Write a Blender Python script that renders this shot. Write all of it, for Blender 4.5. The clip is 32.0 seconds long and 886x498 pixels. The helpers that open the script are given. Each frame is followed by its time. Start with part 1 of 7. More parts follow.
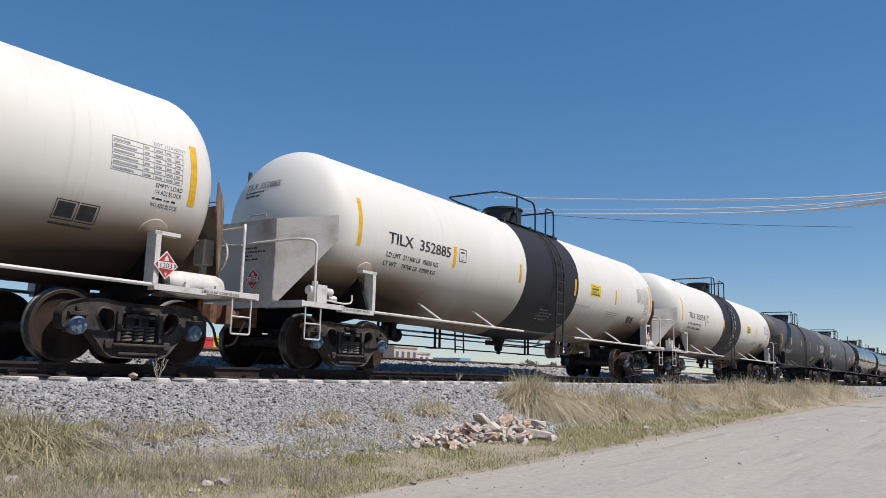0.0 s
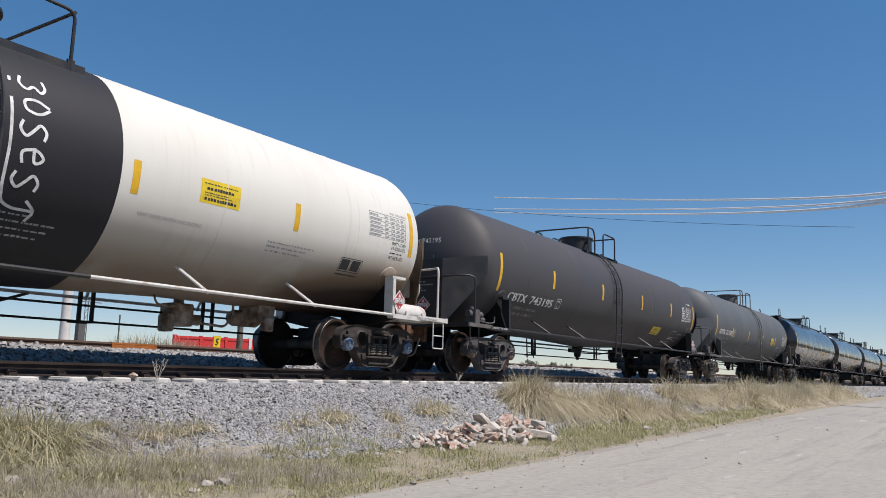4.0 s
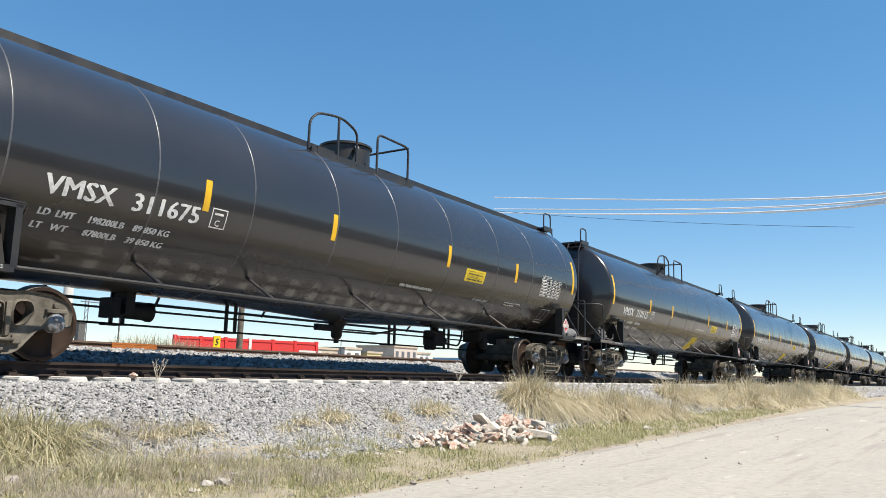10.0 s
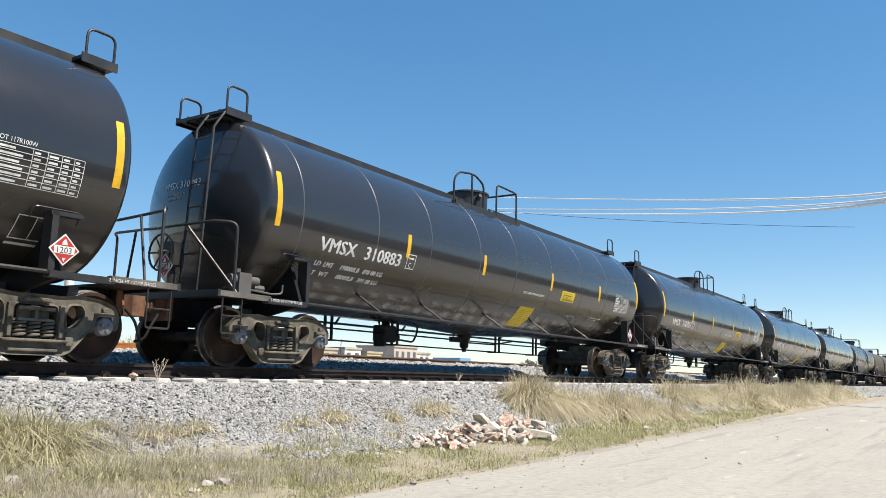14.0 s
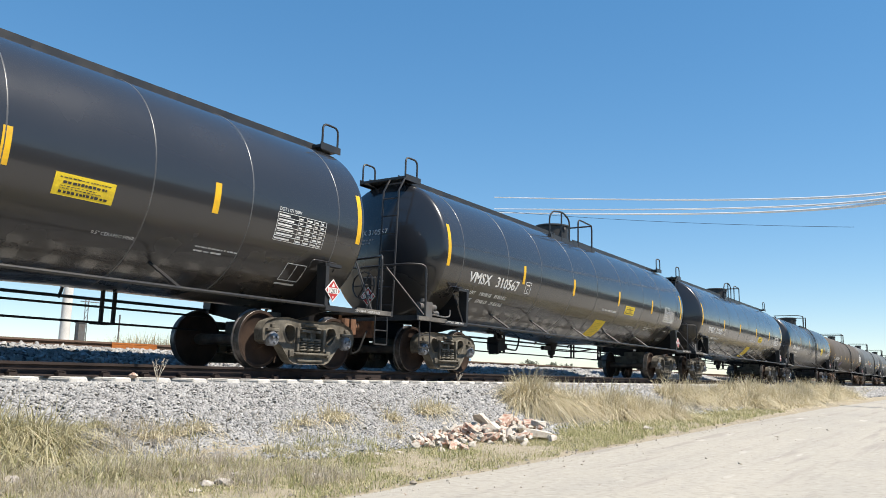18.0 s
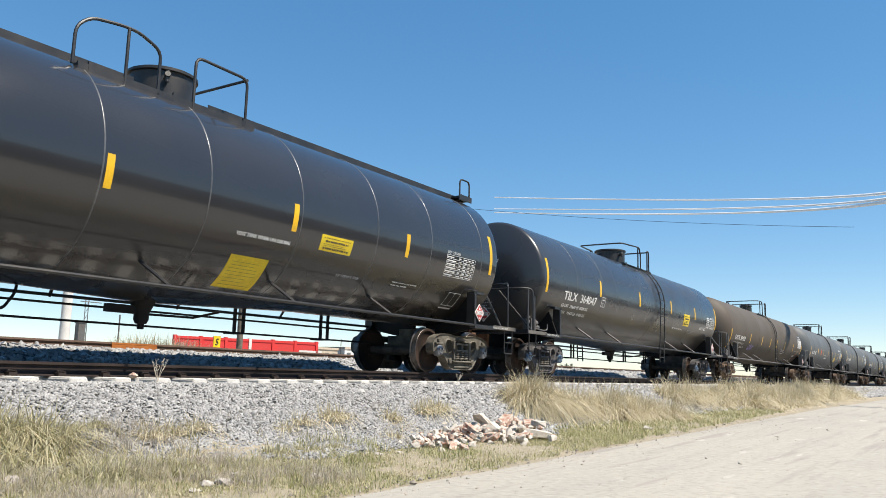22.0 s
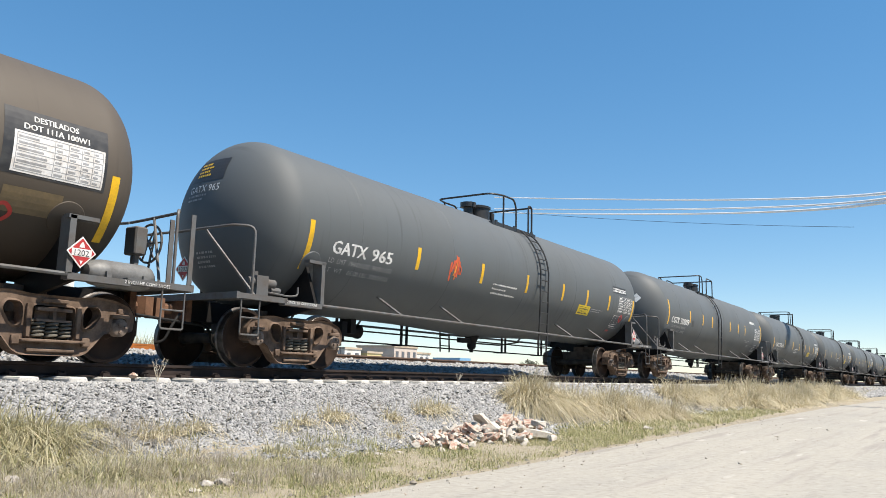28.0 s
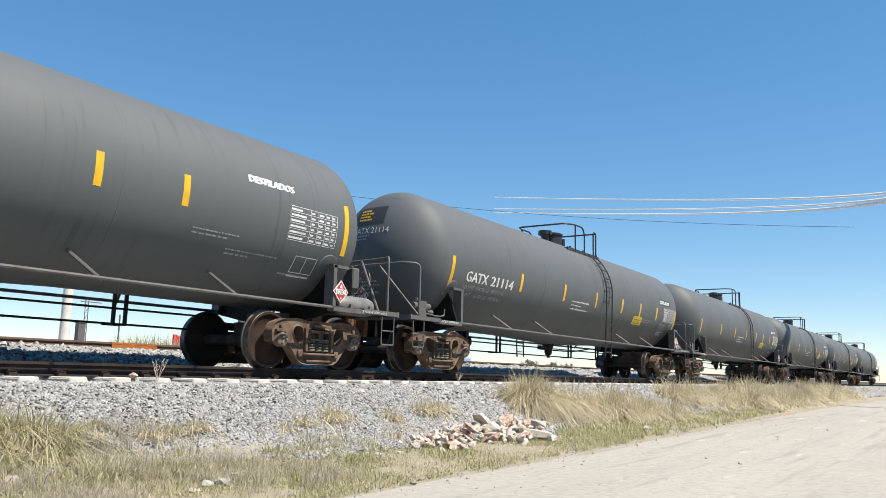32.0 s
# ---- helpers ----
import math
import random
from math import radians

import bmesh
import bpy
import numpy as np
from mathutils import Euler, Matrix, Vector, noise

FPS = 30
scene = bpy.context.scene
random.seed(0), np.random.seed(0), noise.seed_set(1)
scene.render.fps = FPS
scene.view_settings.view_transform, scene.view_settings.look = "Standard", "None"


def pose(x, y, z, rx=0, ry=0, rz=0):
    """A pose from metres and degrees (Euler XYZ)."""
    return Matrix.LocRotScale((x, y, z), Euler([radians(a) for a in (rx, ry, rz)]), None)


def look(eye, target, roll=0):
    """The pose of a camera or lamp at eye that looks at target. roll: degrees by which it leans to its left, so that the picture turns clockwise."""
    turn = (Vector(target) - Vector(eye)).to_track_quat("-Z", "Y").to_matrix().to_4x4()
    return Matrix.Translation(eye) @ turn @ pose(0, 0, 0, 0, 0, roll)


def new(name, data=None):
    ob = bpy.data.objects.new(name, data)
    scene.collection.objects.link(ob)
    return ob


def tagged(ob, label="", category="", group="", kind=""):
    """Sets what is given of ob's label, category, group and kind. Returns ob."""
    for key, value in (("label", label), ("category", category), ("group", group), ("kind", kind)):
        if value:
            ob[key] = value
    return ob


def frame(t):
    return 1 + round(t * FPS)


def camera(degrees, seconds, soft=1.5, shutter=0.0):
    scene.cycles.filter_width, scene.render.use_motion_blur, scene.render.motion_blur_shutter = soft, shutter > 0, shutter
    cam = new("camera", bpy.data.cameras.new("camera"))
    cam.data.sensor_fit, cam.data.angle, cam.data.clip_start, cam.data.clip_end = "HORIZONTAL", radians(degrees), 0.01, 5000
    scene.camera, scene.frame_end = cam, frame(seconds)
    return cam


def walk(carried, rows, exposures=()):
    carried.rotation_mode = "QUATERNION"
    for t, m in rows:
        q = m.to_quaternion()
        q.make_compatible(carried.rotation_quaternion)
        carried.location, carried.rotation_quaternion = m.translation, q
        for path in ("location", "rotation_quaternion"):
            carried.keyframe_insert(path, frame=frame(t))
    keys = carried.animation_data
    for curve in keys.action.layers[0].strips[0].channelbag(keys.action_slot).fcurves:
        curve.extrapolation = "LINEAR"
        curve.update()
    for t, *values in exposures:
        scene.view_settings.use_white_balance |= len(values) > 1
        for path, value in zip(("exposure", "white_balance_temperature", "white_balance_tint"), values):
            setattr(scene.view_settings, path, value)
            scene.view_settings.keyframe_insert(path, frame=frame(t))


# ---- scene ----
# Camera: a phone held still at the roadside, looking along and up at the passing train.
EYE = Vector((0.0, 0.0, 1.05))
YAW, PITCH, ROLL = radians(56.27), radians(9.01), 1.476
cam = camera(58.69, 32.0, soft=0.5)
AIM = EYE + Vector((math.sin(YAW) * math.cos(PITCH), math.cos(YAW) * math.cos(PITCH), math.sin(PITCH)))
walk(cam, [(0.0, look(EYE, AIM, ROLL)), (32.0, look(EYE, AIM, ROLL))],
     exposures=[(0.0, 0.02, 6420, 17), (4.5, 0.06, 6420, 17), (6.5, 0.70, 6760, 11), (32.0, 0.70, 6760, 11)])

# ---- light ----
SUN_DIR = Vector((0.09, -0.51, 0.85)).normalized()
world = bpy.data.worlds.new("sky")
scene.world = world
world.use_nodes = True
sky = world.node_tree.nodes.new("ShaderNodeTexSky")
sky.sky_type, sky.sun_disc = "NISHITA", False
sky.sun_elevation = math.asin(SUN_DIR.z)
sky.sun_rotation = math.atan2(SUN_DIR.x, SUN_DIR.y)
sky.air_density, sky.dust_density, sky.ozone_density, sky.altitude = 1.0, 0.12, 2.2, 1800
tone = world.node_tree.nodes.new("ShaderNodeHueSaturation")   # the phone's vivid blue
tone.inputs["Saturation"].default_value, tone.inputs["Hue"].default_value = 1.60, 0.498
soften = world.node_tree.nodes.new("ShaderNodeGamma")
soften.inputs["Gamma"].default_value = 0.64
world.node_tree.links.new(sky.outputs[0], soften.inputs["Color"])
world.node_tree.links.new(soften.outputs[0], tone.inputs["Color"])
world.node_tree.links.new(tone.outputs[0], world.node_tree.nodes["Background"].inputs[0])
world.node_tree.nodes["Background"].inputs[1].default_value = 0.182
sun = new("sun", bpy.data.lights.new("sun", "SUN"))
sun.data.energy, sun.data.angle, sun.data.color = 4.9, radians(0.53), (1.0, 0.945, 0.85)
sun.matrix_world = look(SUN_DIR * 60, (0, 0, 0))

# ---- plan ----
RAIL = 1.076          # top of the near track's rails
TRACK_Y = 10.30       # its centre line
FAR_RAIL, FAR_Y = 1.505, 14.90
SPEED = 8.14          # metres a second, towards -x


# ---- materials ----
def nodes_of(name):
    m = bpy.data.materials.new(name)
    m.use_nodes = True
    return m, m.node_tree.nodes, m.node_tree.links, m.node_tree.nodes["Principled BSDF"]


def mix(n, l, fac, a, b):
    mx = n.new("ShaderNodeMix")
    mx.data_type = "RGBA"
    for sock, v in ((mx.inputs[0], fac), (mx.inputs[6], a), (mx.inputs[7], b)):
        if hasattr(v, "is_linked"):
            l.new(v, sock)
        elif isinstance(v, (int, float)):
            sock.default_value = v
        else:
            sock.default_value = (*v, 1)
    return mx.outputs[2]


def noise_fac(n, l, scale, lo, hi, detail=6.0, coords="Object", stretch=(1, 1, 1)):
    tc = n.new("ShaderNodeTexCoord")
    mp = n.new("ShaderNodeMapping")
    mp.inputs["Scale"].default_value = stretch
    l.new(tc.outputs[coords], mp.inputs[0])
    nz = n.new("ShaderNodeTexNoise")
    nz.inputs["Scale"].default_value, nz.inputs["Detail"].default_value = scale, detail
    l.new(mp.outputs[0], nz.inputs["Vector"])
    r = n.new("ShaderNodeMapRange")
    r.inputs[1].default_value, r.inputs[2].default_value = lo, hi
    l.new(nz.outputs[0], r.inputs[0])
    return r.outputs[0]


def bump(n, l, p, fac, strength, dist=0.01):
    b = n.new("ShaderNodeBump")
    b.inputs["Strength"].default_value, b.inputs["Distance"].default_value = strength, dist
    l.new(fac, b.inputs["Height"])
    l.new(b.outputs[0], p.inputs["Normal"])


def worn(name, base, second, rough=0.6, metal=0.0, scale=3.0, fine=40.0, amount=(0.4, 0.75), bumpy=0.2, streak=(1, 1, 1), rough2=None, shine=0.5):
    """A surface of one colour, stained by a second one in patches, with a fine grain."""
    m, n, l, p = nodes_of(name)
    f = noise_fac(n, l, scale, amount[0], amount[1], stretch=streak)
    g = noise_fac(n, l, fine, 0.3, 0.7)
    c = mix(n, l, f, base, second)
    c = mix(n, l, g, c, mix(n, l, 0.18, c, (0.02, 0.02, 0.02)))
    l.new(c, p.inputs["Base Color"])
    p.inputs["Metallic"].default_value = metal
    p.inputs["Specular IOR Level"].default_value = shine
    r = n.new("ShaderNodeMapRange")
    r.inputs[3].default_value, r.inputs[4].default_value = rough, rough + 0.15 if rough2 is None else rough2
    l.new(f, r.inputs[0])
    l.new(r.outputs[0], p.inputs["Roughness"])
    if bumpy:
        bump(n, l, p, g, bumpy, 0.004)
    return m


def tank_paint(name, base, dirt, rough, lo=0.45, hi=0.8, belly=0.0, coat=0.0, soot=None, dulling=0.45, shine=0.5, runs=None):
    """Tank paint with run-down streaks and dull patches; low down, road dirt from the wheels with painted ground
    reflection and shade.
    """
    m, n, l, p = nodes_of(name)
    streaks = noise_fac(n, l, 1.1, lo, hi, 8, stretch=(2.0, 0.5, 0.5))
    patch = noise_fac(n, l, 0.55, 0.35, 0.75, 5)
    grain = noise_fac(n, l, 60, 0.3, 0.7, 4)
    c = mix(n, l, streaks, base, mix(n, l, 0.10, base, dirt))
    c = mix(n, l, patch, c, mix(n, l, 0.16, c, dirt))
    if runs:   # thin dark runs down the side, and scuffs
        thin = noise_fac(n, l, 2.0, 0.57, 0.76, 7, stretch=(4.5, 0.30, 0.30))
        where = noise_fac(n, l, 0.45, 0.42, 0.62, 3)
        both = n.new("ShaderNodeMath"); both.operation = "MULTIPLY"
        l.new(thin, both.inputs[0]); l.new(where, both.inputs[1])
        c = mix(n, l, both.outputs[0], c, runs)
    if belly:
        tc = n.new("ShaderNodeTexCoord")
        sp = n.new("ShaderNodeSeparateXYZ")
        l.new(tc.outputs["Object"], sp.inputs[0])
        ax = n.new("ShaderNodeMath"); ax.operation = "ABSOLUTE"
        l.new(sp.outputs[0], ax.inputs[0])
        over = n.new("ShaderNodeMapRange"); over.inputs[1].default_value, over.inputs[2].default_value = 4.4, 6.9
        l.new(ax.outputs[0], over.inputs[0])
        low = n.new("ShaderNodeMapRange"); low.inputs[1].default_value, low.inputs[2].default_value = (-0.35, -1.3) if soot else (-0.25, -1.2)
        l.new(sp.outputs[2], low.inputs[0])
        both = n.new("ShaderNodeMath"); both.operation = "MULTIPLY_ADD"
        l.new(over.outputs[0], both.inputs[0]); both.inputs[1].default_value = 0.95 if soot else 0.75; both.inputs[2].default_value = 0.50 if soot else 0.55
        wet = n.new("ShaderNodeMath"); wet.operation = "MULTIPLY"
        l.new(both.outputs[0], wet.inputs[0]); l.new(low.outputs[0], wet.inputs[1])
        wet2 = n.new("ShaderNodeMath"); wet2.operation = "MULTIPLY"; wet2.inputs[1].default_value = belly
        l.new(wet.outputs[0], wet2.inputs[0])
        spray = noise_fac(n, l, 1.7, -0.1 if soot else 0.0, 0.45, 8, stretch=(0.7, 0.6, 0.6))
        wet3 = n.new("ShaderNodeMath"); wet3.operation = "MULTIPLY"
        l.new(wet2.outputs[0], wet3.inputs[0]); l.new(spray, wet3.inputs[1])
        wet3.use_clamp = True
        c = mix(n, l, wet3.outputs[0], c, dirt)
        if soot:   # the lowest part and the ends over the wheels are caked darkest
            deep = n.new("ShaderNodeMapRange"); deep.inputs[1].default_value, deep.inputs[2].default_value = -0.72, -1.22
            l.new(sp.outputs[2], deep.inputs[0])
            cake = n.new("ShaderNodeMath"); cake.operation = "MULTIPLY"; cake.use_clamp = True
            l.new(deep.outputs[0], cake.inputs[0]); l.new(both.outputs[0], cake.inputs[1])
            cake2 = n.new("ShaderNodeMath"); cake2.operation = "MULTIPLY"
            l.new(cake.outputs[0], cake2.inputs[0]); l.new(noise_fac(n, l, 2.3, -0.05, 0.32, 8), cake2.inputs[1])
            c = mix(n, l, cake2.outputs[0], c, soot)
    l.new(c, p.inputs["Base Color"])
    r = n.new("ShaderNodeMapRange")
    r.inputs[3].default_value, r.inputs[4].default_value = rough, rough + 0.13
    l.new(patch, r.inputs[0])
    if belly:   # the belly tint is duller than paint
        dull = n.new("ShaderNodeMath"); dull.operation = "MULTIPLY_ADD"; dull.use_clamp = True
        l.new(wet3.outputs[0], dull.inputs[0]); dull.inputs[1].default_value = dulling; l.new(r.outputs[0], dull.inputs[2])
        l.new(dull.outputs[0], p.inputs["Roughness"])
    else:
        l.new(r.outputs[0], p.inputs["Roughness"])
    p.inputs["Coat Weight"].default_value = coat
    p.inputs["Coat Roughness"].default_value = 0.06
    p.inputs["Specular IOR Level"].default_value = shine
    bump(n, l, p, grain, 0.04, 0.002)
    return m


MAT = {}
# white belly: road dirt and soot, with shade and ground bounce in the tan
MAT["white_tank"] = tank_paint("white_tank_paint", (0.69, 0.675, 0.605), (0.30, 0.215, 0.135), 0.45, 0.5, 0.9, belly=1.5, soot=(0.035, 0.022, 0.015), runs=(0.58, 0.54, 0.47), shine=0.4)
# black and dark bellies: dust plus the ground's warm reflection, put into the colour
MAT["black_tank"] = tank_paint("black_tank_paint", (0.024, 0.025, 0.028), (0.036, 0.029, 0.023), 0.17, 0.5, 0.9, belly=1.0, coat=0.45, dulling=0.10)
MAT["semi_tank"] = tank_paint("dark_tank_paint", (0.030, 0.032, 0.036), (0.042, 0.035, 0.030), 0.23, 0.5, 0.9, belly=0.9, coat=0.15, dulling=0.12)
MAT["grey_tank"] = tank_paint("grey_tank_paint", (0.094, 0.103, 0.107), (0.054, 0.054, 0.051), 0.58, 0.40, 0.85, shine=0.4, runs=(0.058, 0.062, 0.063))
MAT["dusk_tank"] = tank_paint("charcoal_tank_paint", (0.056, 0.054, 0.057), (0.075, 0.064, 0.056), 0.56, 0.45, 0.85, shine=0.4)
MAT["brown_tank"] = tank_paint("brown_tank_paint", (0.082, 0.066, 0.050), (0.050, 0.038, 0.028), 0.62, 0.45, 0.8, belly=0.8, dulling=0.1, shine=0.4, runs=(0.060, 0.047, 0.036))
MAT["band"] = tank_paint("black_band_paint", (0.022, 0.022, 0.025), (0.036, 0.033, 0.031), 0.52, 0.5, 0.9, shine=0.25)
# lighter than the black shell: the seams' highlight is painted into the bead
MAT["seam_black"] = worn("glint_weld_bead", (0.10, 0.10, 0.10), (0.03, 0.03, 0.03), 0.30, scale=2, bumpy=0, shine=0.6)
MAT["seam_dark"] = worn("fresh_black_patch", (0.028, 0.028, 0.030), (0.04, 0.038, 0.036), 0.5, scale=4, bumpy=0)
MAT["rust_gear"] = worn("rusty_coupler_steel", (0.20, 0.105, 0.062), (0.06, 0.036, 0.026), 0.85, scale=6, shine=0.2)
MAT["frame_black"] = worn("black_frame_paint", (0.018, 0.018, 0.019), (0.034, 0.030, 0.026), 0.42, scale=4)
# darker copy of the frame black: the shade under the cars is painted in
MAT["under_black"] = worn("shaded_underframe_paint", (0.006, 0.006, 0.007), (0.018, 0.014, 0.011), 0.6, scale=4, shine=0.2)
MAT["shield_white"] = worn("stained_white_shield", (0.52, 0.50, 0.46), (0.27, 0.19, 0.12), 0.6, scale=1.3, amount=(0.50, 0.74))
MAT["frame_white"] = worn("white_frame_paint", (0.66, 0.64, 0.59), (0.33, 0.22, 0.14), 0.5, scale=4, amount=(0.52, 0.85))
MAT["dirty_white"] = worn("dirt_caked_white_paint", (0.40, 0.34, 0.27), (0.14, 0.085, 0.05), 0.75, scale=5, amount=(0.3, 0.6))
# trailing-end shield: brown dirt, with the shade of its inner face painted in
MAT["shield_brown"] = worn("dirty_shaded_shield", (0.16, 0.10, 0.06), (0.36, 0.28, 0.19), 0.75, scale=2.5, amount=(0.45, 0.7))
MAT["frame_grey"] = worn("grey_frame_paint", (0.11, 0.112, 0.112), (0.09, 0.07, 0.055), 0.55, scale=4)
MAT["frame_dust"] = worn("dusty_sill_paint", (0.17, 0.155, 0.135), (0.06, 0.055, 0.05), 0.7, scale=5)
MAT["reservoir_grey"] = worn("pale_grey_reservoir", (0.17, 0.17, 0.165), (0.10, 0.095, 0.09), 0.5, scale=5)
MAT["truck_grey"] = worn("dusty_truck_steel", (0.165, 0.150, 0.122), (0.05, 0.042, 0.034), 0.8, scale=5, shine=0.2)
MAT["truck_dark"] = worn("oily_truck_steel", (0.070, 0.060, 0.052), (0.024, 0.019, 0.017), 0.7, scale=5, shine=0.25)
MAT["truck_slate"] = worn("slate_truck_steel", (0.105, 0.10, 0.10), (0.05, 0.046, 0.045), 0.75, scale=5, shine=0.25)
MAT["truck_brown"] = worn("rusty_truck_steel", (0.185, 0.130, 0.096), (0.065, 0.043, 0.031), 0.85, scale=5, shine=0.2)
MAT["wheel"] = worn("rusty_wheel_steel", (0.052, 0.033, 0.024), (0.014, 0.011, 0.010), 0.8, scale=2.2, shine=0.15)
MAT["tread"] = worn("polished_wheel_tread", (0.16, 0.15, 0.145), (0.05, 0.045, 0.04), 0.42, metal=0.9, scale=8)
MAT["cap_blue"] = worn("blue_bearing_cap", (0.10, 0.17, 0.26), (0.30, 0.32, 0.34), 0.35, metal=0.3, scale=18)
MAT["cap_grey"] = worn("steel_bearing_cap", (0.21, 0.22, 0.24), (0.10, 0.085, 0.07), 0.4, metal=0.3, scale=14)
MAT["cap_rust"] = worn("rusty_bearing_cap", (0.20, 0.15, 0.115), (0.07, 0.05, 0.04), 0.7, scale=14)
MAT["yellow"] = worn("yellow_reflector", (0.80, 0.46, 0.012), (0.6, 0.34, 0.02), 0.4, scale=6, bumpy=0)
MAT["sign_yellow"] = worn("yellow_notice", (0.82, 0.60, 0.02), (0.66, 0.46, 0.02), 0.45, scale=6, bumpy=0)
MAT["letter_white"] = worn("white_lettering", (0.78, 0.78, 0.76), (0.45, 0.43, 0.4), 0.5, scale=9, bumpy=0)
MAT["letter_black"] = worn("black_lettering", (0.02, 0.02, 0.022), (0.05, 0.05, 0.05), 0.5, scale=9, bumpy=0)
MAT["letter_olive"] = worn("olive_print", (0.42, 0.36, 0.05), (0.34, 0.28, 0.04), 0.6, scale=9, bumpy=0)
MAT["letter_grey"] = worn("faded_lettering", (0.36, 0.36, 0.36), (0.2, 0.2, 0.2), 0.6, scale=9, bumpy=0)
MAT["placard_red"] = worn("red_placard", (0.50, 0.035, 0.03), (0.36, 0.03, 0.03), 0.4, scale=9, bumpy=0)
MAT["placard_white"] = worn("white_placard", (0.76, 0.74, 0.72), (0.6, 0.55, 0.5), 0.4, scale=9, bumpy=0)
MAT["rail"] = worn("rusty_rail_steel", (0.042, 0.030, 0.026), (0.020, 0.016, 0.015), 0.75, scale=3, shine=0.2)
MAT["rail_pale"] = worn("brown_rail_steel", (0.16, 0.105, 0.08), (0.10, 0.065, 0.05), 0.7, scale=3)
MAT["rust_orange"] = worn("fresh_orange_rust", (0.40, 0.13, 0.025), (0.28, 0.09, 0.02), 0.85, scale=5)
MAT["rail_top"] = worn("polished_rail_head", (0.48, 0.46, 0.44), (0.3, 0.27, 0.24), 0.28, metal=0.9, scale=6)
MAT["concrete"] = worn("sleeper_concrete", (0.66, 0.64, 0.60), (0.48, 0.46, 0.42), 0.85, scale=5)
MAT["rubber"] = worn("black_hose_rubber", (0.012, 0.012, 0.012), (0.025, 0.025, 0.025), 0.7, scale=9, shine=0.2)
MAT["paint_orange"] = worn("orange_graffiti", (0.65, 0.10, 0.03), (0.4, 0.07, 0.04), 0.6, scale=14, bumpy=0)
MAT["paint_amber"] = worn("amber_graffiti", (0.75, 0.36, 0.03), (0.65, 0.2, 0.04), 0.6, scale=14, bumpy=0)
MAT["paint_brown"] = worn("fresh_brown_paint", (0.17, 0.12, 0.06), (0.12, 0.09, 0.05), 0.6, scale=6, bumpy=0)
MAT["paint_purple"] = worn("purple_graffiti", (0.34, 0.27, 0.58), (0.22, 0.16, 0.40), 0.6, scale=14, bumpy=0)


def ground_material():
    m, n, l, p = nodes_of("dry_ground")
    big = noise_fac(n, l, 0.7, 0.35, 0.7, 8)
    mid = noise_fac(n, l, 5, 0.3, 0.75, 8)
    fine = noise_fac(n, l, 70, 0.3, 0.75, 4)
    c = mix(n, l, big, (0.34, 0.30, 0.235), (0.25, 0.215, 0.155))
    c = mix(n, l, mid, c, (0.45, 0.405, 0.33))
    c = mix(n, l, fine, c, (0.27, 0.22, 0.14))
    l.new(c, p.inputs["Base Color"])
    p.inputs["Roughness"].default_value = 0.95
    bump(n, l, p, fine, 0.6, 0.02)
    return m


def road_material():
    """Old pale asphalt under dust: stretched tracks along the road, patches, loose grit."""
    m, n, l, p = nodes_of("dusty_road")
    lanes = noise_fac(n, l, 0.9, 0.4, 0.66, 8, stretch=(0.06, 1.0, 1.0))
    big = noise_fac(n, l, 0.5, 0.38, 0.68, 8)
    spots = noise_fac(n, l, 9, 0.55, 0.8, 6)
    fine = noise_fac(n, l, 110, 0.3, 0.75, 3)
    c = mix(n, l, lanes, (0.40, 0.372, 0.318), (0.315, 0.30, 0.268))
    c = mix(n, l, big, c, (0.385, 0.36, 0.308))
    c = mix(n, l, spots, c, (0.455, 0.43, 0.375))
    tyre = noise_fac(n, l, 2.4, 0.56, 0.66, 7, stretch=(0.09, 1.3, 1.0))
    c = mix(n, l, tyre, c, (0.315, 0.29, 0.255))
    mottle = noise_fac(n, l, 13, 0.50, 0.72, 8)
    c = mix(n, l, mottle, c, mix(n, l, 0.45, c, (0.20, 0.19, 0.165)))
    chalk = noise_fac(n, l, 1.5, 0.65, 0.74, 9, stretch=(0.30, 1.6, 1.0))
    c = mix(n, l, chalk, c, (0.56, 0.53, 0.48))
    c = mix(n, l, fine, c, mix(n, l, 0.22, c, (0.15, 0.12, 0.1)))
    l.new(c, p.inputs["Base Color"])
    p.inputs["Roughness"].default_value = 0.92
    bump(n, l, p, fine, 0.45, 0.006)
    return m


def pebble_material(name, tones, rough=0.85):
    """Stones: a tone for each stone, with a fine grain on it."""
    m, n, l, p = nodes_of(name)
    g = n.new("ShaderNodeNewGeometry")
    ramp = n.new("ShaderNodeValToRGB")
    ramp.color_ramp.interpolation = "LINEAR"
    els = ramp.color_ramp.elements
    for i, tone in enumerate(tones):
        e = els[i] if i < 2 else els.new(1.0)
        e.position, e.color = i / (len(tones) - 1), (*tone, 1)
    l.new(g.outputs["Random Per Island"], ramp.inputs[0])
    fine = noise_fac(n, l, 45, 0.3, 0.75, 4)
    c = mix(n, l, fine, ramp.outputs[0], mix(n, l, 0.3, ramp.outputs[0], (0.1, 0.1, 0.1)))
    l.new(c, p.inputs["Base Color"])
    p.inputs["Roughness"].default_value = rough
    bump(n, l, p, fine, 0.3, 0.006)
    return m


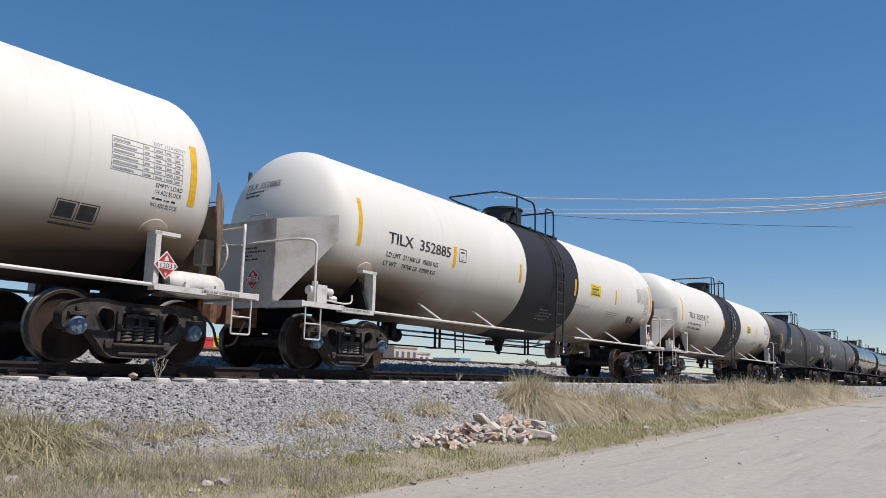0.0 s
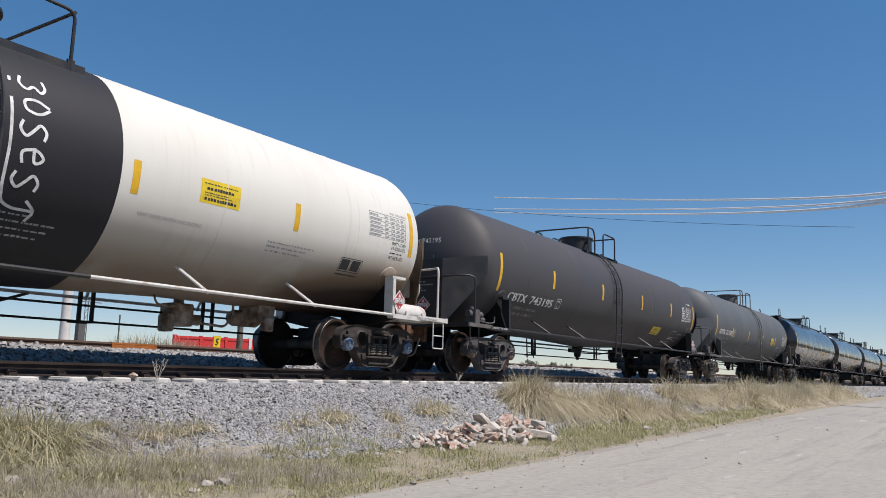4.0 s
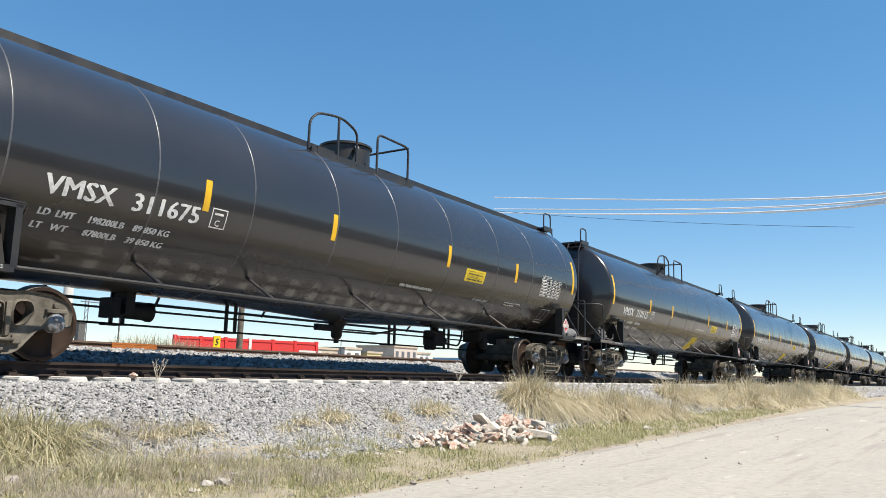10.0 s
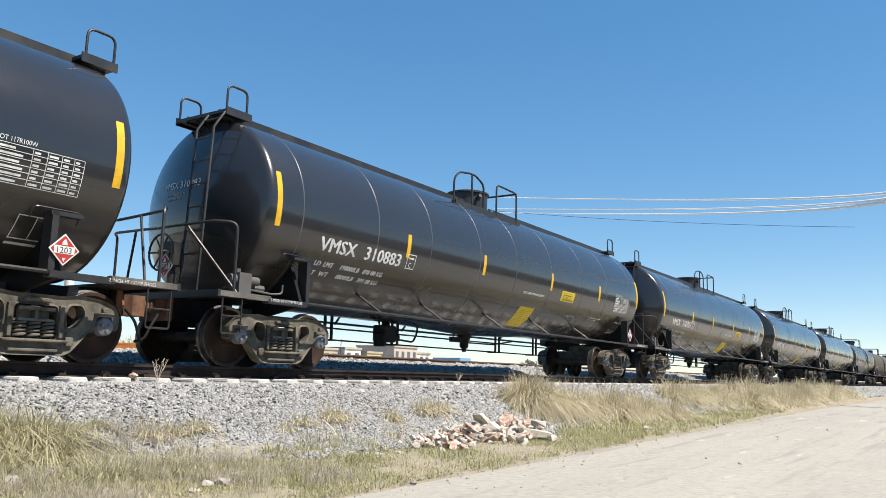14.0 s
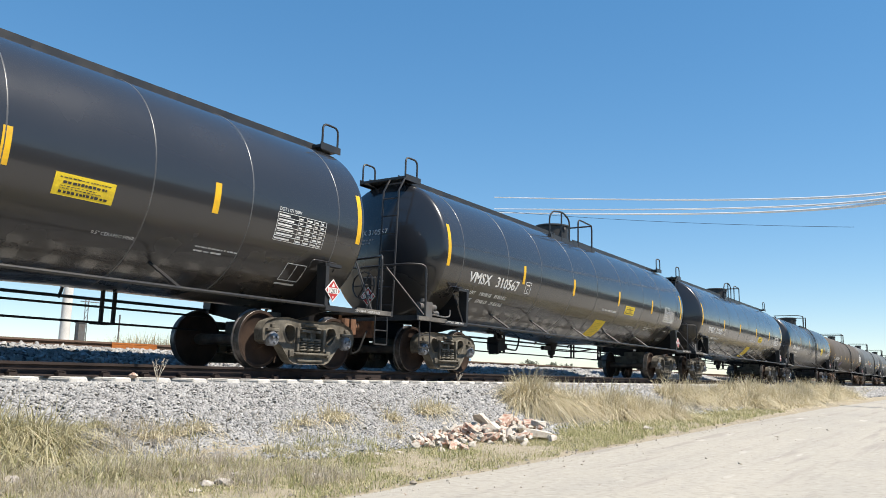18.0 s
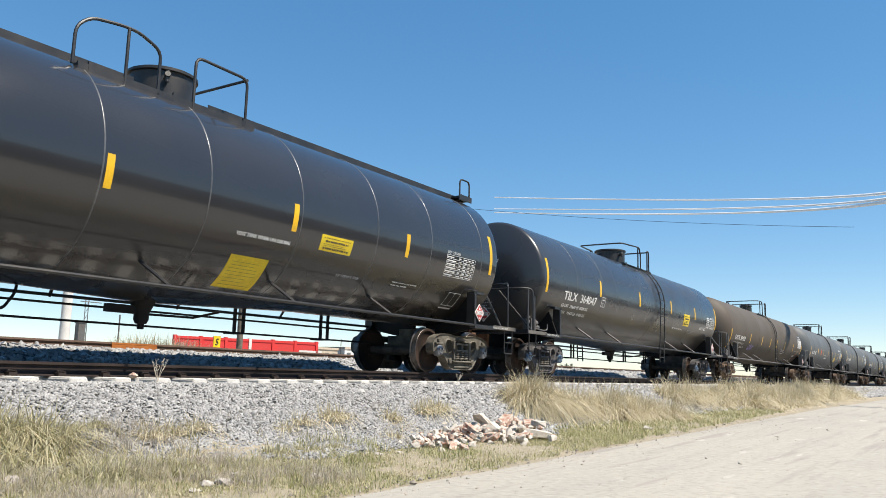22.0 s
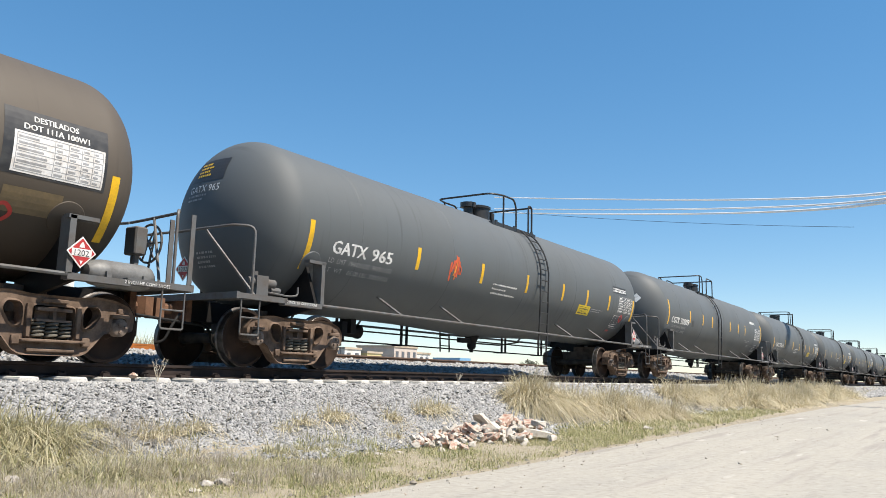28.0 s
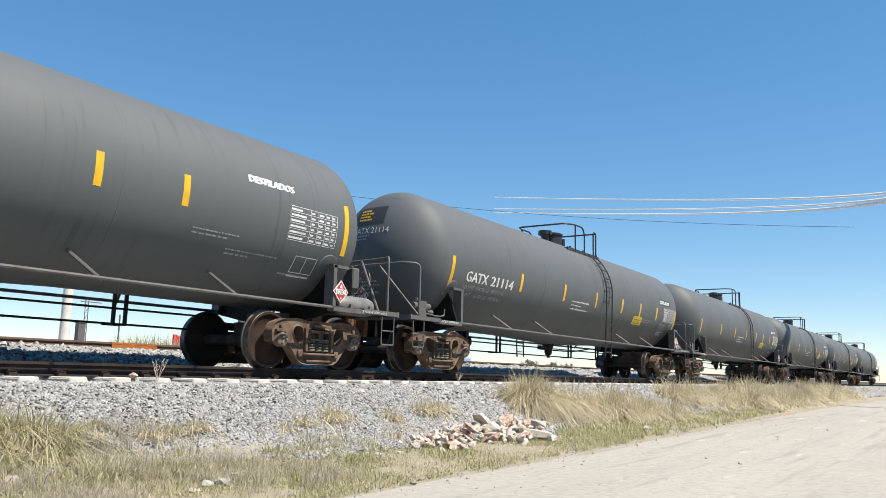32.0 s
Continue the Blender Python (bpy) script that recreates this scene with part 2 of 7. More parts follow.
def thin_blade(name, tones, rough):
    """Grass: a tone for each blade, part of the light passing through."""
    m = pebble_material(name, tones, rough)
    n, l = m.node_tree.nodes, m.node_tree.links
    p, out = n["Principled BSDF"], n["Material Output"]
    thru = n.new("ShaderNodeBsdfTranslucent")
    l.new(p.inputs["Base Color"].links[0].from_socket, thru.inputs["Color"])
    both = n.new("ShaderNodeMixShader")
    both.inputs[0].default_value = 0.4
    l.new(p.outputs[0], both.inputs[1]), l.new(thru.outputs[0], both.inputs[2])
    l.new(both.outputs[0], out.inputs["Surface"])
    return m


MAT["ground"] = ground_material()
MAT["road"] = road_material()
MAT["ballast"] = pebble_material("grey_ballast", [(0.162, 0.163, 0.165), (0.345, 0.344, 0.341), (0.234, 0.235, 0.235), (0.425, 0.422, 0.415), (0.294, 0.294, 0.293)])
MAT["straw"] = thin_blade("dry_grass", [(0.30, 0.25, 0.14), (0.70, 0.62, 0.43), (0.42, 0.36, 0.21), (0.84, 0.77, 0.60), (0.56, 0.49, 0.32)], 0.8)
MAT["tangle"] = thin_blade("tangled_weeds", [(0.24, 0.215, 0.11), (0.58, 0.53, 0.34), (0.36, 0.33, 0.17), (0.74, 0.68, 0.49), (0.46, 0.42, 0.25)], 0.8)
MAT["green"] = thin_blade("short_green_grass", [(0.15, 0.17, 0.055), (0.40, 0.395, 0.17), (0.68, 0.62, 0.40), (0.24, 0.26, 0.09), (0.55, 0.51, 0.28)], 0.8)

MAT["brick_red"] = worn("broken_red_brick", (0.33, 0.15, 0.10), (0.54, 0.46, 0.38), 0.9, scale=4, amount=(0.36, 0.60))
MAT["pale_stone"] = worn("pale_broken_stone", (0.58, 0.54, 0.475), (0.42, 0.34, 0.27), 0.9, scale=7, amount=(0.46, 0.72))
MAT["field_stone"] = worn("grey_field_stone", (0.50, 0.46, 0.42), (0.36, 0.32, 0.28), 0.9, scale=7)
MAT["twig"] = thin_blade("grey_dead_twigs", [(0.26, 0.225, 0.17), (0.60, 0.54, 0.44), (0.42, 0.37, 0.29)], 0.85)
MAT["weed"] = worn("bleached_weed_stalk", (0.66, 0.58, 0.46), (0.5, 0.42, 0.32), 0.8, scale=9, bumpy=0)
MAT["grit"] = pebble_material("road_grit", [(0.42, 0.38, 0.31), (0.16, 0.14, 0.12), (0.5, 0.46, 0.4), (0.34, 0.29, 0.24)])
# ground under the ballast, painted dark for the shade in the stones' gaps
MAT["bed"] = worn("gap_shade_bed", (0.045, 0.044, 0.043), (0.09, 0.086, 0.08), 0.95, scale=9, fine=60, bumpy=0.8)
MAT["pole_white"] = worn("whitewashed_concrete", (0.72, 0.71, 0.68), (0.55, 0.53, 0.5), 0.8, scale=2)
MAT["cable_white"] = worn("bright_cable", (0.85, 0.85, 0.85), (0.75, 0.75, 0.75), 0.4, scale=2, bumpy=0)
MAT["wall_red"] = worn("red_wall_paint", (0.66, 0.025, 0.025), (0.52, 0.04, 0.035), 0.6, scale=1)
MAT["wall_white"] = worn("white_wall_paint", (0.70, 0.69, 0.66), (0.55, 0.53, 0.5), 0.8, scale=1)
# for the added wall out of view, dark so the tanks mirror it
MAT["wall_block"] = worn("unseen_wall_block", (0.17, 0.145, 0.115), (0.10, 0.085, 0.07), 0.9, scale=0.6)
MAT["wall_tan"] = worn("tan_render", (0.50, 0.42, 0.33), (0.40, 0.33, 0.26), 0.9, scale=1)
MAT["wall_pink"] = worn("dusty_tan_render", (0.56, 0.49, 0.44), (0.48, 0.41, 0.36), 0.9, scale=1)
MAT["wall_yellow"] = worn("yellow_render", (0.62, 0.52, 0.26), (0.5, 0.42, 0.25), 0.9, scale=1)
MAT["wall_blue"] = worn("blue_sheeting", (0.16, 0.34, 0.55), (0.22, 0.38, 0.52), 0.6, scale=1)
MAT["window_dark"] = worn("dark_window_glass", (0.10, 0.11, 0.13), (0.16, 0.16, 0.16), 0.3, scale=1, bumpy=0)
MAT["leaf"] = pebble_material("dusty_leaves", [(0.10, 0.12, 0.08), (0.17, 0.18, 0.13), (0.13, 0.15, 0.10)])


# ---- mesh helpers ----
def mesh_of(name, bm, material, smooth=False):
    me = bpy.data.meshes.new(name)
    bmesh.ops.recalc_face_normals(bm, faces=bm.faces)
    bm.to_mesh(me)
    bm.free()
    for mat in material if isinstance(material, (list, tuple)) else [material]:
        me.materials.append(mat)
    if smooth:
        me.shade_smooth()
        me.set_sharp_from_angle(angle=radians(38))
    return me


def part(name, data, material, parent, label="", smooth=True, at=None):
    """One mesh object under a thing or a part; data: a bmesh, or a mesh that several parts share."""
    me = mesh_of(name, data, material, smooth) if isinstance(data, bmesh.types.BMesh) else data
    ob = new(name, me)
    ob.parent = parent
    if at is not None:
        ob.matrix_basis = at
    if label:
        ob["label"] = label
    if name in ("lettering", "small_print", "data_table", "notice_print", "patch_print", "placard_number"):
        ob["kind"] = "stuff"
    return ob


def thing(name, label, category, group="", at=None, kind=""):
    ob = new(name)
    ob.empty_display_size = 0.2
    if at is not None:
        ob.matrix_basis = at
    return tagged(ob, label, category, group, kind)


def add_box(bm, x0, x1, y0, y1, z0, z1, mi=0):
    vs = [bm.verts.new((x, y, z)) for x in (x0, x1) for y in (y0, y1) for z in (z0, z1)]
    for f in ((0, 1, 3, 2), (4, 6, 7, 5), (0, 4, 5, 1), (2, 3, 7, 6), (0, 2, 6, 4), (1, 5, 7, 3)):
        bm.faces.new([vs[i] for i in f]).material_index = mi


def fillet(pts, rad, seg=4):
    """A polyline with its inner corners rounded."""
    pts = [Vector(p) for p in pts]
    out = [pts[0]]
    for a, b, c in zip(pts, pts[1:], pts[2:]):
        u, v = (a - b), (c - b)
        d = min(rad, u.length * 0.45, v.length * 0.45)
        p0, p1 = b + u.normalized() * d, b + v.normalized() * d
        for i in range(seg + 1):
            t = i / seg
            out.append(p0 * (1 - t) ** 2 + b * 2 * t * (1 - t) + p1 * t * t)
    return out + [pts[-1]]


def add_tube(bm, pts, r, n=8, mi=0):
    pts = [Vector(p) for p in pts]
    rings, side = [], None
    for i, p in enumerate(pts):
        d = (pts[min(i + 1, len(pts) - 1)] - pts[max(i - 1, 0)]).normalized()
        if side is None:
            side = d.orthogonal().normalized()
        side = (side - d * side.dot(d)).normalized()
        up = d.cross(side)
        rings.append([bm.verts.new(p + (side * math.cos(a) + up * math.sin(a)) * r) for a in (2 * math.pi * k / n for k in range(n))])
    for a, b in zip(rings, rings[1:]):
        for k in range(n):
            bm.faces.new((a[k], a[(k + 1) % n], b[(k + 1) % n], b[k])).material_index = mi
    bm.faces.new(rings[0]).material_index = mi
    bm.faces.new(rings[-1][::-1]).material_index = mi


def add_lathe(bm, prof, n=32, axis="x", centre=(0, 0, 0), mi=0):
    """Turns a profile of (along, radius) round an axis through centre."""
    c = Vector(centre)
    rings = []
    for s, r in prof:
        ring = []
        for k in range(n):
            a = 2 * math.pi * k / n
            u, v = r * math.cos(a), r * math.sin(a)
            co = {"x": (s, u, v), "y": (u, s, v), "z": (u, v, s)}[axis]
            ring.append(bm.verts.new(c + Vector(co)))
        rings.append(ring)
    for a, b in zip(rings, rings[1:]):
        for k in range(n):
            bm.faces.new((a[k], a[(k + 1) % n], b[(k + 1) % n], b[k])).material_index = mi
    bm.faces.new(rings[0]).material_index = mi
    bm.faces.new(rings[-1][::-1]).material_index = mi


def add_poly(bm, pts, y0, y1, mi=0):
    """A polygon in x and z, drawn out from y0 to y1."""
    a = [bm.verts.new((x, y0, z)) for x, z in pts]
    b = [bm.verts.new((x, y1, z)) for x, z in pts]
    bm.faces.new(a).material_index = mi
    bm.faces.new(b[::-1]).material_index = mi
    for i in range(len(pts)):
        j = (i + 1) % len(pts)
        bm.faces.new((a[i], a[j], b[j], b[i])).material_index = mi


# ---- tank cars: built in their own space, x along the track, z = 0 at the top of the rails, the road side at -y ----
def head_bulge(r, head, power, q):
    """How far a head stands out at q of its radius. Above power 2.5: a dished crown with a tight knuckle."""
    q = min(q, 0.9999)
    if power < 2.5:
        return head * (1 - q ** power) ** (1 / power)
    k = 0.14   # knuckle radius; the crown's radius follows from the depth
    b = r - k
    crown = (b * b + head * head - k * k) / (2 * (head - k))
    meet = crown * b / (crown - k)
    y = q * r
    if y < meet:
        return head - crown + math.sqrt(crown * crown - y * y)
    return math.sqrt(max(0.0, k * k - (y - b) ** 2))


def tank_profile(half, r, head, power):
    """Along and radius from one end to the other; the heads are bulged caps with a round knuckle."""
    steps = [math.sin(radians(a)) for a in (2, 8, 16, 26, 37, 48, 56, 60.5, 63, 65, 67, 69, 71.5, 74, 77, 80, 83, 87)]
    cap = [(half + head_bulge(r, head, power, q), r * q) for q in steps]
    body = [(half * k / 12, r) for k in range(12, -13, -1)]
    return [(-s, q) for s, q in cap] + [(-s, q) for s, q in body] + [(s, q) for s, q in cap[::-1]]


def face_y(r, up):
    """How far out the tank's road side is, up metres above its axis."""
    return -math.sqrt(max(r * r - up * up, 0.01))


def add_patch(bm, spec, x0, x1, u0, u1, lean=0.0, off=0.0022, mi=0, cols=1):
    """A sheet stuck on the tank's road side between two heights over its axis, leaning by lean metres."""
    r, zc = spec["r"], spec["zc"]
    a0, a1 = math.asin(max(-1, u0 / r)), math.asin(min(1, u1 / r))
    n = max(2, int(abs(a1 - a0) * r / 0.07))
    grid = []
    for i in range(n + 1):
        a = a0 + (a1 - a0) * i / n
        d = lean * i / n
        grid.append([bm.verts.new((x0 + d + (x1 - x0) * k / cols, -(r + off) * math.cos(a), zc + (r + off) * math.sin(a))) for k in range(cols + 1)])
    for a, b in zip(grid, grid[1:]):
        for k in range(cols):
            bm.faces.new((a[k], a[k + 1], b[k + 1], b[k])).material_index = mi


FONT_CACHE = {}


def text_mesh(body, size, stretch=1.0, slant=0.0, bold=0.0):
    """Flat lettering: 2D points and faces, its left lower corner at 0, 0."""
    cu = bpy.data.curves.new("lettering", "FONT")
    cu.body, cu.size, cu.resolution_u, cu.offset, cu.shear = body, size, 2, bold, slant
    ob = bpy.data.objects.new("lettering", cu)
    scene.collection.objects.link(ob)
    me = bpy.data.meshes.new_from_object(ob.evaluated_get(bpy.context.evaluated_depsgraph_get()))
    bpy.data.objects.remove(ob)
    bm = bmesh.new()
    bm.from_mesh(me)
    bpy.data.meshes.remove(me)
    for v in bm.verts:
        v.co.x *= stretch
    return bm


def wrapped_text(body, size, spec, x, up, stretch=1.0, slant=0.0, bold=0.0, width=0.0, off=0.0025):
    """Lettering laid round the tank's road side. up: its base line, metres over the axis, measured round the shell."""
    bm = text_mesh(body, size, stretch, slant)
    if bold:   # heavier strokes: the letters laid over themselves, a little aside
        whole = bm.verts[:] + bm.edges[:] + bm.faces[:]
        for i, (dx, dy) in enumerate(((-3.0, -1.0), (3.0, 1.0))):
            twin = [g for g in bmesh.ops.duplicate(bm, geom=whole)["geom"] if isinstance(g, bmesh.types.BMVert)]
            for v in twin:
                v.co += Vector((dx * bold, dy * bold, 0.0003 * (i + 1)))
    if width:
        w = max(v.co.x for v in bm.verts) - min(v.co.x for v in bm.verts)
        for v in bm.verts:
            v.co.x *= width / w
    lo, hi = min(v.co.y for v in bm.verts), max(v.co.y for v in bm.verts)
    k = lo + 0.07
    while k < hi:
        bmesh.ops.bisect_plane(bm, geom=bm.verts[:] + bm.edges[:] + bm.faces[:], plane_co=(0, k, 0), plane_no=(0, 1, 0))
        k += 0.07
    r, zc = spec["r"] + off, spec["zc"]
    a0 = math.asin(up / spec["r"])
    for v in bm.verts:
        a = a0 + v.co.y / r
        q = r + v.co.z
        v.co = (x + v.co.x, -q * math.cos(a), zc + q * math.sin(a))
    return bm


def placed_text(body, size, m, stretch=1.0):
    bm = text_mesh(body, size, stretch)
    xs = [v.co.x for v in bm.verts]
    mid = (min(xs) + max(xs)) / 2
    for v in bm.verts:
        v.co = m @ Vector((v.co.x - mid, v.co.y, 0))
    return bm


SHARED = {}


def shared(key, make):
    if key not in SHARED:
        SHARED[key] = make()
    return SHARED[key]


def wheel_mesh():
    bm = bmesh.new()
    prof = [(-0.020, 0.02), (-0.020, 0.13), (0.03, 0.16), (0.045, 0.25), (0.015, 0.36), (0.0, 0.392), (-0.025, 0.41), (-0.025, 0.452)]
    add_lathe(bm, prof + [(-0.020, 0.457), (0.085, 0.463), (0.095, 0.487), (0.115, 0.487), (0.120, 0.46), (0.118, 0.40), (0.09, 0.36), (0.10, 0.16), (0.13, 0.14), (0.13, 0.02)], 40, "y")
    for f in bm.faces:
        q = f.calc_center_median()
        if math.hypot(q.x, q.z) > 0.44:
            f.material_index = 1
    return mesh_of("wheel", bm, [MAT["wheel"], MAT["tread"]], True)


def axle_mesh():
    bm = bmesh.new()
    add_lathe(bm, [(-1.08, 0.075), (-0.85, 0.08), (-0.6, 0.095), (0, 0.08), (0.6, 0.095), (0.85, 0.08), (1.08, 0.075)], 14, "y")
    return mesh_of("axle", bm, MAT["truck_dark"], True)


def cap_mesh(mat):
    bm = bmesh.new()
    add_lathe(bm, [(0.10, 0.115), (0.0, 0.118), (-0.02, 0.108), (-0.03, 0.085), (-0.036, 0.03), (-0.036, 0.005)], 20, "y")
    for k in range(3):
        a = 2 * math.pi * k / 3
        add_lathe(bm, [(-0.02, 0.024), (-0.062, 0.024), (-0.066, 0.004)], 6, "y", (0.058 * math.cos(a), 0, 0.058 * math.sin(a)))
    return mesh_of("bearing_cap", bm, mat, True)


def plate_with_holes(loops, y0, y1, rim=0.0, sink=0.0):
    """A thick cast plate in the xz plane: an outline and its holes, the road side sunk within a raised rim."""
    bm = bmesh.new()
    edges = []
    for loop in loops:
        vs = [bm.verts.new((x, y0, z)) for x, z in loop]
        edges += [bm.edges.new((vs[i], vs[(i + 1) % len(vs)])) for i in range(len(vs))]
    bmesh.ops.triangle_fill(bm, edges=edges, use_beauty=True, normal=(0, -1, 0))
    front = bm.faces[:]
    back = bmesh.ops.extrude_face_region(bm, geom=front)
    for v in back["geom"]:
        if isinstance(v, bmesh.types.BMVert):
            v.co.y = y1
    bmesh.ops.recalc_face_normals(bm, faces=bm.faces)
    if rim:
        front = [f for f in bm.faces if all(abs(v.co.y - y0) < 1e-5 for v in f.verts)]
        bmesh.ops.inset_region(bm, faces=front, thickness=rim, depth=-sink, use_even_offset=False)
    return bm


def rounded(pts, rad, seg=3):
    """A closed outline of (x, z) with rounded corners."""
    out, n = [], len(pts)
    for i in range(n):
        a, b, c = (Vector(pts[(i + k) % n]) for k in (-1, 0, 1))
        u, v = a - b, c - b
        d = min(rad, u.length * 0.45, v.length * 0.45)
        p0, p1 = b + u.normalized() * d, b + v.normalized() * d
        for k in range(seg + 1):
            t = k / seg
            out.append(tuple(p0 * (1 - t) ** 2 + b * 2 * t * (1 - t) + p1 * t * t))
    return out


def side_frame_mesh(mat):
    """A cast truck side: arched top chord, rounded windows, spring opening and seat, pedestals over the bearings."""
    half = [(0.30, 0.795), (0.55, 0.825), (0.82, 0.80), (1.03, 0.73), (1.11, 0.60), (1.09, 0.42), (1.02, 0.40), (1.00, 0.545), (0.95, 0.585), (0.83, 0.585), (0.78, 0.545), (0.76, 0.38), (0.69, 0.37), (0.47, 0.115), (0.36, 0.07)]
    outline = rounded(half + [(-x, z) for x, z in half[::-1]], 0.045)
    spring_hole = rounded([(-0.275, 0.255), (0.275, 0.255), (0.265, 0.665), (-0.265, 0.665)], 0.05)
    win = [(0.40, 0.40), (0.375, 0.54), (0.40, 0.69), (0.58, 0.70), (0.63, 0.60), (0.52, 0.42)]
    bm = plate_with_holes([outline, spring_hole, rounded(win, 0.07), rounded([(-x, z) for x, z in win[::-1]], 0.07)], -0.10, 0.09, 0.026, 0.028)
    # spring seat shelf, pedestal roofs, column guides and lugs
    bits = bmesh.new()
    add_box(bits, -0.40, 0.40, -0.16, 0.14, 0.225, 0.262)
    for s in (-1, 1):
        add_box(bits, s * 0.89 - 0.13, s * 0.89 + 0.13, -0.13, 0.10, 0.575, 0.63)
        add_box(bits, s * 0.315 - 0.03, s * 0.315 + 0.03, -0.125, 0.09, 0.28, 0.68)
        add_box(bits, s * 0.89 - 0.035, s * 0.89 + 0.035, -0.12, -0.06, 0.63, 0.70)
        add_box(bits, s * 0.44 - 0.05, s * 0.44 + 0.05, -0.115, -0.06, 0.19, 0.30)
    add_box(bits, -0.16, 0.16, -0.125, -0.06, 0.70, 0.75)
    add_box(bits, -0.30, 0.30, -0.115, -0.06, 0.11, 0.15)
    bmesh.ops.bevel(bits, geom=bits.edges[:], offset=0.010, segments=1, affect="EDGES")
    me = bpy.data.meshes.new("bits")
    bits.to_mesh(me)
    bits.free()
    bm.from_mesh(me)
    bpy.data.meshes.remove(me)
    return mesh_of("side_frame", bm, mat, True)


def spring_mesh():
    bm = bmesh.new()
    pts = [(0.066 * math.cos(a), 0.066 * math.sin(a), 0.275 + 0.21 * a / (2 * math.pi * 4.5)) for a in np.linspace(0, 2 * math.pi * 4.5, 48)]
    add_tube(bm, pts, 0.018, 6)
    return mesh_of("spring", bm, MAT["truck_grey"], True)


def bolster_mesh(mat):
    bm = bmesh.new()
    add_box(bm, -0.20, 0.20, -1.02, 1.02, 0.47, 0.63)
    for t in (-1, 1):   # hollow bolster ends with a rib
        add_box(bm, -0.22, 0.22, min(t * 1.02, t * 1.12), max(t * 1.02, t * 1.12), 0.47, 0.50)
        add_box(bm, -0.22, 0.22, min(t * 1.02, t * 1.12), max(t * 1.02, t * 1.12), 0.60, 0.64)
        add_box(bm, -0.02, 0.02, min(t * 1.02, t * 1.11), max(t * 1.02, t * 1.11), 0.49, 0.61)
    add_box(bm, -0.24, 0.24, -0.75, 0.75, 0.40, 0.80)
    add_box(bm, -0.28, 0.28, -0.4, 0.4, 0.80, 0.95)
    for s in (-1, 1):
        add_tube(bm, [(s * 0.42, -0.95, 0.42), (s * 0.42, 0.95, 0.42)], 0.05, 8)
        for t in (-1, 1):
            add_box(bm, s * 0.40 - 0.04, s * 0.40 + 0.09, t * 0.72 - 0.09, t * 0.72 + 0.09, 0.26, 0.58)
    return mesh_of("truck_bolster", bm, mat)


def add_coupler(bm, s, ext=0.0):
    """The draft gear and knuckle coupler of one end."""
    add_box(bm, min(s * (7.6 + ext), s * (8.74 + ext)), max(s * (7.6 + ext), s * (8.74 + ext)), -0.16, 0.16, 0.70, 1.02)
    add_box(bm, min(s * (8.74 + ext), s * (8.82 + ext)), max(s * (8.74 + ext), s * (8.82 + ext)), -0.19, 0.19, 0.68, 1.02)
    add_box(bm, min(s * (8.82 + ext), s * (8.92 + ext)), max(s * (8.82 + ext), s * (8.92 + ext)), -0.33, 0.33, 0.66, 1.06)
    x = s * (8.98 + ext)
    add_tube(bm, [(x, 0, 0.86), (x + s * 0.16, 0, 0.86)], 0.085, 10)
    pts = [(x + s * 0.14, -0.07), (x + s * 0.22, -0.17), (x + s * 0.36, -0.16), (x + s * 0.37, -0.10), (x + s * 0.28, -0.05), (x + s * 0.28, 0.03), (x + s * 0.36, 0.11), (x + s * 0.30, 0.17), (x + s * 0.18, 0.15)]
    lo = [bm.verts.new((a, b, 0.70)) for a, b in pts]
    hi = [bm.verts.new((a, b, 1.00)) for a, b in pts]
    bm.faces.new(lo), bm.faces.new(hi[::-1])
    for i in range(len(pts)):
        j = (i + 1) % len(pts)
        bm.faces.new((lo[i], lo[j], hi[j], hi[i]))


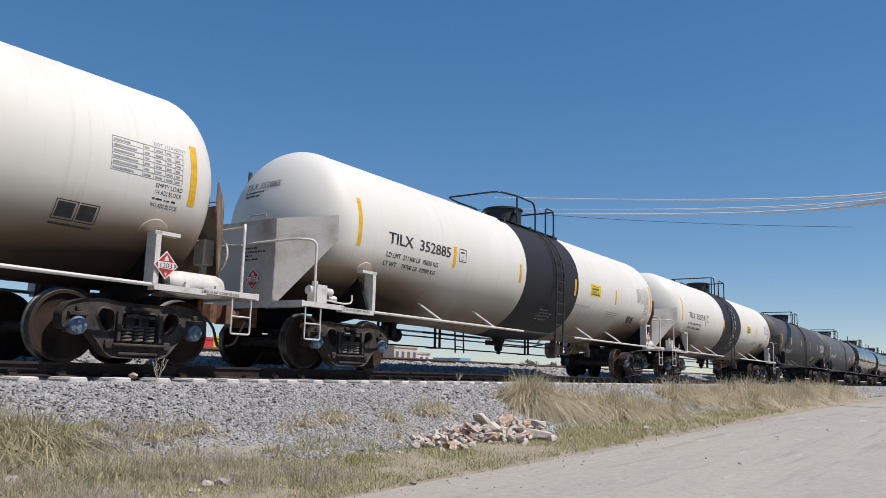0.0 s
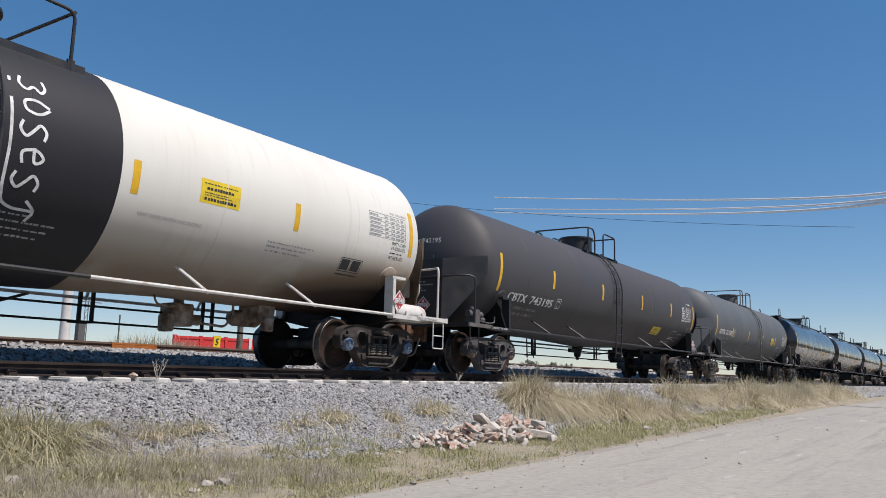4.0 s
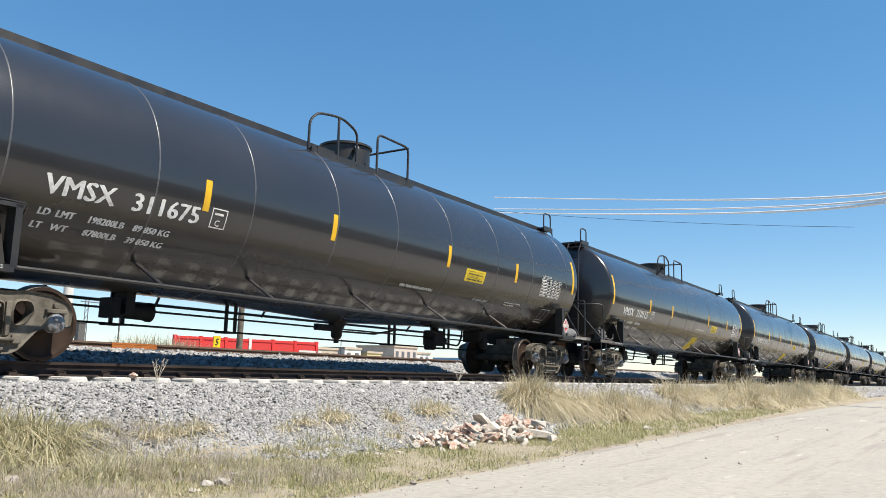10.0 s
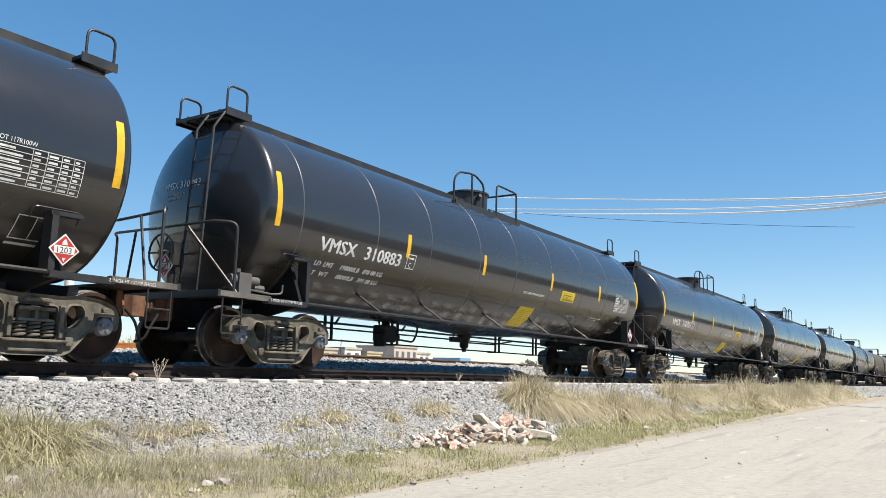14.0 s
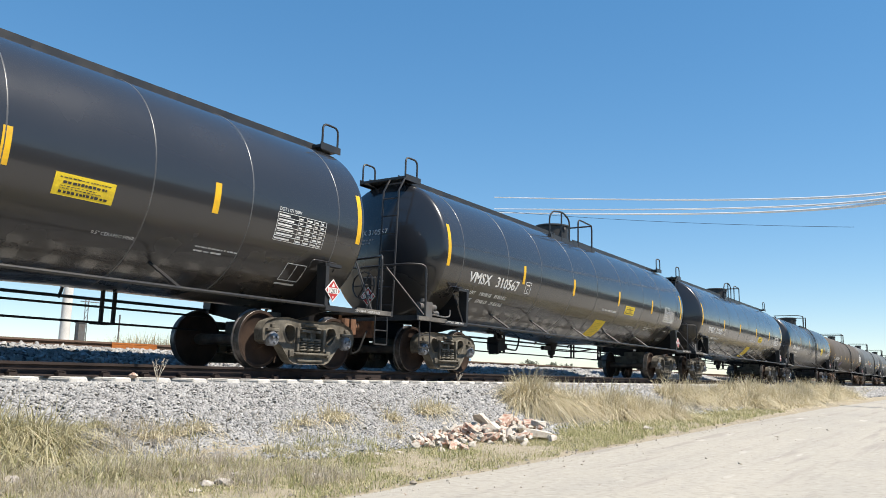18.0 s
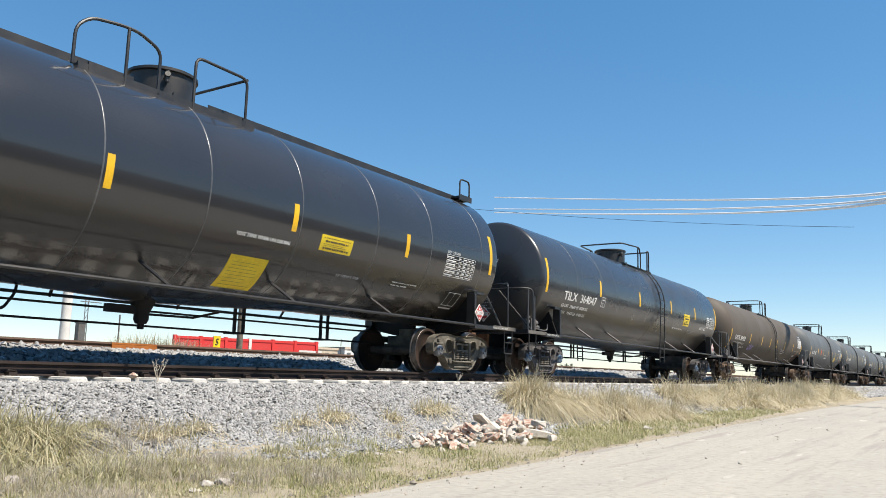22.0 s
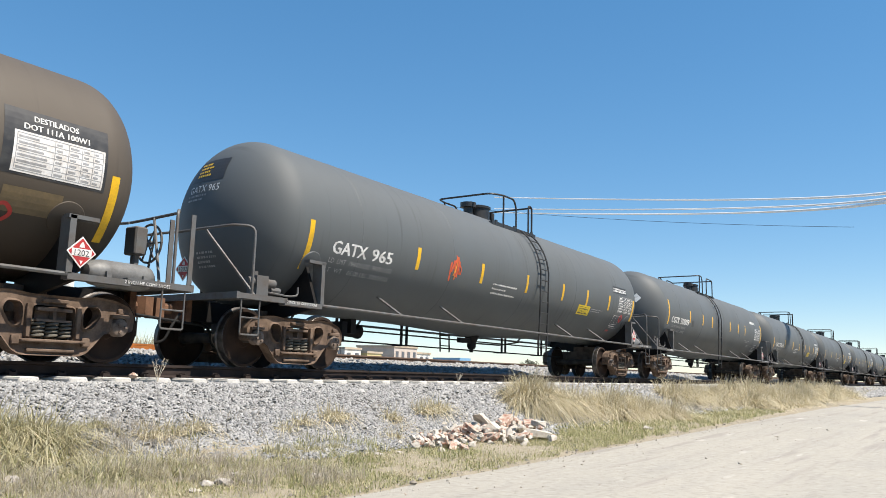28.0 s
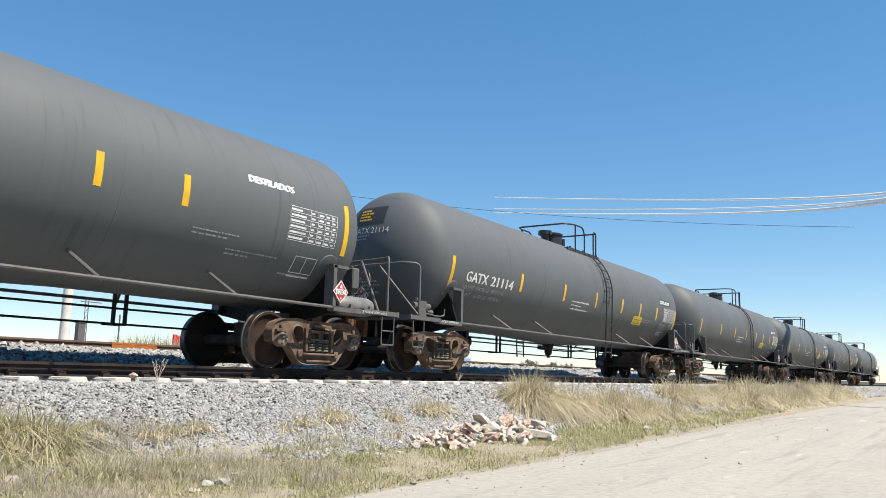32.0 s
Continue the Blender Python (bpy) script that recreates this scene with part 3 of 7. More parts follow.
KINDS = {
    # half: half the straight shell; r: radius; zc: axis over the rails; head, power: the caps' depth and fullness;
    # cage: along the car, the manway cage's left end, post and right end, and the two posts of the ladder hoop
    "white": dict(half=7.72, r=1.49, zc=2.52, head=0.80, power=2.0, tank="white_tank", frame="frame_white", top="frame_black", truck="truck_dark", cap="cap_blue", plates=True, walk=False, ladder=-0.34, cage=(-1.35, -1.18, -0.67, 0.0, 0.97), ext=0.0),
    "smoke": dict(half=7.76, r=1.47, zc=2.50, head=0.78, power=2.0, tank="dusk_tank", frame="frame_black", top="frame_black", truck="truck_slate", cap="cap_rust", plates=True, walk=False, ladder=-0.34, cage=(-1.35, -1.18, -0.67, 0.0, 0.97), ext=0.0),
    "plate_grey": dict(half=7.60, r=1.48, zc=2.51, head=0.78, power=2.0, tank="grey_tank", frame="frame_grey", top="frame_grey", truck="truck_grey", cap="cap_rust", plates=True, walk=False, ladder=0.11, cage=(-1.35, -1.18, -0.67, 0.0, 0.97), ext=0.0),
    "gloss": dict(half=7.98, r=1.52, zc=2.55, head=0.47, power=2.7, tank="black_tank", frame="frame_black", top="frame_black", truck="truck_grey", cap="cap_grey", plates=False, walk=True, ladder=None, cage=(-1.97, -1.2, -0.67, -0.05, 0.97), ext=0.0),
    "satin": dict(half=8.03, r=1.49, zc=2.50, head=0.47, power=2.7, tank="semi_tank", frame="frame_black", top="frame_black", truck="truck_slate", cap="cap_blue", plates=False, walk=False, ladder=0.92, cage=(-0.8, 0.43, 0.68, 1.36, 1.53), ext=0.0),
    "brown": dict(half=8.72, r=1.42, zc=2.44, head=0.85, power=2.0, tank="brown_tank", frame="frame_grey", top="frame_black", truck="truck_brown", cap="cap_rust", plates=False, walk=False, ladder=0.55, cage=(-0.8, -0.3, 0.30, 0.95, 1.15), ext=1.1),
    "grey": dict(half=7.55, r=1.44, zc=2.45, head=0.85, power=2.0, tank="grey_tank", frame="frame_grey", top="frame_black", truck="truck_brown", cap="cap_rust", plates=False, walk=False, ladder=1.0, cage=(-0.5, -0.04, 0.62, 1.29, 1.48), ext=0.0),
    "ashen": dict(half=7.55, r=1.44, zc=2.45, head=0.85, power=2.0, tank="grey_tank", frame="frame_grey", top="frame_black", truck="truck_brown", cap="cap_rust", plates=False, walk=False, ladder=-0.76, cage=(-1.67, -1.47, -1.04, -0.42, 0.50), ext=0.0),
}


def tank_mesh(kind, dx=0.0):
    s = KINDS[kind]
    bm = bmesh.new()
    add_lathe(bm, tank_profile(s["half"], s["r"], s["head"], s["power"]), 72, "x")
    mats = [MAT[s["tank"]]]
    if kind == "white":
        mats.append(MAT["band"])
        b0, b1 = dx - 1.64, dx + 1.44
        for k in (b0, b1):
            bmesh.ops.bisect_plane(bm, geom=bm.verts[:] + bm.edges[:] + bm.faces[:], plane_co=(k, 0, 0), plane_no=(1, 0, 0))
        for f in bm.faces:
            if b0 < f.calc_center_median().x < b1:
                f.material_index = 1
    # the sloped belly that drains to the bottom outlet
    for v in bm.verts:
        q = max(0.0, 1 - abs(v.co.x) / 3.2)
        if v.co.z < -0.9 and q > 0:
            v.co.z -= 0.12 * q * max(0.0, 1 - abs(v.co.y) / 0.75)
    return mesh_of("tank", bm, mats, True)


def seam_mesh(kind, x):
    """A weld bead round the shell."""
    s = KINDS[kind]
    bm = bmesh.new()
    r = s["r"]
    add_lathe(bm, [(x - 0.016, r - 0.004), (x - 0.008, r + 0.0025), (x, r + 0.0035), (x + 0.008, r + 0.0025), (x + 0.016, r - 0.004)], 96, "x")
    return mesh_of("weld_seam", bm, MAT["band"] if kind == "white" and abs(x) < 1.2 else MAT["seam_black"] if kind in ("gloss", "satin") else MAT[s["tank"]], True)


def manway_mesh(kind):
    s = KINDS[kind]
    top = s["zc"] + s["r"]
    MX = {"satin": 0.08, "gloss": 0.02}.get(kind, -0.10)
    UP = 0.43
    bm = bmesh.new()
    if kind in ("grey", "brown", "ashen"):
        add_lathe(bm, [(top - 0.1, 0.30), (top + 0.24, 0.30), (top + 0.26, 0.33), (top + 0.31, 0.33), (top + 0.34, 0.25), (top + 0.34, 0.01)], 24, "z", (0.1, -0.05, 0))
        add_lathe(bm, [(top - 0.1, 0.12), (top + 0.20, 0.12), (top + 0.20, 0.20), (top + 0.32, 0.20), (top + 0.32, 0.01)], 16, "z", (-0.45, -0.1, 0))
        add_tube(bm, [(0.55, -0.2, top), (0.55, -0.2, top + 0.22)], 0.07, 10)
    else:
        add_lathe(bm, [(top - 0.12, 0.50), (top + UP - 0.09, 0.50), (top + UP - 0.08, 0.54), (top + UP - 0.04, 0.54), (top + UP - 0.02, 0.50), (top + UP, 0.02)], 32, "z", (MX, 0, 0))
        for a in (0.4, 2.6, 4.2):
            add_tube(bm, [(MX + 0.5 * math.cos(a), 0.5 * math.sin(a), top + 0.2), (MX + 0.66 * math.cos(a), 0.66 * math.sin(a), top + 0.24)], 0.045, 8)
            add_tube(bm, [(MX + 0.62 * math.cos(a), 0.62 * math.sin(a), top + 0.12), (MX + 0.62 * math.cos(a), 0.62 * math.sin(a), top + 0.30)], 0.03, 8)
    return mesh_of("manway_housing", bm, MAT[s["top"]], True)


def top_platform(kind, car, cage_at=None):
    """The walkways beside the manway and the railing cage round it, on top of the tank."""
    s = KINDS[kind]
    m = MAT[s["top"]]
    c0, c1, c2, h0, h1 = spots = cage_at or s["cage"]
    Y = 0.88
    zp = s["zc"] + math.sqrt(s["r"] ** 2 - Y * Y) + 0.03
    x0, x1 = max(c0 - 0.1, -1.9), h1 + 0.2

    def deck(side):
        bm = bmesh.new()
        y0, y1 = (-Y, -0.52) if side < 0 else (0.52, Y)
        for k in range(6):
            y = y0 + (y1 - y0) * k / 5
            add_box(bm, x0, x1, y - 0.012, y + 0.012, zp, zp + 0.045)
        for k in range(int((x1 - x0) / 0.16) + 1):
            x = x0 + 0.16 * k
            add_box(bm, x, x + 0.012, y0, y1, zp + 0.005, zp + 0.04)
        yo = y0 if side < 0 else y1
        add_box(bm, x0, x1, yo - 0.012, yo + 0.012, zp - 0.05, zp + 0.06)
        for x in (x0 + 0.2, (x0 + x1) / 2, x1 - 0.2):
            add_box(bm, x - 0.04, x + 0.04, y0, y1, zp - 0.12, zp - 0.002)
            add_box(bm, x - 0.05, x + 0.05, yo - 0.016, yo + 0.016, zp - 0.16, zp + 0.10)
        return mesh_of("platform_deck", bm, m)

    def rail(pts):
        bm = bmesh.new()
        add_tube(bm, fillet(pts, 0.14), 0.024, 8)
        return mesh_of("railing", bm, m, True)

    zt = zp + 0.78
    for sy in (-1, 1):
        part("platform_deck", shared(("deck", kind, sy, spots), lambda: deck(sy)), None, car)
        y = sy * Y
        if s["walk"]:
            cage = [(c0, y, zp), (c0, y, zt - 0.26), (c0 + 0.20, y, zt - 0.07), (c1 - 0.1, y, zt), (c1 + 0.15, y, zt), (c2, y, zt - 0.14), (c2, y, zp)]
        else:
            cage = [(c0, 0.0, zt - 0.02), (c0, y * 0.85, zt - 0.02), (c1 - 0.05, y, zt), (c2 - 0.12, y, zt), (c2, y, zt - 0.2), (c2, y, zp)]
        part("railing", shared(("cage", kind, sy, spots), lambda: rail(cage)), None, car)
        part("railing_post", shared(("post", kind, sy, spots), lambda: rail([(c1, y, zp - 0.05), (c1, y, zt)])), None, car)
        part("ladder_hoop", shared(("lhoop", kind, sy, spots), lambda: rail([(h0, y, zp - 0.05), (h0, y, zt), (h1, y, zt - 0.02), (h1, y, zp - 0.05)])), None, car)
    part("railing", shared(("cross", kind, spots), lambda: rail([(h1, -Y, zt - 0.03), (h1, Y, zt - 0.03)])), None, car)


def long_walk(kind, car):
    """The running board along the top and the ladder down the end, on the glossy cars."""
    s = KINDS[kind]
    m, top, e = MAT[s["top"]], s["zc"] + s["r"], 8.28
    zp = top - 0.035

    def plank(x0, x1, y0, y1, z0, z1):
        bm = bmesh.new()
        add_box(bm, x0, x1, y0, y1, z0, z1)
        return mesh_of("running_board_plank", bm, m)

    for x0, x1 in ((-e, -0.75), (0.62, e)):
        for k in range(4):
            y = -0.36 + 0.185 * k
            part("running_board_plank", shared(("plank", x0, k), lambda: plank(x0, x1, y, y + 0.165, zp, zp + 0.05)), None, car)
        for y in (-0.40, 0.385):
            part("running_board_edge", shared(("edge", x0, y), lambda: plank(x0, x1, y, y + 0.015, zp - 0.03, zp + 0.10)), None, car)
        x = x0 + 0.3
        while x < x1:
            part("running_board_bracket", shared(("bracket", x), lambda: plank(x - 0.06, x + 0.06, -0.43, 0.43, zp - 0.12, zp - 0.003)), None, car)
            x += 1.6
    for sx in (-1, 1):
        def end_deck():
            bm = bmesh.new()
            a, b = sorted((sx * (e - 0.5), sx * (e + 0.04)))
            add_box(bm, a, b, -0.61, 0.61, zp + 0.01, zp + 0.06)
            add_box(bm, a, b, -0.63, -0.61, zp - 0.03, zp + 0.1)
            add_box(bm, a, b, 0.61, 0.63, zp - 0.03, zp + 0.1)
            return mesh_of("end_platform", bm, m)

        def hoop(y):
            bm = bmesh.new()
            add_tube(bm, fillet([(sx * (e - 0.42), y, zp), (sx * (e - 0.42), y, zp + 0.48), (sx * e, y, zp + 0.48), (sx * e, y, zp)], 0.12), 0.02, 8)
            return mesh_of("hand_hold", bm, m, True)

        part("end_platform", shared(("enddeck", kind, sx), end_deck), None, car)
        for y in (-0.58, 0.58):
            part("hand_hold", shared(("hoop", kind, sx, y), lambda: hoop(y)), None, car)
    # the end ladder stands at the leading end only
    x = -(e + 0.26)
    ladder = shared(("endladder", kind), lambda: ladder_mesh([(x + 0.2, -0.62, zp), (x, -0.62, zp - 0.3), (x - 0.14, -0.66, 1.1)], [(x + 0.2, -0.22, zp), (x, -0.22, zp - 0.3), (x - 0.14, -0.26, 1.1)], 8, m))
    part("end_ladder", ladder, None, car)


def ladder_mesh(left, right, rungs, m):
    bm = bmesh.new()
    add_tube(bm, left, 0.022, 6)
    add_tube(bm, right, 0.022, 6)

    def along(pts, t):
        pts = [Vector(p) for p in pts]
        lens = [(b - a).length for a, b in zip(pts, pts[1:])]
        d = t * sum(lens)
        for a, b, q in zip(pts, pts[1:], lens):
            if d <= q:
                return a.lerp(b, d / q)
            d -= q
        return pts[-1]
    for k in range(rungs):
        t = (k + 0.4) / rungs
        add_tube(bm, [along(left, t), along(right, t)], 0.014, 6)
    return mesh_of("ladder", bm, m, True)


def side_ladder(kind, car):
    s = KINDS[kind]
    r, zc, x = s["r"] + 0.075, s["zc"], s["ladder"]
    for sy in (-1, 1):
        def build():
            arc = [(sy * r * math.cos(a), zc + r * math.sin(a)) for a in (radians(q) for q in range(52, -1, -6))]
            pts = arc + [(sy * (s["r"] + 0.06), 1.7), (sy * (s["r"] + 0.01), 0.56)]
            return ladder_mesh([(x - 0.22, y, z) for y, z in pts], [(x + 0.22, y, z) for y, z in pts], 12, MAT[s["top"]])
        part("ladder", shared(("ladder", kind, sy), build), None, car)


def underframe(kind, car, extra):
    """Stub sills, saddles, side pipes, end platforms, handrails, steps and the brake gear."""
    s = KINDS[kind]
    fm, dark = MAT[s["frame"]], MAT["under_black"]
    r, zc, ext = s["r"], s["zc"], s["ext"]
    low = zc - r

    def stub(sx):
        bm = bmesh.new()
        x = sx * (7.27 + ext)
        for t in (-1, 1):   # saddle webs between the sill and the shell
            pts = []
            for k in range(9):
                y = t * (0.16 + 1.06 * k / 8)
                pts.append((y, zc - math.sqrt(r * r - y * y) + 0.02))
            web = [(y, z) for y, z in pts] + [(t * 1.46, 1.06), (t * 1.46, 0.97), (t * 0.16, 0.72)]
            a = [bm.verts.new((x - 0.03, y, z)) for y, z in web]
            b = [bm.verts.new((x + 0.03, y, z)) for y, z in web]
            bm.faces.new(a), bm.faces.new(b[::-1])
            for i in range(len(web)):
                j = (i + 1) % len(web)
                bm.faces.new((a[i], a[j], b[j], b[i]))
        return mesh_of("draft_sill", bm, dark)

    def coupler(sx):
        bm = bmesh.new()
        add_coupler(bm, sx, ext)
        for f in bm.faces:
            if abs(f.calc_center_median().x) < 8.8 + ext:
                f.material_index = 1
        return mesh_of("coupler", bm, [MAT["rust_gear"], dark])

    def saddle(sx, sy):
        """The box post that stands over the truck and carries the jacking pad."""
        bm = bmesh.new()
        x0, x1 = sorted((sx * (7.12 + ext), sx * (7.20 + ext)))
        add_box(bm, x0, x1, min(sy * 1.30, sy * 1.50), max(sy * 1.30, sy * 1.50), 1.04, 1.74)
        add_box(bm, min(sx * (7.10 + ext), sx * (7.5 + ext)), max(sx * (7.10 + ext), sx * (7.5 + ext)), min(sy * 1.38, sy * 1.50), max(sy * 1.38, sy * 1.50), 1.70, 1.75)
        add_box(bm, min(sx * (7.15 + ext), sx * (8.0 + ext)), max(sx * (7.15 + ext), sx * (8.0 + ext)), min(sy * 1.36, sy * 1.50), max(sy * 1.36, sy * 1.50), 0.97, 1.05)
        return mesh_of("jacking_post", bm, fm)

    def platform(sx):
        bm = bmesh.new()
        a, b = sorted((sx * (7.95 + ext), sx * (8.93 + ext)))
        add_box(bm, min(sx * (8.35 + ext), sx * (8.93 + ext)), max(sx * (8.35 + ext), sx * (8.93 + ext)), -1.40, 1.40, 1.03, 1.06)
        for sy in (-1, 1):
            add_box(bm, a, b, min(sy * 1.40, sy * 1.50), max(sy * 1.40, sy * 1.50), 0.995, 1.075, 1)
        add_box(bm, min(sx * (8.93 + ext), sx * (8.98 + ext)), max(sx * (8.93 + ext), sx * (8.98 + ext)), -1.5, 1.5, 0.985, 1.085)
        return mesh_of("end_sill", bm, [fm, MAT["frame_dust"] if s["frame"] == "frame_black" else fm])

    def hand_rails(sx, sy):
        bm = bmesh.new()
        z, x = 2.10, 8.66 + ext
        add_tube(bm, fillet([(sx * x, sy * 1.46, 1.0), (sx * x, sy * 1.46, z), (sx * (x + 0.22), sy * 1.22, z + 0.01), (sx * (8.94 + ext), sy * 0.3, z - 0.01), (sx * (8.94 + ext), sy * 0.02, z - 0.02)], 0.13), 0.022, 8)
        return mesh_of("end_handrail", bm, fm, True)

    def step(sx, sy):
        bm = bmesh.new()
        y = sy * 1.47
        for x in (sx * (8.68 + ext),):
            add_tube(bm, fillet([(x - 0.18, y, 1.0), (x - 0.18, y, 0.47), (x + 0.18, y, 0.47), (x + 0.18, y, 1.0)], 0.03, 2), 0.014, 6)
            add_tube(bm, [(x - 0.18, y, 0.72), (x + 0.18, y, 0.72)], 0.012, 6)
        return mesh_of("sill_step", bm, fm)

    def pipe(sy):
        bm = bmesh.new()
        add_tube(bm, [(-7.15 - ext, sy * 1.47, 1.03), (7.15 + ext, sy * 1.47, 1.03)], 0.026, 8)
        return mesh_of("side_rail", bm, fm, True)

    def strut(x, sy):
        bm = bmesh.new()
        u = 1.36 - zc
        y = -sy * face_y(r, u)
        add_tube(bm, [(x, sy * 1.47, 1.01), (x - 0.20, y, 1.41)], 0.026, 6)
        return mesh_of("side_rail_strut", bm, fm, True)

    for sx in (-1, 1):
        part("draft_sill", shared(("stub", kind, sx), lambda: stub(sx)), None, car)
        part("coupler", shared(("coupler", kind, sx), lambda: coupler(sx)), None, car, "rusty knuckle coupler and draft gear")
        part("end_sill", shared(("endsill", kind, sx), lambda: platform(sx)), None, car)
        for sy in (-1, 1):
            part("jacking_post", shared(("saddle", kind, sx, sy), lambda: saddle(sx, sy)), None, car)
            part("end_handrail", shared(("hr", kind, sx, sy), lambda: hand_rails(sx, sy)), None, car)
            part("sill_step", shared(("step", kind, sx, sy), lambda: step(sx, sy)), None, car)
    for sy in (-1, 1):
        part("side_rail", shared(("pipe", kind, sy), lambda: pipe(sy)), None, car)
        for x in ((-4.85, -2.7, 2.9, 5.1) if not s["walk"] else (-5.13, -3.1, -0.6, 1.77, 4.3)):
            part("side_rail_strut", shared(("strut", kind, x, sy), lambda: strut(x, sy)), None, car)
    if s["plates"]:
        def plate(sx, sy):
            """A wing of the head shield, folded back towards the tank, its lower corner cut away."""
            bm = bmesh.new()
            a, b = Vector((sx * 8.86, sy * 0.72)), Vector((sx * 8.12, sy * 1.44))
            pts = [(0.0, 1.10), (0.0, 2.50), (1.0, 2.62), (1.0, 2.18), (0.08, 1.10)]
            n = Vector((b.y - a.y, a.x - b.x)).normalized() * 0.012
            lo = [bm.verts.new((*(a.lerp(b, q) - n), z)) for q, z in pts]
            hi = [bm.verts.new((*(a.lerp(b, q) + n), z)) for q, z in pts]
            bm.faces.new(lo), bm.faces.new(hi[::-1])
            for i in range(len(pts)):
                j = (i + 1) % len(pts)
                bm.faces.new((lo[i], lo[j], hi[j], hi[i]))
            return mesh_of("side_shield", bm, MAT["shield_brown" if sx > 0 and kind == "white" else "shield_white" if kind == "white" else "frame_black" if kind == "smoke" or sx > 0 else s["tank"]])

        def shield(sx):
            bm = bmesh.new()
            add_box(bm, min(sx * 8.85, sx * 8.875), max(sx * 8.85, sx * 8.875), -0.72, 0.72, 1.10, 2.50)
            add_tube(bm, fillet([(sx * 8.90, -0.5, 2.50), (sx * 8.90, -0.5, 2.58), (sx * 8.90, -0.1, 2.58), (sx * 8.90, -0.1, 2.50)], 0.04), 0.012, 6)
            return mesh_of("head_shield", bm, MAT["shield_brown" if sx > 0 and kind == "white" else "shield_white" if kind == "white" else "frame_black"])
        for sx in (-1, 1):
            part("head_shield", shared(("shield", kind, sx), lambda: shield(sx)), None, car)
            for sy in (-1, 1):
                part("side_shield", shared(("plate", kind, sx, sy), lambda: plate(sx, sy)), None, car)
    else:
        def brace(sx, sy):
            bm = bmesh.new()
            add_tube(bm, [(sx * (8.90 + ext), sy * 0.62, 2.08), (sx * (8.52 + ext), sy * 1.36, 1.08)], 0.022, 6)
            return mesh_of("end_brace", bm, fm, True)
        for sx in (-1, 1):
            for sy in (-1, 1):
                part("end_brace", shared(("brace", kind, sx, sy), lambda: brace(sx, sy)), None, car)

    if kind in ("satin", "brown"):   # flat bars beside the end rails
        def end_bar(sx, x, z1):
            bm = bmesh.new()
            add_box(bm, sx * (x + ext) - 0.035, sx * (x + ext) + 0.035, -1.475, -1.455, 1.0, z1)
            return mesh_of("end_bar", bm, fm)
        for sx in (-1, 1):
            for x, z1 in ((8.92, 2.06), (8.58, 1.93)):
                part("end_bar", shared(("endbar", kind, sx, x), lambda: end_bar(sx, x, z1)), None, car)

    def tank_on_deck():
        bm = bmesh.new()
        add_lathe(bm, [(7.56 + ext, 0.02), (7.58 + ext, 0.10), (7.66 + ext, 0.155), (7.78 + ext, 0.175), (8.38 + ext, 0.175), (8.48 + ext, 0.15), (8.55 + ext, 0.08), (8.56 + ext, 0.02)], 24, "x", (0, -1.15, 1.13))
        add_box(bm, 7.75 + ext, 7.82 + ext, -1.36, -0.96, 1.02, 1.14)
        add_box(bm, 8.28 + ext, 8.35 + ext, -1.36, -0.96, 1.02, 1.14)
        return mesh_of("deck_reservoir", bm, fm if fm is MAT["frame_white"] else MAT["reservoir_grey"], True)

    def valve():
        bm = bmesh.new()
        x = -8.28 - ext
        add_box(bm, x - 0.14, x + 0.10, -1.30, -1.08, 1.10, 1.40)
        add_tube(bm, [(x - 0.26, -1.2, 1.30), (x + 0.30, -1.2, 1.30)], 0.075, 10)
        add_tube(bm, [(x - 0.10, -1.2, 1.38), (x - 0.10, -1.2, 1.46)], 0.05, 8)
        add_tube(bm, [(x + 0.22, -1.2, 1.20), (x + 0.42, -1.2, 1.20)], 0.055, 8)
        add_tube(bm, fillet([(x + 0.1, -1.25, 1.16), (x + 0.55, -1.30, 1.13), (x + 0.75, -1.30, 1.16), (x + 0.75, -1.30, 1.30)], 0.06), 0.016, 6)
        return mesh_of("brake_valve", bm, MAT["frame_grey"] if fm is not MAT["frame_white"] else fm, True)
    if kind != "gloss" or extra == "plain":
        part("deck_reservoir", shared(("deckres", kind), tank_on_deck), None, car)
    part("brake_valve", shared(("valve", kind), valve), None, car)

    # brake gear under the belly
    def brake_rod(y, z):
        bm = bmesh.new()
        add_tube(bm, [(-6.2, y, z), (6.2, y, z)], 0.017, 6)
        return mesh_of("brake_rod", bm, dark, True)

    def hanger(x):
        bm = bmesh.new()
        for dx in (-0.10, 0.10):
            add_box(bm, x + dx - 0.025, x + dx + 0.025, 0.30, 0.34, 0.58, low + 0.2)
        add_box(bm, x - 0.13, x + 0.13, 0.28, 0.56, 0.57, 0.60)
        return mesh_of("rod_hanger", bm, dark)
    for y, z in ((0.32, 0.82), (0.52, 0.60)):
        part("brake_rod", shared(("rod", y), lambda: brake_rod(y, z)), None, car)
    for x in (-4.6, -2.4, 2.2, 4.4):
        part("rod_hanger", shared(("hanger", kind, x), lambda: hanger(x)), None, car)

    def outlet():
        bm = bmesh.new()
        add_lathe(bm, [(0.60, 0.08), (0.66, 0.11), (0.76, 0.11), (0.84, 0.15), (low + 0.05, 0.24)], 20, "z", (0.0, 0, 0))
        add_tube(bm, [(0.0, 0, 0.62), (0.0, 0, 0.52)], 0.05, 8)
        add_box(bm, -0.6, -0.1, -0.05, 0.05, 0.74, 0.86)
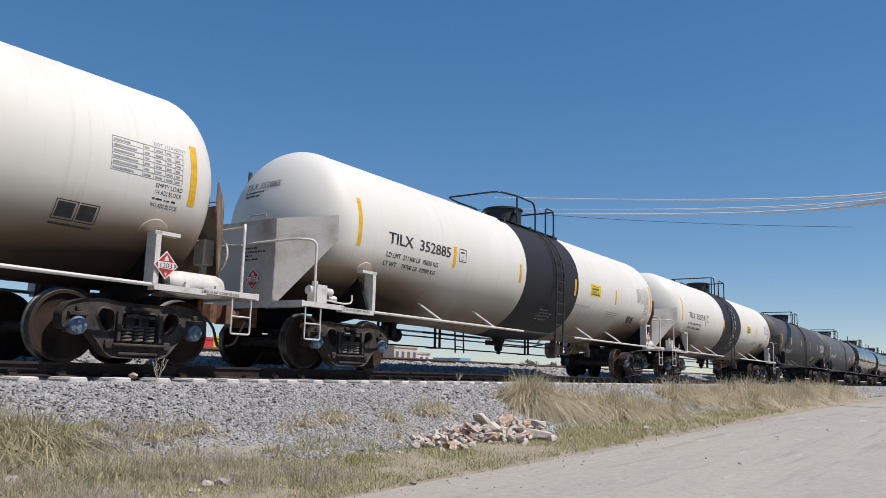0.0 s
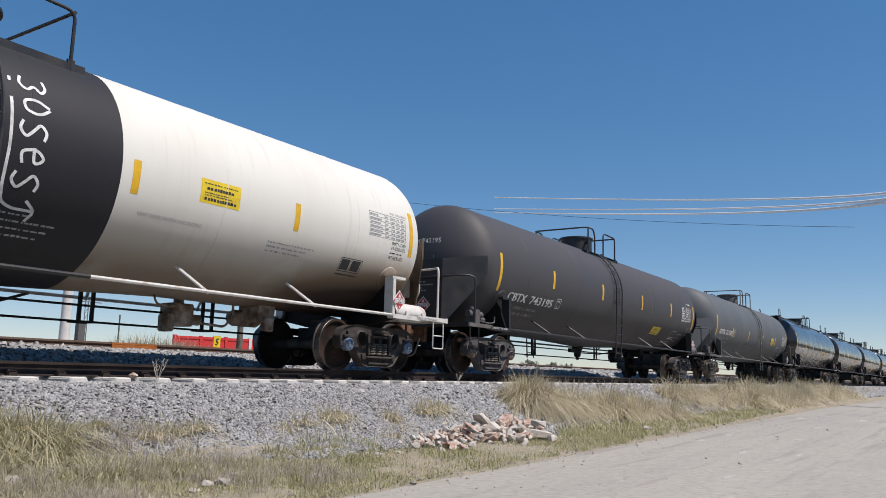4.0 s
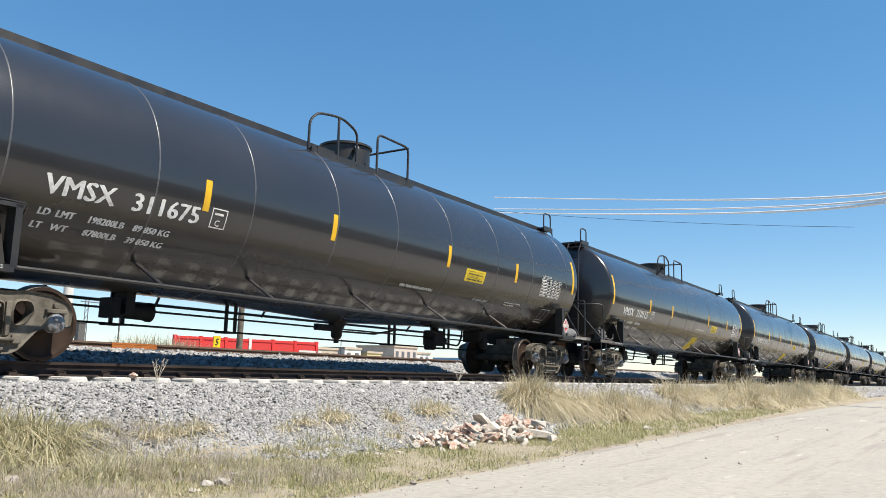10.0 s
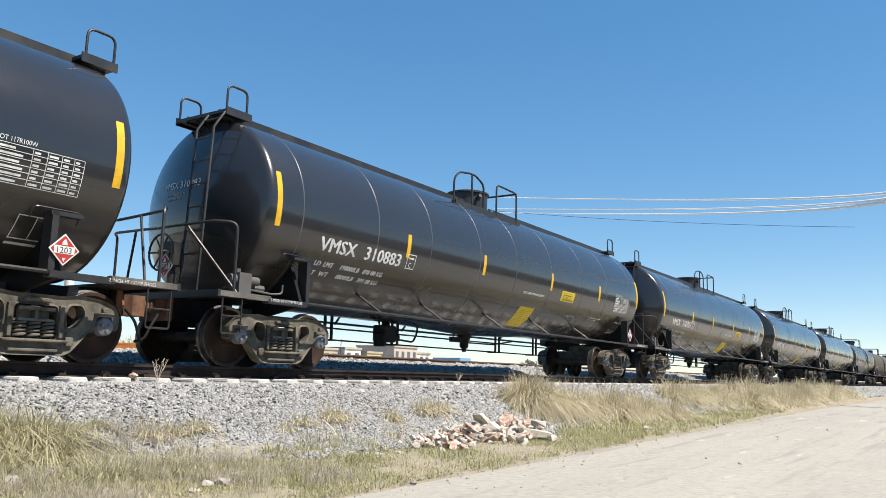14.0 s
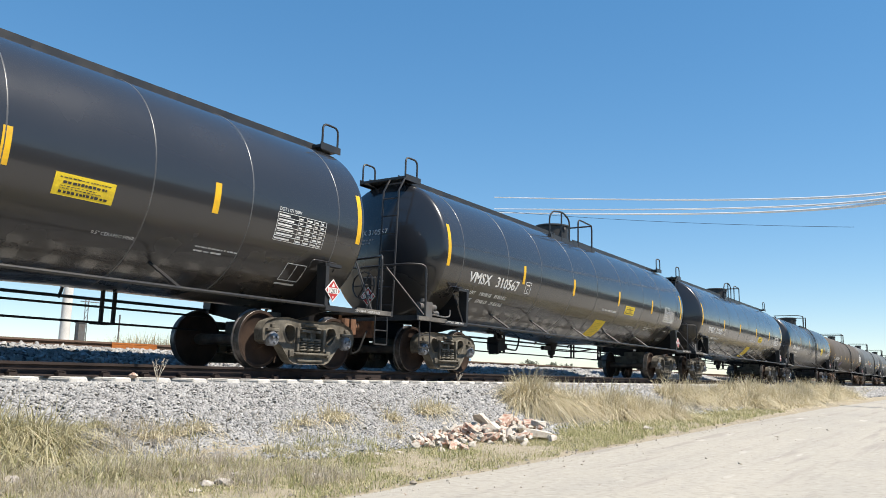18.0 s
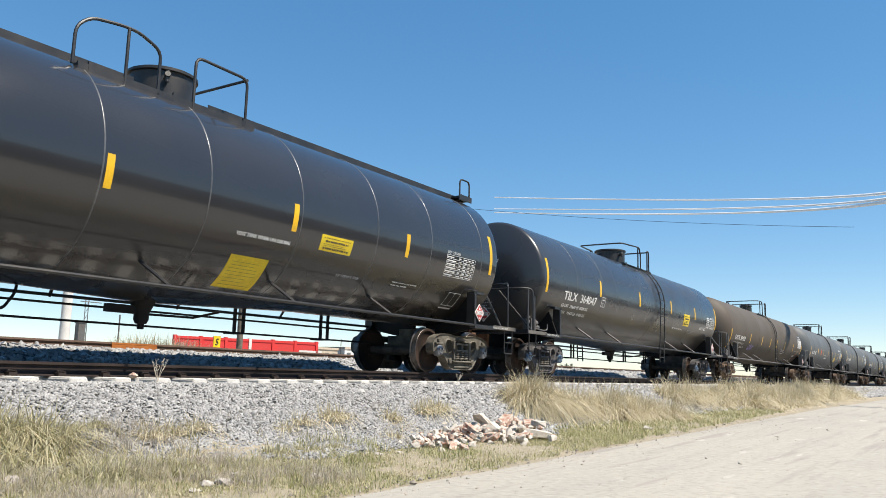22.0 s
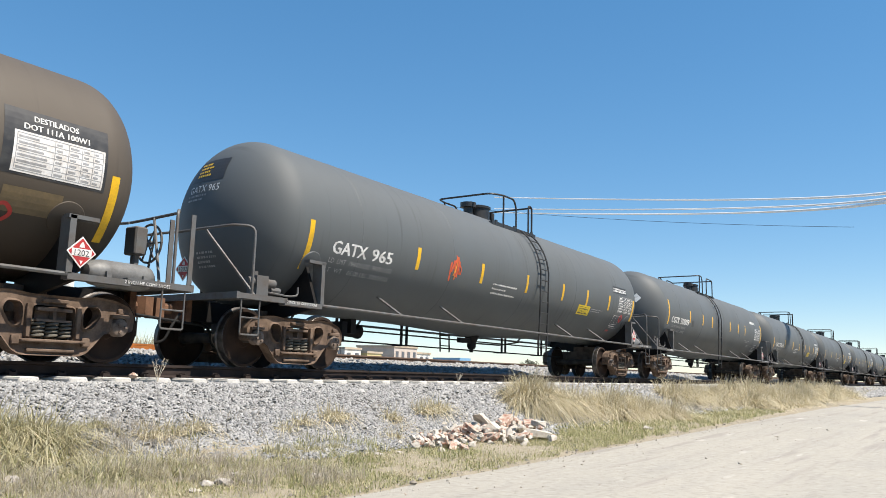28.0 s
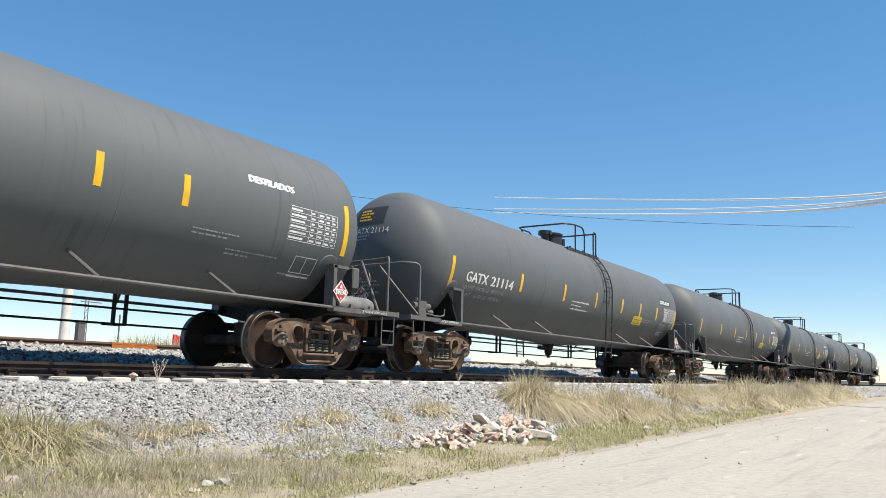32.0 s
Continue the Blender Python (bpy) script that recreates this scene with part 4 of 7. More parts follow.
        add_tube(bm, [(0.1, 0, 0.75), (0.55, -0.5, 0.72), (0.62, -1.0, 0.80)], 0.018, 6)
        return mesh_of("bottom_outlet", bm, dark, True)

    def cylinder():
        bm = bmesh.new()
        add_lathe(bm, [(-4.55, 0.02), (-4.55, 0.12), (-4.15, 0.13), (-4.10, 0.15), (-4.05, 0.15), (-4.05, 0.02)], 20, "x", (0, 0.30, 0.80))
        add_box(bm, -4.75, -4.6, -0.1, 0.2, 0.72, low + 0.1)
        add_box(bm, -4.95, -4.8, -0.05, 0.25, 0.66, 0.95)
        return mesh_of("brake_cylinder", bm, dark, True)

    def reservoir():
        bm = bmesh.new()
        add_lathe(bm, [(4.8, 0.02), (4.82, 0.10), (4.9, 0.14), (5.4, 0.14), (5.48, 0.10), (5.5, 0.02)], 20, "x", (0, 0.25, 0.84))
        return mesh_of("air_reservoir", bm, MAT["dirty_white"] if kind == "white" else dark, True)

    bx, by, bz, bs = (-8.86, -0.12, 1.70, -1) if s["walk"] else (8.80 + ext, -0.55, 1.72, 1)

    hub = Vector((bx, by, bz))

    def brake_wheel():
        bm = bmesh.new()
        ring = [hub + Vector((bs * 0.10, 0.28 * math.cos(a), 0.28 * math.sin(a))) for a in np.linspace(0, 2 * math.pi, 21)]
        add_tube(bm, ring, 0.018, 6)
        return mesh_of("brake_wheel", bm, fm, False)

    def wheel_hub():
        bm = bmesh.new()
        add_tube(bm, [hub - Vector((bs * 0.05, 0, 0)), hub + Vector((bs * 0.12, 0, 0))], 0.05, 8)
        return mesh_of("hub", bm, fm, False)

    def spoke(a):
        bm = bmesh.new()
        add_tube(bm, [hub + Vector((bs * 0.08, 0, 0)), hub + Vector((bs * 0.10, 0.28 * math.cos(a), 0.28 * math.sin(a)))], 0.014, 5)
        return mesh_of("spoke", bm, fm, False)

    def brake_housing():
        bm = bmesh.new()
        add_box(bm, bx - 0.10 - bs * 0.12, bx + 0.10 - bs * 0.12, by - 0.13, by + 0.13, bz - 0.2, bz + 0.2)
        add_box(bm, bx - 0.05 - bs * 0.12, bx + 0.05 - bs * 0.12, by - 0.05, by + 0.05, 1.06, bz - 0.17)
        bmesh.ops.bevel(bm, geom=bm.edges[:], offset=0.02, segments=1, affect="EDGES")
        return mesh_of("brake_housing", bm, fm, False)

    def hose(sx):
        bm = bmesh.new()
        x = sx * (9.1 + ext)
        add_tube(bm, fillet([(x - sx * (0.1 + ext), -0.28, 0.78), (x + sx * (0.05 + ext), -0.33, 0.62), (x + sx * (0.16 + ext), -0.3, 0.36), (x + sx * (0.27 + ext), -0.22, 0.32)], 0.12), 0.022, 8)
        return mesh_of("air_hose", bm, MAT["rubber"], True)
    def valve_gear():
        """The control valve and its pipe bracket, hung under the belly."""
        bm = bmesh.new()
        add_box(bm, 3.50, 3.92, 0.05, 0.40, 0.62, 0.98)
        add_box(bm, 3.40, 3.52, 0.0, 0.30, 0.52, 0.80)
        add_box(bm, 3.66, 3.76, 0.1, 0.3, 0.95, low + 0.15)
        bmesh.ops.bevel(bm, geom=bm.edges[:], offset=0.03, segments=1, affect="EDGES")
        add_tube(bm, [(3.92, 0.2, 0.74), (4.12, 0.2, 0.74)], 0.09, 10)
        add_tube(bm, fillet([(4.1, 0.2, 0.70), (4.6, 0.1, 0.66), (4.75, 0.1, 0.9), (4.75, 0.1, low + 0.12)], 0.08), 0.022, 6)
        add_tube(bm, fillet([(3.4, -0.1, 0.9), (3.0, -0.2, 0.9), (2.9, -0.2, low + 0.12)], 0.08), 0.018, 6)
        return mesh_of("control_valve", bm, MAT["dirty_white"] if kind == "white" else dark, False)

    def pipe_bracket():
        bm = bmesh.new()
        add_box(bm, 5.02, 5.40, -0.25, 0.25, 0.78, low + 0.14)
        add_box(bm, 5.10, 5.32, -0.32, -0.2, 0.62, 0.86)
        bmesh.ops.bevel(bm, geom=bm.edges[:], offset=0.02, segments=1, affect="EDGES")
        return mesh_of("brake_bracket", bm, MAT["dirty_white"] if kind == "white" else dark, False)
    if kind in ("white", "smoke", "plate_grey", "gloss"):
        shift = -6.6 if kind == "gloss" and extra != "plain" else 0.0
        part("control_valve", shared(("ctrl", kind), valve_gear), None, car, at=pose(shift, 0, 0))
        if not shift:
            part("brake_bracket", shared(("bracket", kind), pipe_bracket), None, car)
    part("bottom_outlet", shared(("outlet", kind), outlet), None, car)
    if kind != "gloss" or extra == "plain":
        part("brake_cylinder", shared(("cyl", kind), cylinder), None, car)
    if s["plates"]:
        part("air_reservoir", shared(("res", kind), reservoir), None, car)
    rim = part("brake_wheel", shared(("hb", kind), brake_wheel), None, car, "spoked hand brake wheel")
    part("hub", shared(("hbhub", kind), wheel_hub), None, rim)
    for k in range(6):
        part("spoke", shared(("hbspoke", kind, k), lambda: spoke(math.pi * k / 3)), None, rim)
    part("brake_housing", shared(("hbh", kind), brake_housing), None, car)

    def sill_text(x):
        return mesh_of("lettering", placed_text("2 INCH HF COMP SHOES", 0.062, pose(x, -1.506, 1.0, 90)), MAT["letter_black" if s["frame"] == "frame_white" else "letter_white"])
    for x in (-7.62 - ext, 8.25 + ext):
        part("lettering", shared(("silltext", kind, x), lambda: sill_text(x)), None, car)
    for sx in (-1, 1):
        part("air_hose", shared(("hose", sx, ext), lambda: hose(sx)), None, car)


WHEELSETS = []


def trucks(kind, car, x0):
    s = KINDS[kind]
    m = MAT[s["truck"]]
    wheel, axle = shared("wheel", wheel_mesh), shared("axle", axle_mesh)
    cap = shared(("cap", s["cap"]), lambda: cap_mesh(MAT[s["cap"]]))
    frame_me = shared(("sf", s["truck"]), lambda: side_frame_mesh(m))
    spring = shared("spring", spring_mesh)
    bol = shared(("bol", s["truck"]), lambda: bolster_mesh(m))
    for tx in (-7.27 - s["ext"], 7.27 + s["ext"]):
        b = part("truck_bolster", bol, None, car, at=pose(tx, 0, 0))
        for sy in (-1, 1):
            f = part("side_frame", frame_me, None, car, at=pose(tx, sy * 1.0, 0, 0, 0, 0 if sy < 0 else 180))
            for dx in (-0.17, 0.0, 0.17):
                part("spring", spring, None, f, at=pose(dx, -0.06, 0))
        for ax in (-0.889, 0.889):
            w = part("axle", axle, None, car, at=pose(tx + ax, 0, 0.457))
            for sy in (-1, 1):
                part("wheel", wheel, None, w, "rusty wheel with a polished tread", at=pose(0, sy * 0.80, 0, 0, 0, 0 if sy < 0 else 180))
                part("bearing_cap", cap, None, w, at=pose(0, sy * 1.12, 0, 0, 0, 0 if sy < 0 else 180))
            WHEELSETS.append((w, tx + ax, x0 + tx + ax))


def add_rect(bm, spec, x, up, w, h, mi=0, off=0.0022):
    add_patch(bm, spec, x, x + w, up, up + h, off=off, mi=mi)


def marks(kind, car, xs, up, tall):
    """The upright yellow reflectors along the side."""
    s = KINDS[kind]
    for x in xs:
        key = ("mark", kind, x, up, tall)

        def build():
            bm = bmesh.new()
            add_patch(bm, s, x - 0.055, x + 0.055, up, up + tall)
            return mesh_of("reflector", bm, MAT["yellow"])
        part("reflector", shared(key, build), None, car)


def data_table(kind, car, x, up, ink, w=1.0, h=0.42, frame=True):
    """The ruled block of small print at the trailing end; the print itself is too fine to read."""
    s = KINDS[kind]

    def build():
        rnd = random.Random(5)
        bm = bmesh.new()
        rows, t = 6, 0.008
        for k in range(rows + 1):
            add_rect(bm, s, x, up + h * k / rows, w, t)
        for q in (0.0, 0.42, 0.58, 0.74, 0.88, 1.0):
            add_patch(bm, s, x + w * q, x + w * q + t, up, up + h)
        for k in range(rows):
            for q0, q1 in ((0.02, 0.36), (0.44, 0.55), (0.60, 0.71), (0.76, 0.86), (0.90, 0.97)):
                add_rect(bm, s, x + w * q0, up + h * (k + 0.3) / rows, w * (q1 - q0) * rnd.uniform(0.6, 1), h * 0.06)
        return mesh_of("data_table", bm, MAT[ink])
    part("data_table", shared(("table", kind, x, up, ink, w, h), build), None, car)


def small_bars(name, kind, car, x, up, lines, ink, h=0.035, gap=0.03, seed=1):
    """Rows of print too small to read, as bars in words."""
    s = KINDS[kind]

    def build():
        rnd = random.Random(seed)
        bm = bmesh.new()
        for i, w in enumerate(lines):
            q = 0.0
            while q < w - 0.05:
                d = min(rnd.uniform(0.025, 0.10), w - q)
                add_rect(bm, s, x + q, up - i * (h + gap), d, h * rnd.uniform(0.55, 0.85))
                q += d + rnd.choice((0.012, 0.015, 0.03))
        return mesh_of(name, bm, MAT[ink])
    part(name, shared((name, kind, x, up, tuple(lines), ink), build), None, car)


def notice(kind, car, x, up, w, h):
    """The yellow emergency notice; its numbers are barred out."""
    s = KINDS[kind]

    def sheet():
        bm = bmesh.new()
        add_rect(bm, s, x, up, w, h)
        return mesh_of("notice", bm, MAT["sign_yellow"])

    def ink():
        bm = bmesh.new()
        for q, t, a, b in ((0.80, 0.05, 0.08, 0.92), (0.56, 0.13, 0.14, 0.86), (0.42, 0.04, 0.10, 0.7), (0.32, 0.04, 0.1, 0.8), (0.12, 0.13, 0.10, 0.9)):
            rnd, p = random.Random(int(q * 100)), w * a
            while p < w * b - 0.01:   # words of bars
                d = min(rnd.uniform(0.02, 0.05) if t < 0.1 else rnd.uniform(0.03, 0.05), w * b - p)
                add_rect(bm, s, x + p, up + h * q, d, h * t * rnd.uniform(0.75, 1.0), off=0.005)
                p += d + rnd.choice((0.010, 0.012, 0.022))
        return mesh_of("notice_print", bm, MAT["letter_black"])
    ob = part("notice", shared(("notice", kind, x, up, w, h), sheet), None, car, "yellow notice with barred print")
    part("notice_print", shared(("noticeink", kind, x, up, w, h), ink), None, ob)


def placard(car, m, number="1203"):
    """A red diamond placard with a white rim, flame, number strip and lower tip."""
    def diamond():
        bm = bmesh.new()
        q = 0.19
        add_poly(bm, [(0, -q), (q, 0), (0, q), (-q, 0)], 0, 0.01, 0)

        def flat(pts, y, mi):
            bm.faces.new([bm.verts.new((x, y, z)) for x, z in pts]).material_index = mi
        e = q - 0.022
        flat([(-e, 0), (0, -e), (e, 0), (0, e)], -0.0015, 1)
        flat([(-0.128, -0.05), (0.128, -0.05), (0.128, 0.042), (-0.128, 0.042)], -0.004, 0)
        flat([(-0.036, 0.056), (0.036, 0.056), (0.028, 0.09), (0.004, 0.132), (-0.026, 0.092)], -0.0045, 0)
        flat([(-0.022, -0.10), (0.022, -0.10), (0.0, -0.145)], -0.0045, 0)
        return mesh_of("placard", bm, [MAT["placard_white"], MAT["placard_red"]])

    def digits():
        return mesh_of("placard_number", placed_text(number, 0.105, pose(0, -0.006, -0.043, 90)), MAT["letter_black"])
    ob = part("placard", shared("diamond", diamond), None, car, "red and white diamond hazard placard", at=m)
    part("placard_number", shared(("digits", number), digits), None, ob)


def stroke(kind, car, name, pts, w, ink, label=""):
    """A brush stroke on the tank's side through points (x, up)."""
    s = KINDS[kind]
    bm = bmesh.new()
    pts = [Vector((a, b, 0)) for a, b in pts]
    pts = [p for p in fillet(pts, 0.3, 5)]
    prev = None
    for i, p in enumerate(pts):
        d = (pts[min(i + 1, len(pts) - 1)] - pts[max(i - 1, 0)]).normalized()
        n = Vector((-d.y, d.x, 0)) * w / 2
        ring = []
        for q in (p - n, p + n):
            r = s["r"] + 0.005
            a = max(-1.2, min(1.2, q.y / r))
            ring.append(bm.verts.new((q.x, -r * math.cos(a), s["zc"] + r * math.sin(a))))
        if prev:
            bm.faces.new((prev[0], prev[1], ring[1], ring[0]))
        prev = ring
    return part(name, bm, MAT[ink], car, label, smooth=False)


def lettering(kind, car, body, size, x, up, ink, width=0.0, bold=0.0, slant=0.0, name="lettering", label=""):
    part(name, wrapped_text(body, size, KINDS[kind], x, up, bold=bold, width=width, slant=slant), MAT[ink], car, label, smooth=False)


def plate_box(kind, car, x, up, q, ink):
    """The little ruled square with a C behind the number."""
    s = KINDS[kind]

    def build():
        bm = wrapped_text("C", q * 0.5, s, x + q * 0.3, up + q * 0.12)
        t = q * 0.06
        add_rect(bm, s, x, up, q, t)
        add_rect(bm, s, x, up + q, q, t)
        add_patch(bm, s, x, x + t, up, up + q)
        add_patch(bm, s, x + q, x + q + t, up, up + q + t)
        add_rect(bm, s, x + q * 0.2, up + q * 0.70, q * 0.6, q * 0.12)
        return mesh_of("clearance_mark", bm, MAT[ink])
    part("clearance_mark", shared(("platebox", kind, x, up, q, ink), build), None, car)


def qualification_box(kind, car, x, up, ink, w=0.62, h=0.26, filled=False):
    s = KINDS[kind]

    def build():
        bm = bmesh.new()
        t = 0.012
        for q in (0.0, h):
            add_rect(bm, s, x, up + q, w, t)
        for q in (0.0, w * 0.5, w):
            add_patch(bm, s, x + q, x + q + t, up, up + h + t)
        if filled:
            add_rect(bm, s, x + 0.03, up + 0.03, w * 0.4, h * 0.8)
            add_rect(bm, s, x + w * 0.55, up + 0.03, w * 0.4, h * 0.8)
        add_rect(bm, s, x, up - 0.06, w, 0.025)
        return mesh_of("inspection_stencil", bm, MAT[ink])
    part("inspection_stencil", shared(("qual", kind, x, up, ink), build), None, car)


def head_text(kind, car, body, size, y, up, ink):
    """Lettering on the bulged head at the leading end, which faces -x."""
    s = KINDS[kind]
    bm = text_mesh(body, size)
    for v in bm.verts:
        yy, zz = y - v.co.x, up + v.co.y   # seen from -x, +y runs to the left
        yy = y + (-v.co.x)
        q = min(0.98, math.hypot(yy, zz) / s["r"])
        v.co = (-(s["half"] + head_bulge(s["r"], s["head"], s["power"], q) + 0.008), yy, s["zc"] + zz)
    part("lettering", bm, MAT[ink], car, smooth=False)


def head_bars(kind, car):
    """Short lines of stencil too small to read, on the leading end: under the number, and on the shield or the head."""
    s = KINDS[kind]

    def rows(y, up, lines, h, gap, seed, flat=None):
        rnd = random.Random(seed)
        bm = bmesh.new()
        for i, w in enumerate(lines):
            q, z0 = 0.0, up - i * (h + gap)
            while q < w:
                d = rnd.uniform(0.02, 0.07)
                ring = []
                for yy, zz in ((y - q, z0), (y - q - d, z0), (y - q - d, z0 + h), (y - q, z0 + h)):
                    f = min(0.98, math.hypot(yy, zz) / s["r"])
                    x = flat if flat else -(s["half"] + head_bulge(s["r"], s["head"], s["power"], f) + 0.008)
                    ring.append(bm.verts.new((x, yy, s["zc"] + zz)))
                bm.faces.new(ring)
                q += d + rnd.choice((0.012, 0.015, 0.028))
        return bm
    ink = "letter_black" if kind == "white" else "letter_grey"
    up = {"white": 0.60, "plate_grey": 0.33, "smoke": 0.33, "satin": 0.18, "brown": 0.02, "gloss": 0.18}.get(kind, 0.35)
    part("small_print", shared(("headrows", kind), lambda: mesh_of("small_print", rows(0.60, up, (0.5, 0.38), 0.035, 0.035, 3), MAT[ink])), None, car)
    if s["plates"]:
        part("small_print", shared(("shieldrows", kind), lambda: mesh_of("small_print", rows(-0.02, -0.52, (0.22, 0.42, 0.18, 0.28), 0.03, 0.035, 4, -8.882), MAT[ink])), None, car)
    else:
        part("small_print", shared(("lowrows", kind), lambda: mesh_of("small_print", rows(0.30, -0.62, (0.4, 0.45, 0.3, 0.42), 0.035, 0.04, 5), MAT[ink])), None, car)
    if kind in ("grey", "ashen", "brown"):
        top = 0.30 if kind == "brown" else 0.92
        part("small_print", shared(("yellowrows", kind), lambda: mesh_of("small_print", rows(0.48, top, (0.3, 0.36, 0.3, 0.34), 0.04, 0.03, 6), MAT["yellow"])), None, car)

        def panel():
            bm = bmesh.new()
            u0, u1 = (0.0, 0.66) if kind == "brown" else (0.62, 1.02)
            n, grid = 6, []
            for a in range(n + 1):
                row = []
                for b in range(n + 1):
                    yy, zz = 0.62 - 0.85 * b / n, u0 + (u1 - u0) * a / n
                    f = min(0.98, math.hypot(yy, zz) / s["r"])
                    row.append(bm.verts.new((-(s["half"] + head_bulge(s["r"], s["head"], s["power"], f) + 0.004), yy, s["zc"] + zz)))
                grid.append(row)
            for p, q in zip(grid, grid[1:]):
                for b in range(n):
                    bm.faces.new((p[b], p[b + 1], q[b + 1], q[b]))
            return mesh_of("head_panel", bm, MAT["seam_dark"])
        part("head_panel", shared(("headpanel", kind), panel), None, car, "black painted panel")


def support_pads(kind, car):
    """The round pads welded to the shell over the jacking posts."""
    s = KINDS[kind]

    def pad(x):
        bm = bmesh.new()
        r = s["r"]
        a0 = math.asin((1.72 - s["zc"]) / r)
        rings = []
        for q, off in ((0.235, -0.004), (0.225, 0.010), (0.205, 0.013), (0.0, 0.013)):
            rings.append([bm.verts.new((x + q * math.cos(t), -(r + off) * math.cos(a0 + q * math.sin(t) / r), (r + off) * math.sin(a0 + q * math.sin(t) / r))) for t in (2 * math.pi * k / 28 for k in range(28))])
        for p, n in zip(rings, rings[1:]):
            for k in range(28):
                bm.faces.new((p[k], p[(k + 1) % 28], n[(k + 1) % 28], n[k]))
        bmesh.ops.remove_doubles(bm, verts=bm.verts, dist=1e-5)
        return mesh_of("support_pad", bm, MAT[s["tank"]], True)
    def rod(x):
        bm = bmesh.new()
        pts = []
        for dx, u in ((-0.30, 1.66), (-0.30, 1.80), (0.30, 1.80), (0.30, 1.66)):
            a = math.asin((u - s["zc"]) / s["r"])
            pts.append((x + dx, -(s["r"] + 0.004) * math.cos(a), (s["r"] + 0.004) * math.sin(a)))
        add_tube(bm, fillet(pts, 0.06), 0.012, 6)
        return mesh_of("pad_outline", bm, MAT[s["tank"]], True)
    if kind in ("gloss", "satin"):
        for x in (-7.28, 7.28):
            part("pad_outline", shared(("rodpad", kind, x), lambda: rod(x)), None, car, at=pose(0, 0, s["zc"]))
        return
    for x in (-7.22 - s["ext"], 7.22 + s["ext"]):
        if abs(x) < s["half"]:
            part("support_pad", shared(("pad", kind, x), lambda: pad(x)), None, car, at=pose(0, 0, s["zc"]))


def name_panel(kind, car, x, up, w, h):
    """The black ground behind the word for the load."""
    s = KINDS[kind]

    def build():
        bm = bmesh.new()
        add_rect(bm, s, x, up, w, h, off=0.003)
        return mesh_of("name_panel", bm, MAT["letter_black"])
    part("name_panel", shared(("namepanel", kind), build), None, car)


# where each glossy car's signs sit along its side
GLOSS_MARKS = {
    "311675": dict(ends=(-7.92, 7.77), marks=(-4.57, -1.88, 1.68, 4.59), notice=2.40, table=5.93, vent=(0.35, -0.88), text=-6.87),
    "310115": dict(ends=(-7.92, 7.90), marks=(-4.65, -2.29, 2.42, 5.32), notice=2.97, table=6.34, vent=(0.95, -0.59), text=-7.00, tape=1.08),
    "310883": dict(ends=(-7.90, 7.98), marks=(-4.45, -1.60, 1.79, 4.92), notice=2.47, table=6.16, vent=(0.40, -0.56), text=-6.85, tape=0.66),
    "310301": dict(ends=(-7.91, 7.91), marks=(-4.50, -1.60, 1.76, 4.76), notice=2.38, table=5.96, vent=(0.63, -0.56), text=-6.83, tape=0.81),
    "310567": dict(ends=(-7.92, 7.76), marks=(-4.59, -1.70, 1.60, 4.60), notice=2.22, table=5.93, vent=(0.45, -0.58), text=-7.00, tape=0.47),
    "311657": dict(ends=(-7.91, 7.76), marks=(-4.56, -1.70, 1.60, 4.63), notice=2.26, table=5.99, vent=(0.49, -0.58), text=-6.86, tape=0.65),
}
LABELS = {
    "white": "white tank car with a black middle band and brown dirt",
    "smoke": "dull charcoal tank car with yellow reflectors and end shields",
    "plate_grey": "weathered grey tank car with end shields and a ladder",
    "gloss": "glossy black tank car with a running board on top",
    "satin": "satin black tank car with a side ladder and platform",
    "brown": "long faded brown tank car on rusty trucks",
    "grey": "faded grey tank car with a side ladder, on rusty trucks",
    "ashen": "faded grey tank car with a side ladder, on rusty trucks",
}
CARS = []


